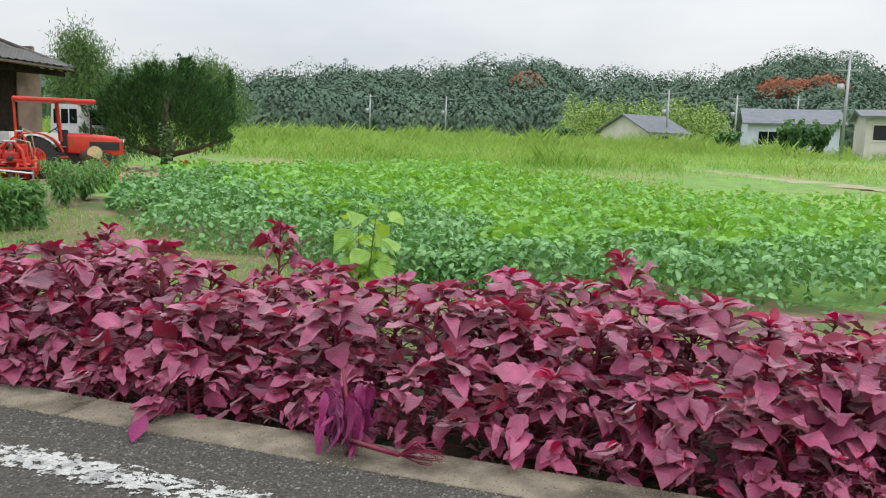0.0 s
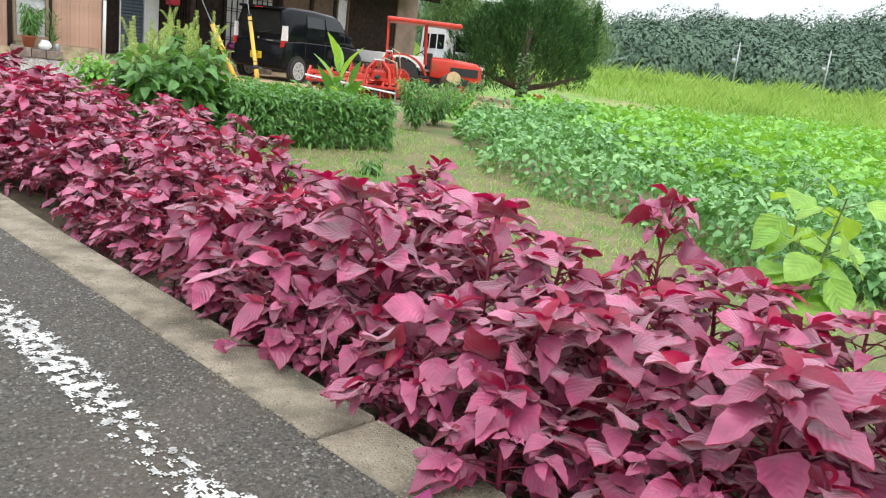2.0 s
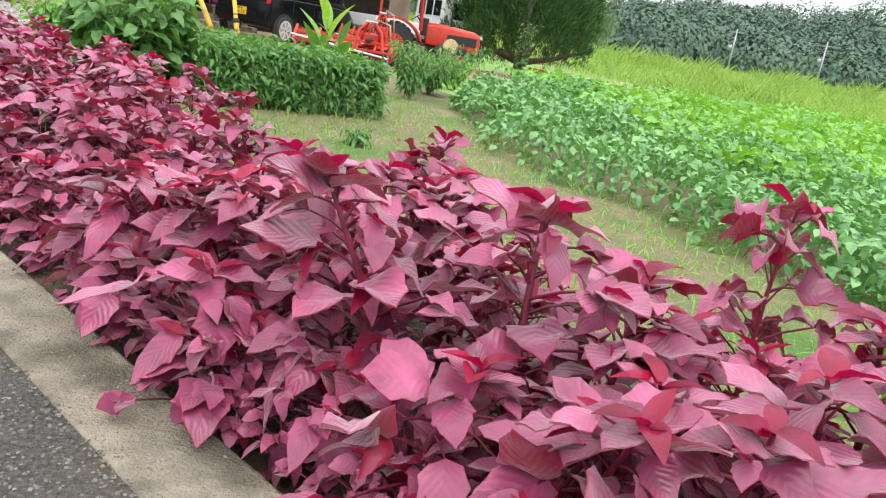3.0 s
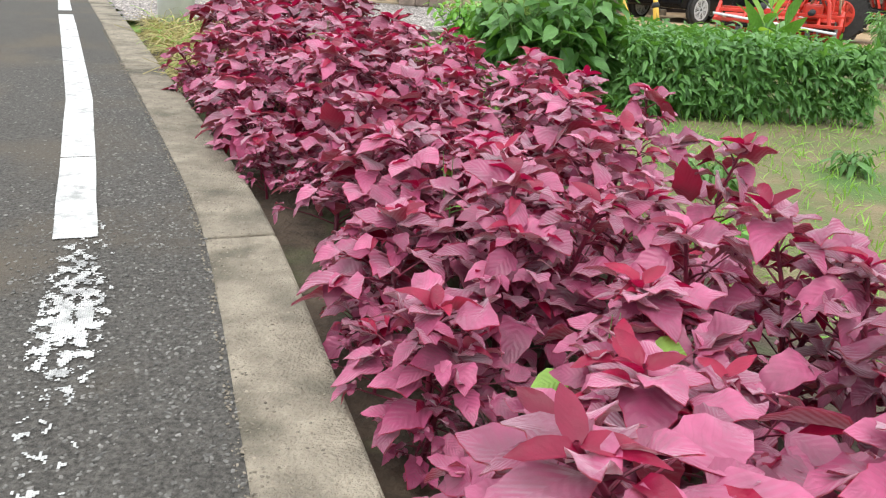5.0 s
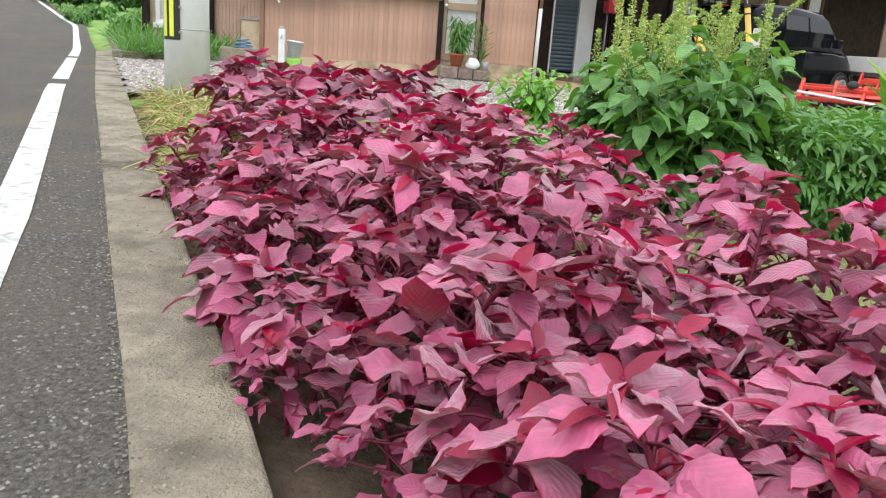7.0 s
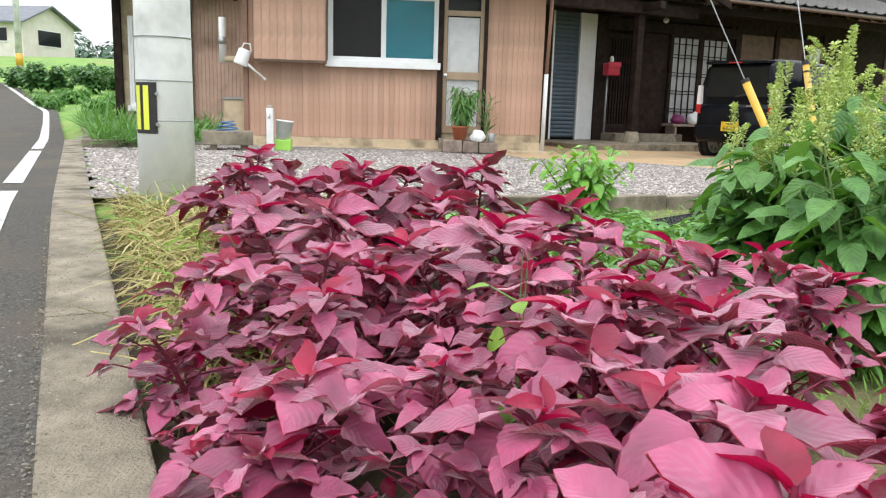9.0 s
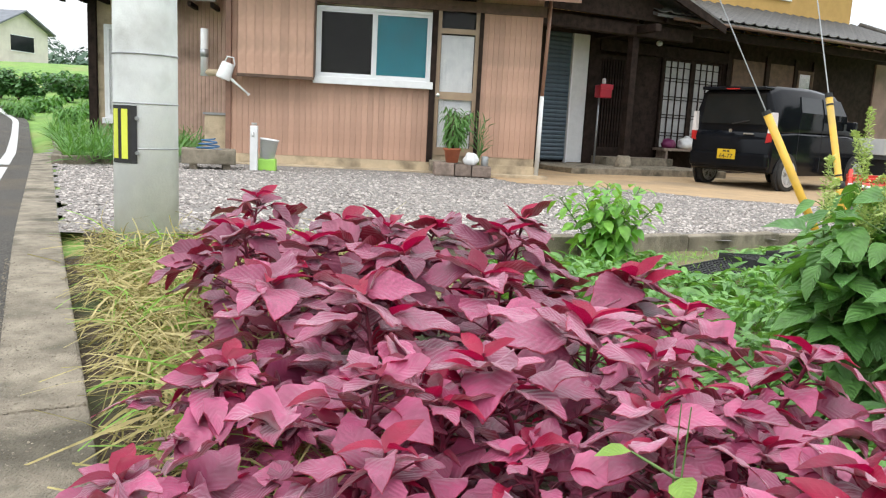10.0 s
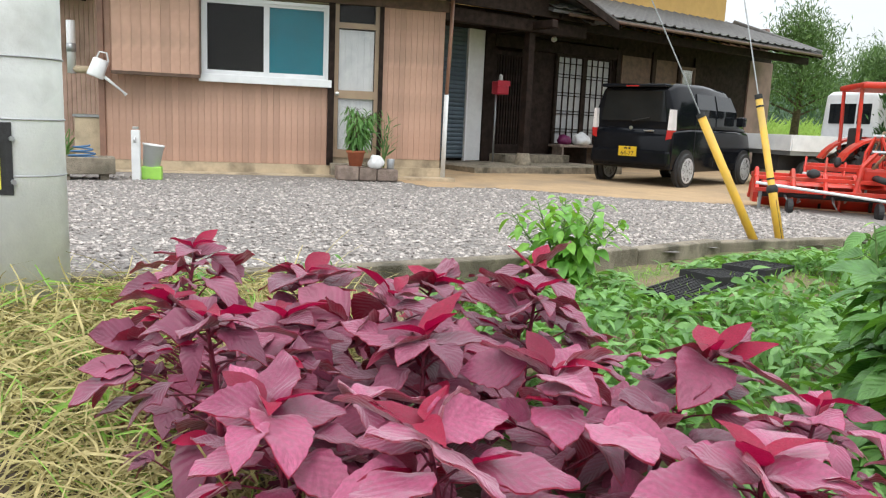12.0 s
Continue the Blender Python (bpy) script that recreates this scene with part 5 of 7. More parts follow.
# roller shutter
rs = root("roller_shutter")
rs.parent = main
me = None
for k in range(30):
    if me is None:
        t = pr([(0.0, 0.0), (-0.02, 0.02), (-0.025, 0.055), (-0.01, 0.088), (0, 0.088)], "x", -1.29, -0.6)
        me = bpy.data.meshes.new("shutter_slat")
        t.to_mesh(me)
        t.free()
        me.materials.append(M_SHUTTER)
    s = new("shutter_slat", me)
    s.parent = rs
    s.matrix_basis = pose(0, 0.06, 0.34 + k * 0.0905)
mp("shutter_guide", box(bx(-1.32, -1.28, -0.02, 0.06, 0.29, 3.05), -0.605, -0.57, -0.02, 0.06, 0.29, 3.05), M_WHITEAL, parent=rs)
mp("white_board", bx(-0.57, -0.16, 0.0, 0.05, 0.3, 3.05), M_WHITE, "white painted corrugated board")
mp("post", bx(-0.15, 0.1, -0.03, 0.12, 0.29, 3.05), M_DARKWOOD)
# lattice entrance door
ld = root("lattice_door")
ld.parent = main
mp("door_frame", box(box(box(bx(0.17, 0.24, 0.03, 0.09, 0.46, 2.68), 0.96, 1.03, 0.03, 0.09, 0.46, 2.68), 0.24, 0.96, 0.03, 0.09, 2.6, 2.68), 0.24, 0.96, 0.03, 0.09, 0.46, 0.66), M_DARKWOOD, parent=ld)
me = None
for k in range(9):
    ob = new("lattice_slat", me) if me else part("lattice_slat", bx(0, 0.035, 0.035, 0.075, 0.66, 2.6), M_DARKWOOD)
    me = ob.data
    ob.parent = ld
    ob.matrix_basis = pose(0.26 + k * 0.078, 0, 0)
mp("lattice_backing", bx(0.24, 0.96, 0.085, 0.092, 0.66, 2.6), M_SCREEN, parent=ld)
mp("dark_door", bx(1.25, 1.98, 0.06, 0.1, 0.46, 2.75), M_DARKWOOD, "open dark doorway leaf")
mp("lintel", bx(0.1, 4.1, -0.06, -0.001, 2.76, 3.0), M_DARKWOOD)
# shoji window with white lattice
sj = root("lattice_window")
sj.parent = main
for i in range(2):
    a, b = 2.03 + i * 0.94, 2.03 + (i + 1) * 0.94
    mp("window_frame", box(box(box(bx(a, a + 0.07, 0.02, 0.07, 0.62, 2.78), b - 0.07, b, 0.02, 0.07, 0.62, 2.78), a + 0.07, b - 0.07, 0.02, 0.07, 2.7, 2.78), a + 0.07, b - 0.07, 0.02, 0.07, 0.62, 0.72), M_DARKWOOD, parent=sj)
    mp("paper_screen", bx(a + 0.06, b - 0.06, 0.075, 0.085, 0.7, 2.72), M_SHOJI, "grey-white screen behind the lattice", sj)
    for k in range(1, 4):
        mp("muntin", bx(a + 0.07 + k * 0.2 - 0.012, a + 0.07 + k * 0.2 + 0.012, 0.045, 0.07, 0.72, 2.7), M_DARKWOOD, parent=sj)
    for z in (0.98, 1.05, 1.4, 1.47, 1.82, 1.89, 2.24, 2.31, 2.56):
        mp("muntin", bx(a + 0.07, b - 0.07, 0.046, 0.068, z - 0.009, z + 0.009), M_DARKWOOD, parent=sj)
for x0, x1, z0, z1, mt in ((4.2, 5.3, 0.7, 2.9, M_BROWNWOOD), (5.5, 6.4, 0.7, 2.9, M_BROWNWOOD), (7.2, 9.4, 0.4, 2.9, M_DARKWOOD)):
    mp("wall_panel", bx(x0, x1, -0.03, -0.001, z0, z1), mt)
window_unit(main, 6.5, 7.1, 1.5, 2.8, -0.02, M_BROWNWOOD, [M_CURTAIN])
for x in (4.05, 5.4, 6.45, 7.15):
    mp("post", bx(x - 0.07, x + 0.07, -0.07, -0.032, 0.25, 3.05), M_DARKWOOD)
mp("end_panel", bx(9.66, 10.82, -0.05, -0.001, 0.2, 3.2), M_ENDWALL_SHADE, "faded pinkish end wall panel, coloured as in shade")
# lower roof with rows of tiles
ROOF_Y0, ROOF_Z0, ROOF_Y1, ROOF_Z1 = -1.65, 3.36, 0.8, 4.24
roof = mp("lower_roof", prism(bmesh.new(), [(ROOF_Y0, ROOF_Z0 - 0.02), (ROOF_Y0, ROOF_Z0 + 0.04), (ROOF_Y1, ROOF_Z1), (ROOF_Y1, ROOF_Z1 - 0.1)], "x", 0.2, 10.5), M_TILE, "weathered dark grey tile roof")
slope = math.atan2(ROOF_Z1 - ROOF_Z0 - 0.04, ROOF_Y1 - ROOF_Y0)
run = math.hypot(ROOF_Y1 - ROOF_Y0, ROOF_Z1 - ROOF_Z0 - 0.04)
tile_me = None
TN, TM = 9, 29
for j in range(TN):
    for i in range(TM):
        if tile_me is None:
            t = bmesh.new()
            prof = [(0, 0.012), (0.06, 0.002), (0.14, 0.0), (0.22, 0.008), (0.27, 0.034), (0.31, 0.045), (0.345, 0.03)]
            prism(t, prof + [(x, z + 0.016) for x, z in prof[::-1]], "y", 0.0, run / TN + 0.03)
            tile_me = bpy.data.meshes.new("roof_tile")
            t.to_mesh(tile_me)
            t.free()
            tile_me.materials.append(M_TILE)
        ob = new("roof_tile", tile_me)
        ob.parent = roof
        ob.matrix_basis = Matrix.Translation((0.2 + i * 0.346, ROOF_Y0 - 0.02, ROOF_Z0 + 0.05)) @ pose(0, 0, 0, math.degrees(slope)) @ pose(0, j * run / TN, 0.012, 2.2)
mp("eave_gutter", tb([(0.6, ROOF_Y0 - 0.05, ROOF_Z0 - 0.03), (10.45, ROOF_Y0 - 0.05, ROOF_Z0 - 0.03)], 0.035), M_BROWNWOOD, "brown eave gutter", smooth=True)
rafter_me = None
for k in range(24):
    ob = new("rafter", rafter_me) if rafter_me else part("rafter", prism(bmesh.new(), [(-1.6, 3.25), (-1.6, 3.33), (0.0, 3.88), (0.0, 3.8)], "x", 0, 0.06), M_DARKWOOD)
    rafter_me = ob.data
    ob.parent = main
    ob.matrix_basis = pose(0.5 + k * 0.44, 0, 0)
mp("eave_beam", bx(0.2, 10.6, -1.25, -1.1, 3.12, 3.3), M_DARKWOOD)
mp("roof_hip", tb([(10.5, ROOF_Y0, 3.42), (9.6, 0.6, 4.3)], 0.07), M_TILE, smooth=True)
# upper storey
up = mp("upper_wall", box(box(box(bx(-3.5, 5.6, 0.8, 0.95, 3.3, 6.4), 5.6, 6.9, 0.8, 0.95, 3.3, 4.72), 5.6, 6.9, 0.8, 0.95, 5.7, 6.4), 6.9, 9.45, 0.8, 0.95, 3.3, 6.4), M_YELLOW, "ochre yellow plaster upper storey")
mp("upper_side_wall", bx(9.3, 9.45, 0.95, 4.8, 3.3, 6.4), M_YELLOW)
window_unit(main, 5.6, 6.9, 4.72, 5.7, 0.87, M_WHITEAL, [M_CURTAIN, M_SCREEN])
mp("upper_roof", prism(bmesh.new(), [(-0.1, 6.3), (-0.1, 6.42), (2.9, 7.6), (5.8, 6.42), (5.8, 6.3), (2.9, 7.45)], "x", -4.0, 10.2), M_TILE)
# porch gable over the entrance
pg = root("porch_gable")
pg.parent = main
mp("porch_roof", prism(bmesh.new(), [(1.75, 3.26), (1.75, 3.36), (-0.75, 4.32), (-3.2, 3.36), (-3.2, 3.26), (-0.75, 4.18)], "y", -1.9, 0.1), M_TILE, parent=pg)
for side in (1, -1):
    mp("barge_board", prism(bmesh.new(), [(-0.75 + side * 2.55, 3.12), (-0.75 + side * 2.55, 3.27), (-0.75, 4.22), (-0.75, 4.02)], "y", -1.96, -1.902), M_DARKWOOD, parent=pg)
mp("gable_wall", prism(bmesh.new(), [(1.3, 3.25), (-0.75, 4.05), (-2.8, 3.25)], "y", -1.5, -1.42), M_DARKWOOD, parent=pg)
mp("tie_beam", bx(-2.4, 1.5, -1.35, -1.15, 2.95, 3.2, bev=0.02), M_DARKWOOD, parent=pg)
mp("brace_beam", bx(-0.05, 0.1, -1.9, 0, 3.0, 3.15, bev=0.015), M_DARKWOOD, parent=pg)
mp("porch_post", bx(-0.06, 0.1, -1.28, -1.12, 0.5, 2.95, bev=0.012), M_DARKWOOD, parent=pg)
mp("post_stone", lathe(bmesh.new(), [(0.2, 0.25), (0.19, 0.32), (0.13, 0.52), (0.12, 0.53)], 14, pose(0.02, -1.2, 0.0)), M_CONC, "tapered stone footing", pg, True)
lamp = tagged(root("porch_lamp", pose(6.9, 24.05, 2.95)), "small white porch lamp under the eave", "lamp")
part("lamp_globe", lathe(bmesh.new(), [(0.02, -0.07), (0.06, -0.04), (0.065, 0.0), (0.04, 0.04), (0.02, 0.05)], 14), M_WHITE, lamp, smooth=True)
part("lamp_arm", bx(-0.015, 0.015, 0, 0.25, 0.05, 0.08), M_BLACK, lamp)
# mailbox on a stake
mb = tagged(root("mailbox", pose(5.75, 24.05, 0.27, 0, 0, 22)), "small red metal mailbox on a thin post", "mailbox")
part("box_shell", bx(-0.16, 0.16, -0.1, 0.1, 1.45, 1.72, bev=0.025), M_BOXRED, mb)
part("flap", bx(-0.17, 0.17, -0.12, -0.101, 1.63, 1.74, bev=0.004), M_BOXRED, mb)
part("post", tb([(0.0, 0.13, 0), (0.0, 0.13, 1.6)], 0.02), M_STEEL, mb, smooth=True)
part("cap_bottle", lathe(bmesh.new(), [(0.03, 1.72), (0.04, 1.74), (0.04, 1.84), (0.02, 1.87)], 10), M_WHITE, mb)
# bench with bags under the lattice window
bench = tagged(root("bench", pose(8.0, 25.1, 0.24, 0, 0, 22)), "low weathered plank bench under the lattice window", "bench")
part("bench_top", bx(-0.65, 0.75, -0.2, 0.2, 0.4, 0.46, bev=0.008), M_STUMP, bench)
for x in (-0.55, 0.62):
    part("leg", bx(x, x + 0.06, -0.16, 0.16, 0, 0.4), M_STUMP, bench)


def lump(name, mtx, sx, sy, sz, material, label, cat, seed):
    bm = bmesh.new()
    bmesh.ops.create_icosphere(bm, subdivisions=3, radius=0.5)
    for v in bm.verts:
        v.co *= 0.9 + 0.28 * noise.noise(v.co * 3 + Vector((seed, 0, 0)))
        v.co.x, v.co.y, v.co.z = v.co.x * sx, v.co.y * sy, max(v.co.z, -0.32) * sz
    bmesh.ops.translate(bm, verts=bm.verts[:], vec=(0, 0, 0.32 * sz))
    ob = part(name, bm, material, smooth=True)
    ob.matrix_basis = mtx
    return tagged(ob, label, cat)


lump("sack", pose(8.15, 25.05, 0.7, 0, 0, 22), 0.55, 0.34, 0.36, M_WHITE, "white plastic sack on the bench", "sack", 1.0)
lump("cloth_bundle", pose(7.65, 24.9, 0.7, 0, 0, 22), 0.4, 0.3, 0.28, M_WILT, "dark red cloth bundle on the bench", "cloth", 4.0)

# ---- small things by the kitchen wall ----
st = tagged(root("timber_step", pose(2.15, 19.22, 0.22)), "weathered split timber blocks holding flowerpots", "step")
for k, (x0, x1) in enumerate(((-0.42, -0.12), (-0.11, 0.14), (0.15, 0.45))):
    part("timber_block", bx(x0, x1, -0.16, 0.2, 0, 0.2 - 0.015 * k, bev=0.025), M_STUMP, st)


def pot_plant(x, y, z, r, h, plantfn):
    p = tagged(root("flowerpot", pose(x, y, z)), "terracotta flowerpot on the timber step", "flowerpot")
    part("pot", lathe(bmesh.new(), [(r * 0.7, 0), (r * 0.95, h * 0.85), (r * 1.08, h * 0.86), (r * 1.08, h), (r * 0.9, h), (r * 0.85, h * 0.85)], 20), M_TERRA, p, smooth=True)
    part("potting_soil", lathe(bmesh.new(), [(r * 0.84, h * 0.8), (r * 0.84, h * 0.86)], 16), M_SOIL, p)
    return p


pot_plant(2.0, 19.2, 0.42, 0.13, 0.22, None)
leafy_plant("potted_shrub", "bushy green shrub growing in the terracotta pot", 501, 0.66, 0.36, 460, leaf_shape(4, 0.24, 0.3, 0.5, 0.42), (0.1, 0.19), M_GREEN, M_BARK, pose(2.0, 19.2, 0.6), 9, -0.5)
leafy_plant("potted_aloe", "upright grey-green succulent beside the pots", 502, 0.75, 0.16, 40, leaf_shape(4, 0.14, 0.5, 0.2, 0.3), (0.12, 0.24), M_DARKGREEN, M_GSTEM, pose(2.42, 19.28, 0.4), 4, 0.9)
lump("white_stone", pose(2.28, 19.12, 0.4), 0.24, 0.22, 0.26, M_WHITE, "white rounded stone on the timber step", "stone", 2.0)
bt = tagged(root("metal_can", pose(2.5, 19.14, 0.39)), "small grey metal can on the timber step", "can")
part("can_body", lathe(bmesh.new(), [(0.05, 0), (0.055, 0.01), (0.055, 0.14), (0.045, 0.15)], 14), M_STEEL, bt, smooth=True)
tap = tagged(root("standpipe", pose(-0.85, 18.35, 0.22)), "white standpipe with a metal tap", "tap")
part("pillar", bx(-0.05, 0.05, -0.05, 0.05, 0, 0.62, bev=0.012), M_WHITE, tap)
part("spout", tb([(0, -0.05, 0.52), (0, -0.12, 0.52), (0, -0.13, 0.47)], 0.014), M_CHROME, tap, smooth=True)
part("handle", bx(-0.035, 0.035, -0.02, 0.02, 0.63, 0.66, bev=0.006), M_CHROME, tap)
wb = tagged(root("bucket", pose(-0.68, 18.5, 0.22)), "white and lime green plastic bucket by the tap", "bucket")
part("lower_bucket", bx(-0.12, 0.12, -0.1, 0.1, 0, 0.17, bev=0.02), M_GREENPLAST, wb, "lime green lower tub")
part("upper_bucket", lathe(bmesh.new(), [(0.1, 0.0), (0.125, 0.26), (0.135, 0.26), (0.135, 0.28), (0.115, 0.28), (0.095, 0.03)], 18, pose(-0.01, 0, 0.165, 0, 7)), M_WHITE, wb, "white pail set aslant on the tub", True)
tr = tagged(root("stone_trough", pose(-1.45, 18.3, 0.2, 0, 0, 12)), "grey stone trough with coiled hose", "trough")
bm = bmesh.new()
box(bm, -0.35, 0.35, -0.22, -0.15, 0.1, 0.3, 0.012)
box(bm, -0.35, 0.35, 0.15, 0.22, 0.1, 0.3, 0.012)
box(bm, -0.35, -0.28, -0.15, 0.15, 0.1, 0.3)
box(bm, 0.28, 0.35, -0.15, 0.15, 0.1, 0.3)
box(bm, -0.28, 0.28, -0.15, 0.15, 0.1, 0.14)
part("basin", bm, M_CONC, tr)
for x in (-0.25, 0.18):
    part("foot", bx(x, x + 0.1, -0.18, 0.18, 0, 0.1), M_CONC, tr)
hs = tagged(part("garden_hose", tb([(0.2 * math.cos(a) * (1 - 0.01 * k), 0.1 * math.sin(a), 0.02 + 0.0035 * k) for k, a in enumerate(np.linspace(0, 25, 60))], 0.011, 6), M_BLUEHOSE, smooth=True), "coiled blue garden hose in the trough", "hose")
hs.matrix_basis = pose(-1.45, 18.3, 0.41, 0, 0, 12)
wc = tagged(root("watering_can", pose(-1.52, 19.72, 1.5, 0, 20, 0)), "white watering can hung on the house corner", "watering can")
part("can_body", lathe(bmesh.new(), [(0.11, 0), (0.115, 0.02), (0.1, 0.24), (0.07, 0.26)], 16), M_WHITE, wc, smooth=True)
part("spout", tb([(0.1, 0, 0.05), (0.25, 0, 0.0), (0.42, 0, -0.06)], (0.025, 0.018, 0.014)), M_WHITE, wc, smooth=True)
part("handle", tb([(-0.06, 0, 0.25), (-0.05, 0, 0.34), (0.04, 0, 0.36), (0.09, 0, 0.27), (0.09, 0, 0.12)], 0.012), M_WHITE, wc, smooth=True)
part("rose", tb([(0.41, 0, -0.055), (0.45, 0, -0.075)], (0.015, 0.025)), M_WHITE, wc)

# ---- utility pole with marker, guys ----
pole = tagged(root("utility_pole", pose(-0.58, 12.02, 0.1) @ Matrix.Diagonal((0.95, 0.95, 1, 1))), "thick grey concrete utility pole at the forecourt corner", "utility pole")
part("shaft", lathe(bmesh.new(), [(0.19, 0), (0.183, 1.2), (0.178, 2.5), (0.14, 9.5)], 28), M_POLE, pole, smooth=True)
for z in (0.68, 0.93, 1.2):
    part("band", lathe(bmesh.new(), [(0.188, z), (0.192, z + 0.004), (0.188, z + 0.008)], 28), M_STEEL, pole, smooth=True)
mk = root("marker_plate", pose(0, 0, 0))
mk.parent = pole


def arc_plate(a0, a1, r, z0, z1, material, name, parent):
    bm = bmesh.new()
    vs = []
    for k in range(7):
        a = a0 + (a1 - a0) * k / 6
        vs.append([bm.verts.new((rr * math.cos(a), rr * math.sin(a), z)) for rr, z in ((r, z0), (r, z1), (r + 0.004, z1), (r + 0.004, z0))])
    for p, q in zip(vs, vs[1:]):
        for k in range(4):
            bm.faces.new((p[k], p[(k + 1) % 4], q[(k + 1) % 4], q[k]))
    bm.faces.new(vs[0][::-1])
    bm.faces.new(vs[-1])
    bmesh.ops.recalc_face_normals(bm, faces=bm.faces[:])
    return part(name, bm, material, parent)


arc_plate(math.radians(216), math.radians(270), 0.19, 0.6, 0.92, M_BLACK, "backing", mk)
for a in (221, 242):
    arc_plate(math.radians(a), math.radians(a + 12), 0.1945, 0.625, 0.9, M_REFLY, "stripe", mk)
for z in (0.66, 0.85):
    part("clamp", tb([(0.19 * math.cos(4.7), 0.19 * math.sin(4.7), z), (0.215 * math.cos(4.75), 0.215 * math.sin(4.75), z)], 0.012, 6), M_STEEL, mk)


def guy(bot, top, r, joint, label):
    b, t = Vector(bot), Vector(top)
    g = tagged(root("guy_wire", Matrix.Translation(b)), label, "guy wire")
    d = (t - b)
    part("guard_tube", tb([(0, 0, 0), d * 0.39, d * 0.4, d], (r * 1.22, r * 1.22, r, r) if joint else r, 12), M_PLASTYEL, g, "yellow plastic guard", True)
    part("tube_cap", tb([d * 0.985, d * 1.015], r * 1.08, 12), M_BLACK, g)
    if joint:
        part("rubber_collar", tb([d * 0.36, d * 0.375, d * 0.4, d * 0.415], (r * 1.1, r * 1.6, r * 1.6, r * 1.1), 12), M_BLACK, g, smooth=True)
        for q in (0.45, 0.93):
            part("black_band", tb([d * q, d * (q + 0.012)], r * 1.07, 12), M_BLACK, g)
        part("stripe", tb([d * 0.05 + Vector((-0.004, -r, 0)), d * 0.32 + Vector((-0.004, -r, 0))], 0.008, 6), M_BLACK, g)
    part("wire", tb([d, d.normalized() * 9.0], 0.006, 5), M_STEEL, g)
    return g


guy((4.72, 13.77, 0.13), (4.24, 14.08, 1.25), 0.037, False, "yellow sheathed guy wire leaning over the forecourt sill")
guy((5.0, 13.83, 0.13), (4.86, 14.17, 1.44), 0.031, True, "yellow and black guy wire guard with collar")


# ---- vehicles ----
def wheel(parent, x, y, z, r, w, rim_mat, name="wheel", hub=0.62, lugs=0):
    """A wheel whose axle lies along local y."""
    m = pose(x, y, z, 90)
    wl_ = part(name, lathe(bmesh.new(), [(r * hub, -w / 2), (r * 0.93, -w / 2), (r, -w * 0.36), (r, w * 0.36), (r * 0.93, w / 2), (r * hub, w / 2)], 28, m), M_TIREGREY, parent, smooth=False)
    bm = bmesh.new()
    lathe(bm, [(r * hub, -w * 0.42), (r * hub, w * 0.42)], 28, m)
    lathe(bm, [(r * 0.16, -w * 0.5), (r * 0.18, -w * 0.5), (r * 0.18, w * 0.5), (r * 0.16, w * 0.5)], 12, m)
    part("rim", bm, M_BLACK, wl_)
    bm = bmesh.new()
    for k in range(7):
        a = 2 * math.pi * k / 7
        box(bm, r * 0.1, r * hub * 0.98, -r * 0.07, r * 0.07, -w * 0.53, w * 0.53, m=m @ pose(0, 0, 0, 0, 0, math.degrees(a)))
    lathe(bm, [(r * hub * 0.86, -w * 0.5), (r * hub * 0.94, -w * 0.54), (r * hub * 1.03, -w * 0.52), (r * hub * 1.03, w * 0.52), (r * hub * 0.94, w * 0.54), (r * hub * 0.86, w * 0.5)], 28, m)
    part("spokes", bm, rim_mat, wl_)
    if lugs:
        bm = bmesh.new()
        for k in range(lugs):
            box(bm, r * 0.9, r * 1.06, -r * 0.05, r * 0.05, -w * 0.5, w * 0.5, m=m @ pose(0, 0, 0, 0, 0, 360 * k / lugs) @ pose(0, 0, 0, 14 * (1 if k % 2 else -1)))
        part("tread_lugs", bm, M_TIREGREY, wl_)
    return wl_


def body_loft(sections, material, name, parent, bev=0.04):
    """Cross-sections along x: (x, half-width low, half-width high, z low, z high)."""
    bm = bmesh.new()
    rings = []
    for x, wlo, whi, z0, z1 in sections:
        zm = z0 + (z1 - z0) * 0.45
        rings.append([bm.verts.new(p) for p in ((x, -wlo, z0), (x, wlo, z0), (x, max(wlo, whi), zm), (x, whi, z1 - 0.05), (x, whi - 0.06, z1), (x, -whi + 0.06, z1), (x, -whi, z1 - 0.05), (x, -max(wlo, whi), zm))])
    for a, b in zip(rings, rings[1:]):
        for k in range(8):
            bm.faces.new((a[k], a[(k + 1) % 8], b[(k + 1) % 8], b[k]))
    bm.faces.new(rings[0][::-1])
    bm.faces.new(rings[-1])
    bmesh.ops.recalc_face_normals(bm, faces=bm.faces[:])
    ob = part(name, bm, material, parent, smooth=True)
    md = ob.modifiers.new("edge", "BEVEL")
    md.width, md.segments, md.limit_method, md.angle_limit = bev, 3, "ANGLE", radians(28)
    return ob


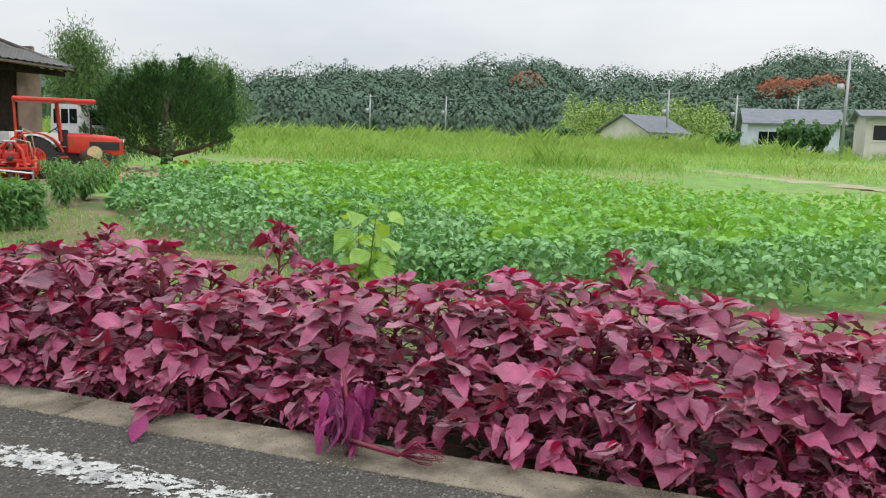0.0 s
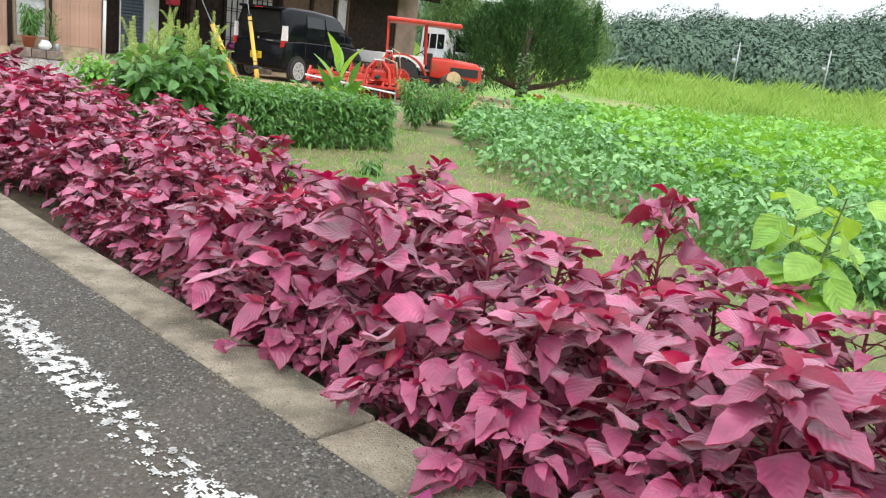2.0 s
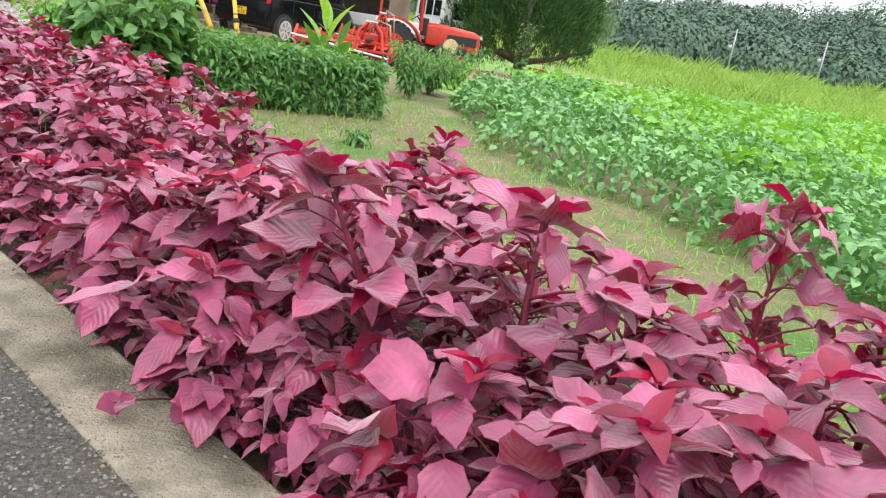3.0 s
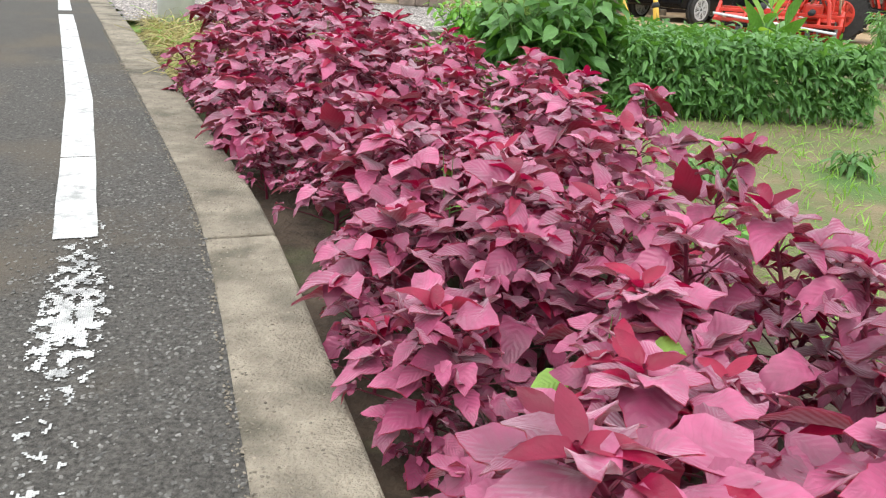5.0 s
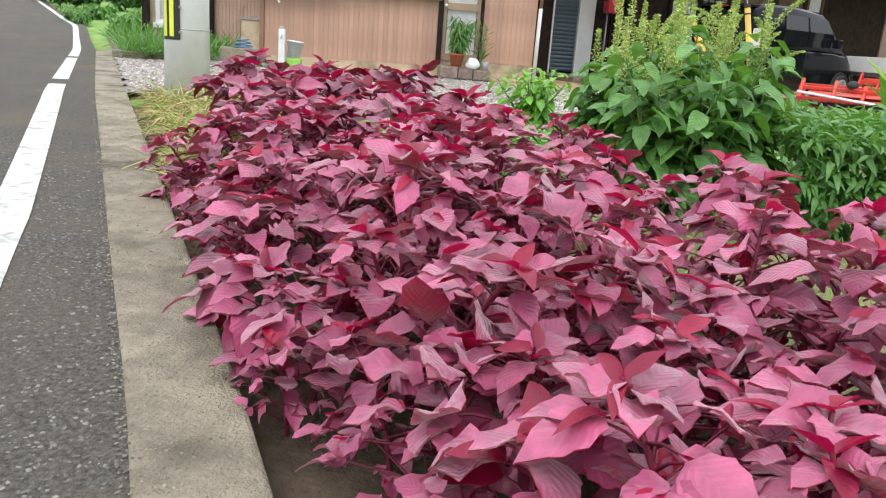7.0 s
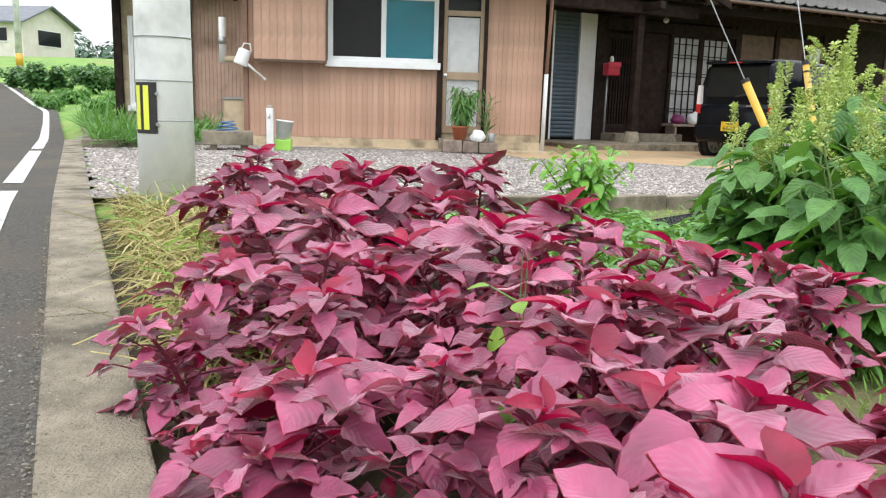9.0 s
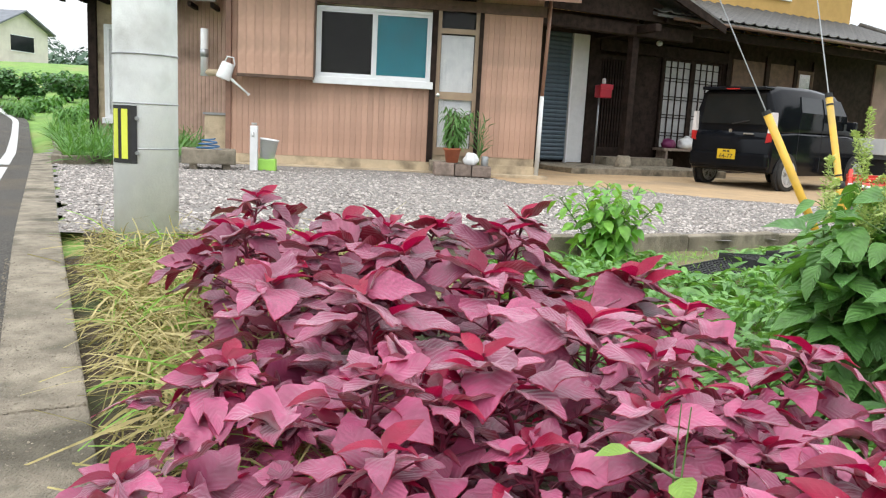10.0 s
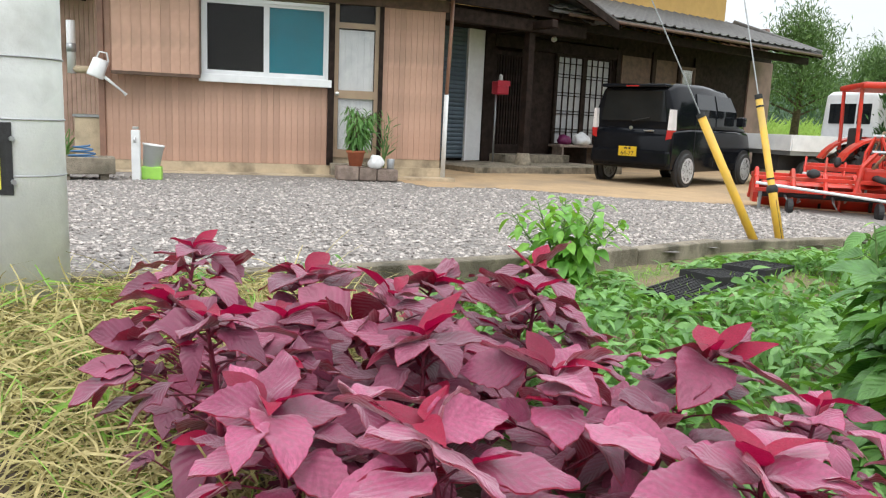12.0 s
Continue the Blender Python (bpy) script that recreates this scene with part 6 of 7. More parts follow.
def kei_car(m):
    """Local: x forwards, rear bumper at 0, z from the ground."""
    c = tagged(root("car", m), "small black tall-wagon car parked before the house", "car")
    W = 0.76
    body_loft([(0.0, 0.68, 0.70, 0.34, 0.86), (0.05, 0.72, 0.74, 0.3, 0.98), (0.7, W, W, 0.26, 1.02), (2.5, W, W, 0.26, 1.02), (3.1, 0.74, 0.73, 0.27, 0.98), (3.42, 0.68, 0.64, 0.3, 0.82), (3.5, 0.55, 0.5, 0.34, 0.7)], M_CARBLACK, "lower_body", c)
    body_loft([(0.07, 0.715, 0.6, 0.95, 1.66), (0.3, 0.74, 0.64, 0.98, 1.74), (1.2, 0.75, 0.66, 1.0, 1.76), (2.1, 0.75, 0.65, 1.0, 1.72), (2.4, 0.75, 0.62, 1.0, 1.6), (2.95, 0.73, 0.6, 0.98, 1.05)], M_CARBLACK, "cabin", c)
    # glazing, set just proud of the cabin sides
    bm = bmesh.new()
    prism(bm, [(-0.6, 1.1), (0.6, 1.1), (0.53, 1.6), (-0.53, 1.6)], "x", -0.012, 0.004, Matrix.Translation((0.062, 0, 0)))
    part("rear_window", bm, M_GLASSDARK, c, "dark tinted rear glass")
    for s in (-1, 1):
        for x0, x1, x2, x3 in ((0.78, 1.52, 1.52, 0.86), (1.6, 2.55, 2.22, 1.6)):
            bm = bmesh.new()
            v = [bm.verts.new(p) for p in ((x0, s * 0.76, 1.06), (x1, s * 0.76, 1.06), ((x1 + x2) / 2, s * 0.762, 1.34), (x2, s * 0.695, 1.6), (x3, s * 0.695, 1.6), ((x0 + x3) / 2, s * 0.762, 1.34))]
            w = [bm.verts.new((p.co.x, p.co.y - s * 0.03, p.co.z)) for p in v]
            for ring in (v, w[::-1]):
                bm.faces.new((ring[0], ring[1], ring[2], ring[5]) if ring is v else (ring[5], ring[4], ring[3], ring[0]))
                bm.faces.new((ring[5], ring[2], ring[3], ring[4]) if ring is v else (ring[0], ring[3], ring[2], ring[1]))
            for k in range(6):
                bm.faces.new((v[k], w[k], w[(k + 1) % 6], v[(k + 1) % 6]))
            bmesh.ops.recalc_face_normals(bm, faces=bm.faces[:])
            part("side_window", bm, M_GLASSDARK, c)
        part("tail_light", pr([(s * 0.64, 0.8), (s * 0.722, 0.82), (s * 0.735, 0.96), (s * 0.655, 0.96)], "x", -0.012, 0.14), M_LAMPRED, c, "red lower tail lamp")
        part("tail_light", pr([(s * 0.657, 0.963), (s * 0.734, 0.963), (s * 0.722, 1.3), (s * 0.672, 1.3)], "x", -0.006, 0.15), M_LAMPCLEAR, c, "clear upper tail lamp")
        part("side_mirror", bx(2.32, 2.45, s * 0.86 - 0.09, s * 0.86 + 0.06, 1.08, 1.25, bev=0.03), M_CARBLACK, c)
        part("door_handle", bx(1.35, 1.52, s * 0.765 - 0.012, s * 0.765 + 0.012, 0.93, 0.96, bev=0.006), M_CARBLACK, c)
        part("reflector", bx(-0.012, 0.01, s * 0.55 - 0.07, s * 0.55 + 0.07, 0.42, 0.46), M_LAMPRED, c)
        for xs in (0.79, 1.58):
            part("door_seam", bx(xs, xs + 0.007, s * 0.762 - 0.003, s * 0.762 + 0.003, 0.35, 1.04), M_BLACK, c)
        for x in (0.52, 2.92):
            part("wheel_arch", lathe(bmesh.new(), [(0.345, -0.02), (0.345, 0.02)], 28, pose(x, s * 0.745, 0.3, 90)), M_BLACK, c)
            wheel(c, x, s * 0.73, 0.29, 0.29, 0.16, M_ALLOY, hub=0.72)
    part("rear_bumper", bx(-0.05, 0.25, -0.72, 0.72, 0.36, 0.62, bev=0.05), M_CARBLACK, c)
    part("roof_spoiler", bx(-0.05, 0.3, -0.58, 0.58, 1.66, 1.72, bev=0.02), M_CARBLACK, c)
    part("brake_lamp", bx(-0.056, -0.04, -0.12, 0.12, 1.67, 1.69), M_LAMPRED, c)
    part("tailgate_handle", bx(-0.012, 0.02, -0.42, -0.24, 0.93, 0.955, bev=0.006), M_CHROME, c)
    part("rear_wiper", tb([(0.03, 0.0, 1.1), (0.035, -0.3, 1.16)], 0.01, 6), M_BLACK, c)
    part("emblem", lathe(bmesh.new(), [(0.035, 0), (0.03, 0.008)], 6, pose(-0.002, 0, 0.98, 0, -90)), M_CHROME, c)
    pl = part("number_plate", bx(-0.065, -0.052, -0.165, 0.165, 0.5, 0.665, bev=0.004), M_PLATE, c, "yellow number plate")
    for txt, size, dy, dz in (("64-77", 0.105, 0.0, 0.515),):
        cu = bpy.data.curves.new("plate_number", "FONT")
        cu.body, cu.size, cu.align_x, cu.extrude = txt, size, "CENTER", 0.001
        tx = new("plate_number", cu)
        cu.materials.append(M_BLACK)
        tx.parent = pl
        tx.matrix_basis = Matrix.Translation((-0.068, 0, dz)) @ Matrix(((0, 0, -1, 0), (-1, 0, 0, 0), (0, 1, 0, 0), (0, 0, 0, 1)))
    part("plate_line", box(bx(-0.068, -0.0655, -0.06, -0.02, 0.615, 0.65), -0.068, -0.0655, 0.0, 0.06, 0.62, 0.648), M_BLACK, pl)
    return c


kei_car(pose(7.1, 20.7, 0.125, 0, 0, 32.7) @ Matrix.Diagonal((1.07, 1.067, 1.035, 1)))


def mini_truck(m):
    c = tagged(root("pickup_truck", m), "white mini pickup truck parked behind the tractor", "truck")
    body_loft([(1.95, 0.68, 0.62, 0.5, 1.84), (2.05, 0.7, 0.64, 0.45, 1.9), (2.75, 0.7, 0.64, 0.4, 1.9), (2.95, 0.7, 0.62, 0.4, 1.84), (3.3, 0.7, 0.68, 0.36, 1.05), (3.35, 0.66, 0.64, 0.4, 0.9)], M_WHITE, "cab", c)
    part("cab_rear_window", bx(1.935, 1.96, -0.5, 0.5, 1.25, 1.65, bev=0.01), M_GLASSDARK, c)
    for y in (-0.18, 0.18):
        part("window_bar", bx(1.92, 1.934, y - 0.015, y + 0.015, 1.05, 1.85), M_WHITE, c)
    for s in (-1, 1):
        part("side_window", bx(2.2, 2.55, s * 0.675 - 0.022, s * 0.675 + 0.022, 1.22, 1.64, bev=0.01), M_GLASSDARK, c)
        part("side_window", bx(2.6, 2.9, s * 0.675 - 0.022, s * 0.675 + 0.022, 1.22, 1.6, bev=0.01), M_GLASSDARK, c)
        part("side_board", bx(0.0, 1.9, s * 0.7 - 0.02, s * 0.7 + 0.02, 0.68, 0.98, bev=0.006), M_WHITE, c)
        for x in (0.55, 2.9):
            wheel(c, x, s * 0.6, 0.27, 0.27, 0.15, M_STEEL)
    part("windscreen", bx(0, 0.012, -0.56, 0.56, 0, 0.72, m=pose(3.27, 0, 1.1, 0, -24)), M_GLASSDARK, c)
    part("tail_board", bx(-0.03, 0.0, -0.7, 0.7, 0.68, 0.98, bev=0.006), M_WHITE, c)
    part("bed_floor", bx(0.0, 1.9, -0.68, 0.68, 0.6, 0.68), M_STEEL, c)
    part("chassis", bx(0.05, 3.2, -0.35, 0.35, 0.3, 0.6), M_BLACK, c)
    return c


mini_truck(pose(10.65, 21.75, 0.12, 0, 0, 4) @ Matrix.Diagonal((1.08, 1.08, 1.04, 1)))


def tractor(m):
    """Local: x forwards, rear axle at 0."""
    t = tagged(root("tractor", m), "red farm tractor with a flat canopy", "tractor")
    for s in (-1, 1):
        wheel(t, 0, s * 0.55, 0.5, 0.5, 0.28, M_RED, "rear_wheel", 0.5, 22)
        wheel(t, 1.55, s * 0.48, 0.33, 0.33, 0.2, M_RED, "front_wheel", 0.5, 16)
        f = bmesh.new()
        pts = [(0.68 * math.cos(a), 0.5 + 0.62 * math.sin(a)) for a in np.radians(np.arange(15, 171, 13))]
        prism(f, pts + [(x * 0.94, 0.5 + (z - 0.5) * 0.94) for x, z in pts[::-1]], "y", s * 0.55 - 0.17, s * 0.55 + 0.17)
        part("fender", f, M_RED, t)
        part("canopy_post", tb([(-0.35, s * 0.45, 0.8), (-0.38, s * 0.47, 1.85)], 0.03, 8), M_RED, t)
        part("canopy_front_post", tb([(0.62, s * 0.4, 0.9), (0.55, s * 0.45, 1.85)], 0.024, 8), M_RED, t)
        part("headlamp", bx(2.02, 2.06, s * 0.22 - 0.08, s * 0.22 + 0.08, 0.92, 1.0, bev=0.01), M_LAMPCLEAR, t)
    part("canopy", bx(-0.42, 1.4, -0.62, 0.62, 1.85, 1.95, bev=0.04), M_RED, t, "flat red sun canopy")
    body_loft([(0.75, 0.24, 0.26, 0.62, 1.12), (1.2, 0.25, 0.26, 0.6, 1.12), (1.9, 0.24, 0.23, 0.58, 1.06), (2.05, 0.2, 0.19, 0.6, 0.96)], M_RED, "bonnet", t)
    part("grille", box(bx(1.25, 1.95, -0.262, -0.252, 0.72, 0.92), 1.25, 1.95, 0.252, 0.262, 0.72, 0.92), M_BLACK, t)
    part("chassis", bx(-0.2, 1.95, -0.17, 0.17, 0.35, 0.62, bev=0.02), M_BLACK, t)
    part("dash", bx(0.62, 0.78, -0.22, 0.22, 0.8, 1.2, bev=0.03), M_BLACK, t)
    st_ = bmesh.new()
    lathe(st_, [(0.17, 0), (0.19, 0.01), (0.17, 0.02)], 20, pose(0.5, 0, 1.2, 0, -35))
    tube(st_, [(0.65, 0, 1.05), (0.5, 0, 1.21)], 0.015, 6)
    part("steering_wheel", st_, M_BLACK, t)
    part("seat", box(bx(-0.25, 0.2, -0.22, 0.22, 0.78, 0.9, bev=0.04), -0.32, -0.22, -0.22, 0.22, 0.88, 1.25, bev=0.03), M_BLACK, t)
    part("linkage", box(bx(-0.75, -0.2, -0.35, -0.28, 0.4, 0.46), -0.75, -0.2, 0.28, 0.35, 0.4, 0.46), M_RED, t)
    part("floor_plate", bx(0.2, 0.75, -0.5, 0.5, 0.5, 0.56, bev=0.01), M_RED, t)
    part("exhaust", tb([(1.3, -0.2, 1.1), (1.3, -0.2, 1.5)], 0.025, 8), M_BLACK, t)
    return t


tractor(pose(9.6, 17.85, 0.11, 0, 0, -27) @ Matrix.Diagonal((0.93, 1.0, 0.93, 1)))


def implement(m, seed=1):
    """A rotary cultivator: open red frame, tined rotor, folding wings."""
    t = tagged(root("rotary_tiller", m), "bright red rotary tiller attachment standing on the drive", "farm implement")
    rng = np.random.default_rng(seed)
    c = bmesh.new()
    pts = [(0.3 * math.cos(a), 0.3 + 0.26 * math.sin(a)) for a in np.radians(np.arange(10, 131, 15))]
    prism(c, pts + [(x * 0.93, 0.3 + (z - 0.3) * 0.93) for x, z in pts[::-1]], "x", -0.85, 0.85)
    part("tine_hood", c, M_RED, t)
    part("tine_shaft", tb([(-0.9, 0, 0.3), (0.9, 0, 0.3)], 0.045, 8), M_BLACK, t)
    for k in range(18):
        a = k * 1.1
        x = -0.84 + k * 0.098
        part("tine", tb([(x, 0.04 * math.cos(a), 0.3), (x, 0.2 * math.cos(a), 0.3 + 0.2 * math.sin(a)), (x + 0.05, 0.27 * math.cos(a + 0.35), 0.3 + 0.27 * math.sin(a + 0.35))], (0.02, 0.016, 0.009), 5), M_STEEL if k % 2 else M_RED, t)
    for y_, z_ in ((-0.28, 0.62), (0.1, 0.66), (-0.5, 0.42), (0.42, 0.24)):
        part("cross_beam", bx(-0.98, 0.98, y_ - 0.035, y_ + 0.035, z_ - 0.035, z_ + 0.035, bev=0.01), M_RED, t)
    for x in (-0.95, -0.5, -0.12, 0.28, 0.62, 0.95):
        part("side_arm", tb([(x, -0.5, 0.42), (x + rng.normal(0, 0.03), -0.15, 0.66 + rng.uniform(0, 0.12)), (x, 0.25, 0.5), (x, 0.44, 0.2)], 0.028, 6), M_RED, t)
    for s in (-1, 1):
        part("chain_case", prism(bmesh.new(), [(-0.16, 0.16), (0.16, 0.16), (0.2, 0.34), (0.06, 0.68), (-0.1, 0.68), (-0.2, 0.34)], "x", s * 0.93 - 0.03, s * 0.93 + 0.03), M_RED, t)
    part("gearbox", bx(0.35, 0.65, -0.24, 0.14, 0.58, 0.86, bev=0.05), M_RED, t)
    for s in (-1, 1):
        part("mast", tb([(0.5 + s * 0.28, -0.5, 0.44), (0.5 + s * 0.22, -0.42, 0.9), (0.5 + s * 0.06, -0.36, 1.15)], 0.032, 6), M_RED, t)
        part("mast_brace", tb([(0.5 + s * 0.06, -0.36, 1.12), (0.5 + s * 0.2, 0.1, 0.68)], 0.024, 6), M_RED, t)
    part("hitch_pin", tb([(0.38, -0.36, 1.15), (0.62, -0.36, 1.15)], 0.03, 8), M_STEEL, t)
    part("hydraulic_hose", tb([(0.45, -0.2, 0.86), (0.6, -0.32, 1.22), (0.85, -0.25, 1.14), (0.9, -0.05, 0.66)], 0.022, 7), M_FOUND, t, smooth=True)
    part("drive_shaft", tb([(0.5, -0.24, 0.7), (0.5, -0.8, 0.68)], 0.055, 10), M_BLACK, t, smooth=True)
    part("pto_guard", lathe(bmesh.new(), [(0.03, 0), (0.07, 0.04), (0.08, 0.12), (0.05, 0.15)], 14, pose(-0.3, -0.3, 0.7, 70, 0, 20)), M_BLACK, t, smooth=True)
    part("levelling_board", prism(bmesh.new(), [(0.4, 0.22), (0.43, 0.23), (0.6, 0.04), (0.57, 0.03)], "x", -0.8, 0.8), M_RED, t, "scuffed red levelling board")
    part("white_pole", tb([(-0.98, -0.6, 0.54), (0.9, -0.72, 0.3)], 0.026, 8), M_WHITE, t, smooth=True)
    part("pole_rest", tb([(0.6, -0.7, 0), (0.6, -0.66, 0.34)], 0.02, 6), M_RED, t)
    part("stand", tb([(-0.9, -0.45, 0.0), (-0.9, -0.5, 0.42)], 0.022, 6), M_STEEL, t)
    part("stand", tb([(0.9, -0.45, 0.0), (0.9, -0.5, 0.42)], 0.022, 6), M_STEEL, t)
    for x in (-0.55, 0.5):
        part("gauge_wheel", lathe(bmesh.new(), [(0.1, -0.04), (0.15, -0.03), (0.15, 0.03), (0.1, 0.04)], 18, pose(x, -0.62, 0.15, 0, 90)), M_BLACK, t)
    return t


implement(pose(7.98, 16.75, 0.1, 0, 0, -30) @ Matrix.Diagonal((1.0, 0.85, 0.74, 1)))
red2 = implement(pose(8.75, 17.3, 0.12, 0, 0, -40) @ Matrix.Diagonal((0.6, 0.7, 0.9, 1)))
tagged(red2, "red linkage and tiller frame behind the tractor", "farm implement")

log = tagged(root("log", pose(9.9, 15.9, 0.11, 0, 0, 64)), "sawn log lying with its pale end showing", "log")
part("trunk_section", tb([(0, 0, 0.62), (1.0, 0.05, 0.5)], (0.17, 0.18), 14), M_BARK, log, smooth=True)
part("sawn_end", lathe(bmesh.new(), [(0.155, 0), (0.15, 0.006)], 18, pose(-0.005, 0, 0.62, 0, -90)), M_LOGEND, log, "pale sawn end")
for x0, top in ((0.1, 0.44), (0.8, 0.34)):
    part("log_stand", bx(x0, x0 + 0.1, -0.2, 0.2, 0, top, bev=0.01), M_STUMP, log)


# ---- trees ----
def spray(rng, centres, radius, n, size):
    P = np.repeat(centres, n, 0) + rng.normal(0, 1, (len(centres) * n, 3)) * radius
    return P


def juniper(m):
    t = tagged(root("juniper_tree", m), "dense dark green juniper with feathery upright tips", "tree")
    rng = np.random.default_rng(81)
    part("trunk", tb([(0, 0, 0), (0.05, 0, 0.6), (-0.1, 0.05, 1.2), (0.1, 0, 2.2)], (0.2, 0.16, 0.13, 0.05), 10), M_BARK, t, smooth=True)
    for a, ln in ((-0.7, 1.7), (2.4, 1.6), (0.6, 1.2), (3.6, 1.2)):
        part("limb", tb([(0, 0, 0.4), (ln * 0.5 * math.cos(a), ln * 0.5 * math.sin(a), 0.62), (ln * math.cos(a), ln * math.sin(a), 0.95)], (0.1, 0.07, 0.03), 7), M_BARK, t, smooth=True)
    C, D = [], []
    for k in range(400):
        u = rng.uniform(0, 2 * math.pi)
        zz = rng.uniform(0, 1) ** 0.9
        r_ = 2.05 * math.sqrt(max(0.03, 1 - (abs(zz - 0.3) / 0.72) ** 2.2)) * rng.uniform(0.3, 1.0) ** 0.6 * (1 + 0.12 * math.sin(3 * u))
        C.append((r_ * math.cos(u), r_ * math.sin(u) * 0.9, 0.42 + 2.25 * zz + 0.25 * math.sin(u + 2.5)))
        D.append((0.3 * math.cos(u) * (1.2 - zz), 0.3 * math.sin(u) * (1.2 - zz), rng.uniform(0.35, 0.75)))
    for k in range(9):
        C.append((1.55 - 0.01 * k, -1.1, 1.3 + 0.17 * k))
        D.append((0.02, 0, 0.5))
    C, D = np.array(C), np.array(D)
    m_ = 105
    q = rng.random((len(C), m_))
    wid = (0.24 * (1 - q) + 0.02)[..., None]
    ln = rng.uniform(0.5, 0.95, (len(C), 1, 1))
    P = (C[:, None] + D[:, None] * q[..., None] * ln + rng.normal(0, 0.6, (len(C), m_, 3)) * wid).reshape(-1, 3)
    u = np.arctan2(P[:, 1], P[:, 0])
    f = cloud("crown", leaf_shape(2, 0.24, 0.3, 0.12, 0.35), P, turns(u + rng.normal(0, 0.6, len(P)), rng.normal(0.95, 0.28, len(P)), rng.normal(0, 1, len(P))), rng.uniform(0.07, 0.17, len(P)), M_CONIFER)
    f.parent = t


juniper(pose(14.9, 20.2, 0.15))


def garden_pine(m, h, seed, w):
    t = tagged(root("pine_tree", m), "light green garden pine behind the house", "tree")
    rng = np.random.default_rng(seed)
    part("trunk", tb([(0, 0, 0), (0.1, 0, h * 0.5), (0, 0.1, h * 0.95)], (0.16, 0.11, 0.03), 8), M_BARK, t, smooth=True)
    C = []
    for k in range(26):
        a, zz = k * 2.4, h * (0.35 + 0.62 * k / 26)
        ln = w * (1.15 - 0.75 * k / 26)
        e = np.array([ln * math.cos(a), ln * math.sin(a), zz + 0.3])
        part("branch", tb([(0, 0, zz - 0.2), tuple(e * (0.5, 0.5, 1) - (0, 0, 0.2)), tuple(e)], (0.05, 0.03, 0.012), 5), M_BARK, t)
        for q in (0.5, 0.8, 1.0):
            C.append(e * (q, q, 1) + rng.normal(0, 0.1, 3))
    P = spray(rng, np.array(C), 0.32, 170, 1)
    f = cloud("crown", leaf_shape(2, 0.2, 0.2, 0.05, 0.35), P, turns(rng.uniform(0, 6.3, len(P)), rng.normal(0.8, 0.45, len(P)), rng.normal(0, 1, len(P))), rng.uniform(0.12, 0.24, len(P)), M_PINE)
    f.parent = t


garden_pine(pose(19.3, 31.8, 0.4), 4.5, 83, 1.2)
garden_pine(pose(23.0, 32.0, 0.4), 3.5, 84, 1.4)
garden_pine(pose(25.5, 31.0, 0.4), 3.9, 85, 1.6)

leafy_plant("garden_shrub", "small open dark-leaved shrub before the juniper", 510, 1.25, 0.4, 170, L_ROUND, (0.07, 0.12), M_DARKGREEN, M_BARK, pose(12.0, 16.3, 0.3), 8)
for k, (x, yy, hh) in enumerate(((5.75, 12.45, 1.75), (5.6, 12.3, 1.0), (5.95, 12.6, 0.9))):
    leafy_plant("canna", "tall canna with broad upright pale green leaves", 520 + k, hh * 0.6, 0.1, 6, leaf_shape(6, 0.34, 0.3, 0.25, 0.45), (0.5, 0.75) if k == 0 else (0.4, 0.6), M_PALE if k == 0 else M_GREEN, M_GSTEM, pose(x, yy, 0.1, 0, 0, 140 * k), 1, 1.0)
fp = tagged(root("orange_tub", pose(13.1, 16.9, 0.25)), "small orange plastic tub at the field edge", "tub")
part("tub_wall", lathe(bmesh.new(), [(0.16, 0), (0.2, 0.3), (0.21, 0.3), (0.18, 0.28), (0.15, 0.04)], 14), M_TERRA, fp, smooth=True)
lump("grey_rock", pose(13.6, 16.7, 0.25), 0.5, 0.45, 0.45, M_CONC, "grey garden rock at the field edge", "rock", 6.0)

# ---- seedling trays and wilted plant ----
def tray(m):
    t = tagged(root("seedling_tray", m), "black plastic mesh seedling tray lying in weeds", "tray")
    part("rim", box(box(box(bx(-0.3, 0.3, -0.15, -0.14, 0, 0.05), -0.3, 0.3, 0.14, 0.15, 0, 0.05), -0.3, -0.29, -0.14, 0.14, 0, 0.05), 0.29, 0.3, -0.14, 0.14, 0, 0.05), M_BLACK, t)
    bm = bmesh.new()
    for k in range(17):
        x = -0.28 + k * 0.035
        box(bm, x, x + 0.009, -0.14, 0.14, 0.02, 0.045)
    for k in range(8):
        y_ = -0.125 + k * 0.034
        box(bm, -0.29, 0.29, y_, y_ + 0.009, 0.018, 0.043)
    part("mesh_grid", bm, M_BLACK, t)
    return t


tray(pose(3.5, 12.45, 0.15, 0, 4, 22))
tray(pose(3.05, 12.18, 0.12, 4, -3, 30))
tray(pose(3.95, 12.72, 0.15, 0, 3, 34))


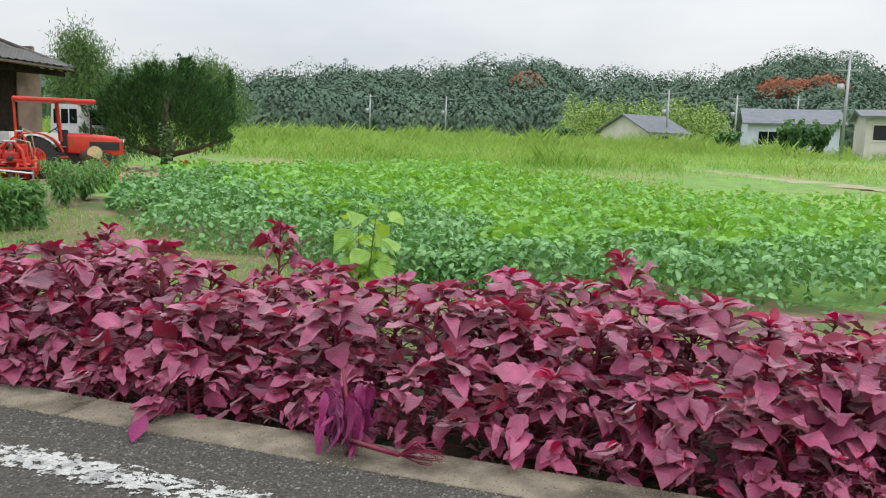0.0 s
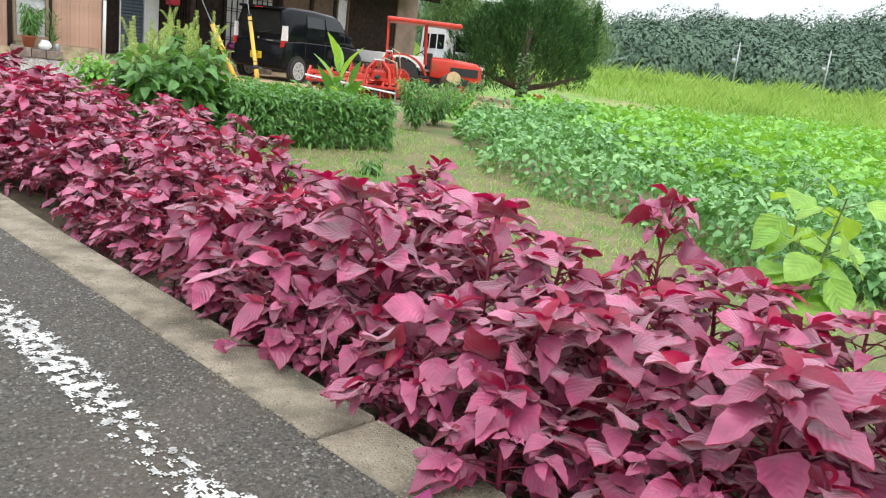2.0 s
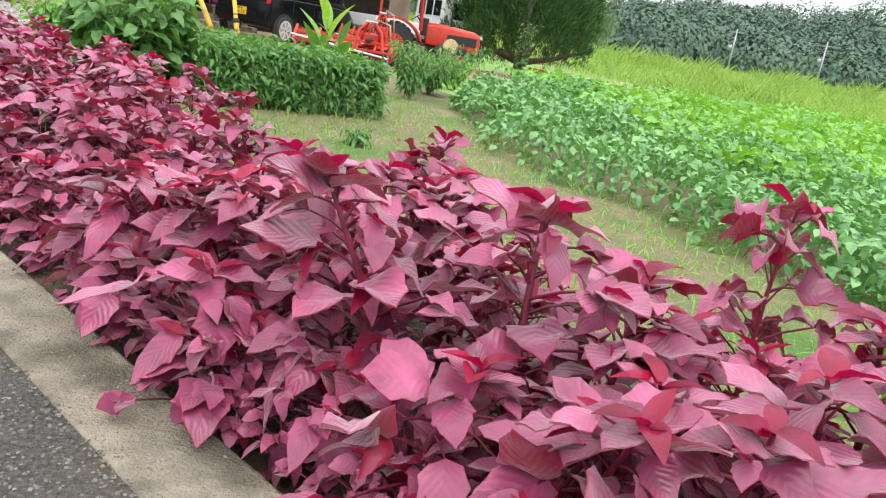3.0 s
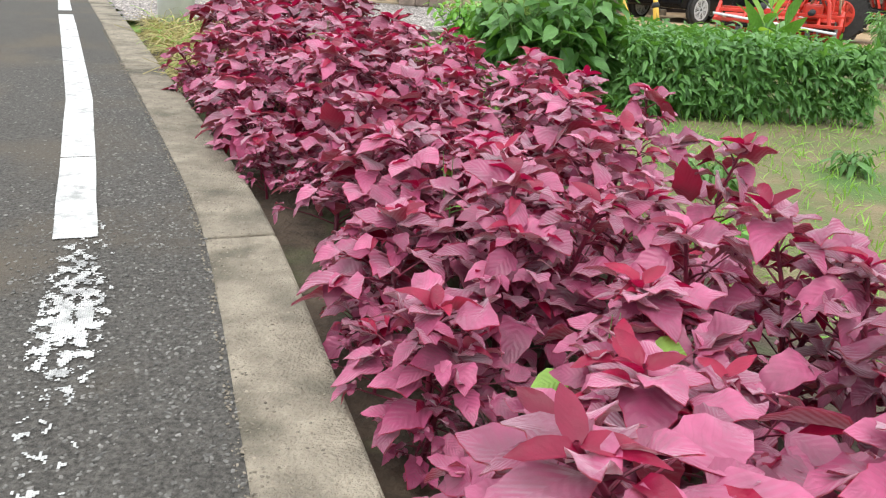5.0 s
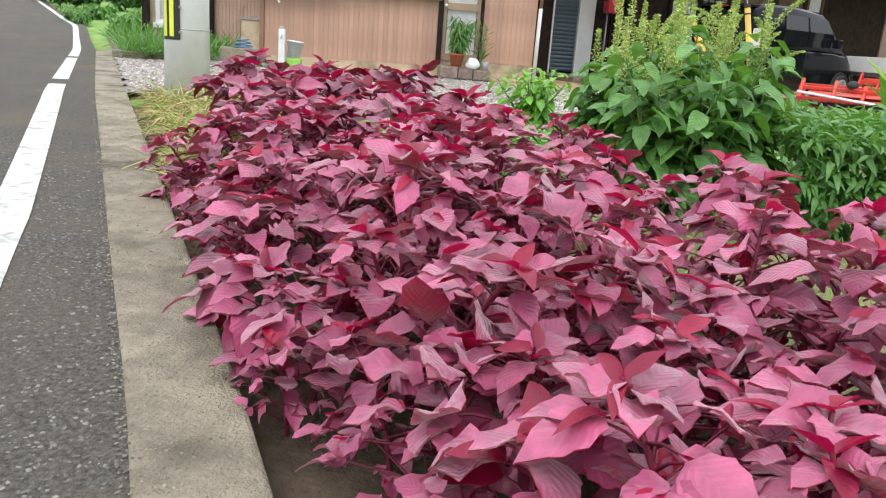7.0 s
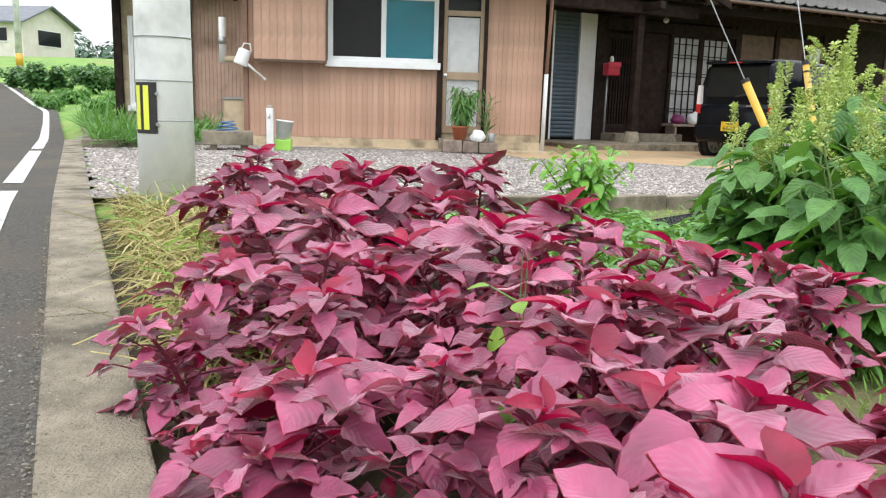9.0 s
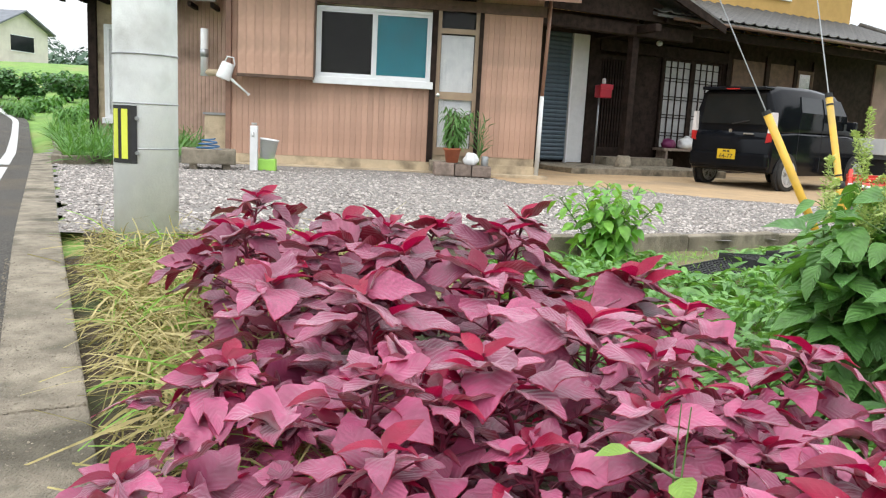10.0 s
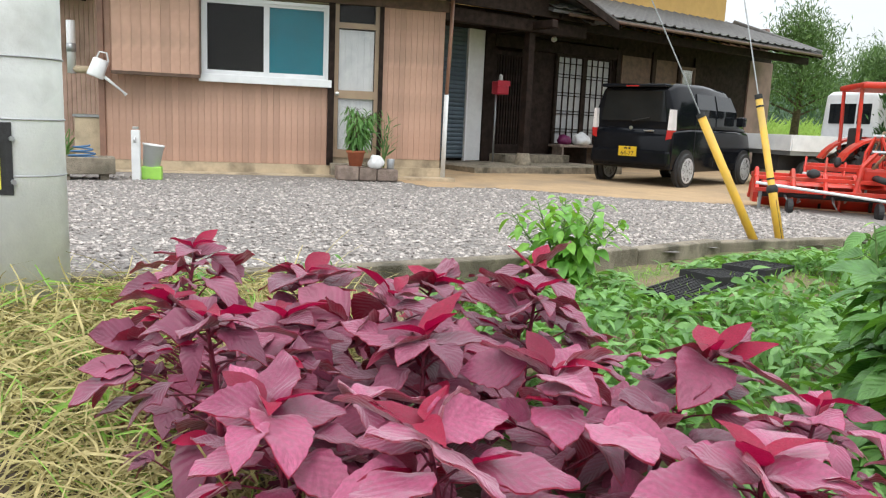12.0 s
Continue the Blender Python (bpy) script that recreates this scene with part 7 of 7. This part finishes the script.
def wilted(m):
    t = tagged(root("wilted_amaranth", m), "pulled-up wilted magenta amaranth lying on the kerb", "plant")
    rng = np.random.default_rng(91)
    part("stem", tb([(0, 0, 0.3), (0.02, -0.02, 0.18), (0.05, -0.1, 0.04), (0.25, -0.16, 0.02)], (0.006, 0.009, 0.012, 0.01), 7), M_STEM, t, smooth=True)
    n = 46
    P = np.column_stack([rng.normal(0, 0.07, n), rng.normal(-0.02, 0.06, n), 0.1 + 0.14 * rng.random(n)])
    f = cloud("foliage", leaf_shape(6, 0.36, 0.8, 0.9, 0.45, 0.02), P, turns(rng.uniform(0, 6.3, n), rng.normal(-0.95, 0.3, n), rng.normal(0, 0.5, n)), rng.uniform(0.09, 0.15, n), M_WILT)
    f.parent = t
    bm = bmesh.new()
    for k in range(22):
        a = rng.uniform(-0.9, 0.9)
        e = np.array([0.25 + 0.17 * math.cos(a), -0.16 + 0.17 * math.sin(a) * 0.9, 0.02 + rng.uniform(0, 0.07)])
        tube(bm, [(0.25, -0.16, 0.02), tuple((e + (0.25, -0.16, 0.05)) / 2 + rng.normal(0, 0.015, 3)), tuple(e)], (0.004, 0.003, 0.0015), 4)
    part("roots", bm, M_STEM, t, "pinkish bare roots")
    return t


wilted(pose(2.27, 2.0, 0.0, 0, 0, -60))
fl_ = tagged(put(new("fallen_leaf", raw_mesh("fallen_leaf", *leaf_shape(7, 0.45, 0.6, -0.3, 0.42, 0.02))), M_WILT), "single curled magenta leaf on the asphalt", "leaf")
fl_.matrix_basis = pose(1.78, 2.66, -0.02, 8, -6, 35) @ Matrix.Diagonal((0.15, 0.15, 0.15, 1))


# ---- bed by the side wall, far road side ----
def bed_reg(rng, n):
    yy = rng.uniform(17.9, 27, n)
    x = kin(yy) + 0.15 + rng.uniform(0, 1, n) * np.interp(yy, [17.9, 20, 27], [0.8, 1.9, 4.0])
    ok = ~((x > -4.55) & (yy > 22.7)) & ~((x > -1.9) & (yy > 19.0))
    return np.column_stack([x[ok], yy[ok]])


tagged(heap("side_bed_grass", 3800, bed_reg, lambda x, y: level(y), lambda x, y, r: 0.02 + 0.12 * lumps(x, y, 1.1), leaf_shape(3, 0.06, 0.2, 0.5, 0.3, tip=0.7), (0.15, 0.5), M_GREEN, 25, 1.0, 0.35), "overgrown green grass beside the house wall", "grass", kind="stuff")
be = tagged(root("bed_edging"), "low mossy concrete edging of the side bed", "edging", kind="structure")
for (xa, ya), (xb, yb) in (((-3.25, 17.9), (-2.2, 18.9)), ((-3.3, 17.9), (-4.1, 20.2)), ((-4.12, 20.25), (-5.1, 22.7)), ((-5.12, 22.75), (-6.6, 26.5))):
    b = part("edging_block", bx(0, math.hypot(xb - xa, yb - ya), -0.06, 0.06, -0.1, 0.12, bev=0.012), M_CONC, be)
    b.matrix_basis = pose(xa, ya, 0.22, 0, 0, math.degrees(math.atan2(yb - ya, xb - xa)))


def far_house(m, w, d, h, rh, wall, roofm, label, wins, eave=0.5):
    """A simple far house: ridge along local x, front at -y."""
    t = tagged(root("far_house", m), label, "house")
    part("wall", bx(0, w, 0, d, -1, h), wall, t)
    for xa in (0.01, w - 0.16):
        part("gable", pr([(0, h), (d, h), (d / 2, h + rh)], "x", xa, xa + 0.15), wall, t)
    for s in (0, 1):
        y0, y1 = (-eave, d / 2) if s == 0 else (d + eave, d / 2)
        k = rh / (d / 2)
        part("roof", prism(bmesh.new(), [(y0, h - eave * k), (y0, h - eave * k + 0.14), (y1, h + rh + 0.14), (y1, h + rh)], "x", -eave, w + eave), roofm, t)
    for x0, x1, z0, z1, side in wins:
        if side == "f":
            ww = part("window", bx(x0, x1, -0.04, 0.0, z0, z1), M_GLASSDARK, t)
            part("window_frame", box(box(bx(x0 - 0.06, x1 + 0.06, -0.06, -0.041, z1, z1 + 0.07), x0 - 0.06, x1 + 0.06, -0.08, -0.041, z0 - 0.07, z0), (x0 + x1) / 2 - 0.03, (x0 + x1) / 2 + 0.03, -0.06, -0.041, z0, z1), M_WHITEAL, ww)
        else:
            ww = part("window", bx(w, w + 0.04, x0, x1, z0, z1), M_GLASSDARK, t)
            part("window_frame", box(bx(w + 0.041, w + 0.06, x0 - 0.06, x1 + 0.06, z1, z1 + 0.07), w + 0.041, w + 0.06, x0 - 0.06, x1 + 0.06, z0 - 0.07, z0), M_WHITEAL, ww)
    return t


def polar(d, az, z=0.0, ex=0.0, ey=0.0):
    return (ex + d * math.cos(radians(az)), ey + d * math.sin(radians(az)), z)


# cream house with grey-blue roof along the road, seen past the pole
hx, hy, hz = polar(78, 114.0, 0.6, 0.9, 6.8)
far_house(pose(hx - 9.5, hy + 2.2, float(level(hy)) + 0.2, 0, 0, -14), 10, 7, 2.7, 1.5, M_FARWALL, M_FARROOF, "cream single-storey house with grey-blue roof", [(1, 3.5, 1.0, 2.1, "f"), (5, 8.5, 1.0, 2.1, "f"), (2.0, 5.0, 0.8, 2.1, "s")])
p2 = tagged(root("street_pole", pose(*polar(46, 114.2, 2.0, 0.9, 6.8))), "grey concrete roadside pole with yellow band", "utility pole")
part("shaft", lathe(bmesh.new(), [(0.17, 0), (0.13, 9)], 16), M_POLE, p2, smooth=True)
part("warning_band", lathe(bmesh.new(), [(0.176, 0.4), (0.174, 1.0)], 16), M_PLASTYEL, p2, smooth=True)
rng = np.random.default_rng(95)
for k in range(9):
    x, yy, z = polar(rng.uniform(31, 39), 107 + k * 0.95, 0.4, 0.9, 6.8)
    z = float(level(yy)) - 0.05
    leafy_plant("roadside_bush", "dark green roadside hedge bush", 600 + k, rng.uniform(0.8, 1.2), 1.0, 420, L_ROUND, (0.14, 0.26), M_DARKGREEN, M_BARK, pose(x, yy, z, 0, 0, 40 * k), 10)
for k in range(10):
    x, yy, z = polar(rng.uniform(24, 30), 108 + k * 0.55, 0.35, 0.9, 6.8)
    z = float(level(yy)) - 0.03
    leafy_plant("vegetable_plant", "leafy green vegetable plant in the roadside plot", 620 + k, 0.5, 0.5, 160, L_LANCE, (0.15, 0.3), M_GREEN, M_GSTEM, pose(x, yy, z, 0, 0, 33 * k), 7)

for k, (dd, az) in enumerate(((68, 10.6), (67, 9.7), (69, 8.7), (74, 14.2), (84, 25.2), (100, 31), (110, 36))):
    x, yy, z = polar(dd, az)
    leafy_plant("field_bush", "dark green bush at the far field edge", 640 + k, 2.1, 1.5, 900, L_ROUND, (0.22, 0.45), M_DARKGREEN, M_BARK, pose(x, yy, float(land(x, yy)), 0, 0, 40 * k) @ Matrix.Diagonal((1, 1, 1.45 if k < 3 else 1, 1)), 10)
# houses across the field
hx, hy, hz = polar(88, 19.6, 0.4)
far_house(pose(hx, hy, hz + 0.35, 0, 0, -18), 7.0, 6.5, 2.5, 1.7, M_FARWALL, M_FARROOF, "pale farmhouse with solar panels behind tall grass", [(2, 4, 0.9, 2.0, "f")])
hx, hy, hz = polar(78, 13.0, 0.4)
far_house(pose(hx, hy, hz + 0.7, 0, 0, -72), 7.8, 7, 2.9, 1.3, M_FARBLUE, M_FARROOF, "pale blue house with grey roof across the field", [(1.0, 2.6, 0.9, 2.1, "f"), (4.6, 6.8, 0.9, 2.1, "f")])
hx, hy, hz = polar(66, 5.9, 0.2)
far_house(pose(hx, hy, hz - 0.5, 0, 0, -78), 9, 8, 4.4, 0.6, M_FARWALL, M_FARROOF, "cream two-storey building at the field edge", [(0.5, 2.6, 2.7, 3.8, "f"), (0.4, 1.0, 0.6, 1.2, "f"), (1.8, 2.5, 0.6, 1.2, "f"), (3.6, 4.3, 0.6, 1.2, "f"), (4.5, 7.0, 2.7, 3.8, "f")])


def far_pole(d, az, h, arms=2):
    x, yy, z = polar(d, az, float(land(*polar(d, az)[:2])) - 0.2)
    t = tagged(root("power_pole", pose(x, yy, z, 0, 0, az)), "slender grey power pole with crossarms", "utility pole")
    part("shaft", lathe(bmesh.new(), [(0.14, 0), (0.09, h)], 10), M_STEEL, t, smooth=True)
    for k in range(arms):
        part("crossarm", bx(-0.06, 0.06, -0.9, 0.9, h - 0.5 - k * 0.8, h - 0.4 - k * 0.8), M_STEEL, t)
    part("transformer", lathe(bmesh.new(), [(0.25, h - 2.9), (0.26, h - 2.2)], 12, pose(0, 0.42, 0)), M_STEEL, t, smooth=True)


far_pole(64, 7.2, 7.9)
far_pole(92, 18.3, 6.8, 3)
far_pole(110, 13.8, 7.3)
far_pole(120, 39.5, 7, 1)
far_pole(120, 34.0, 7, 1)
far_pole(120, 10.0, 7.9)
# lattice pylon on the ridge
px_, py_, pz_ = polar(380, 41.3, 26)
pyl = tagged(root("pylon", pose(px_, py_, pz_)), "thin steel lattice pylon on the ridge", "pylon")
for sx in (-1, 1):
    for sy in (-1, 1):
        part("leg", tb([(sx * 1.6, sy * 1.6, 0), (sx * 0.4, sy * 0.4, 14)], 0.14, 4), M_STEEL, pyl)
for k in range(6):
    zz, r_ = 2.2 * k + 1, 1.6 - 0.19 * k
    part("brace", tube(tb([(-r_, -r_, zz), (r_, r_, zz + 2)], 0.09, 4), [(r_, -r_, zz), (-r_, r_, zz + 2)], 0.09, 4), M_STEEL, pyl)
for zz in (9, 11, 13):
    part("arm", bx(-2.2, 2.2, -0.1, 0.1, zz, zz + 0.2), M_STEEL, pyl)
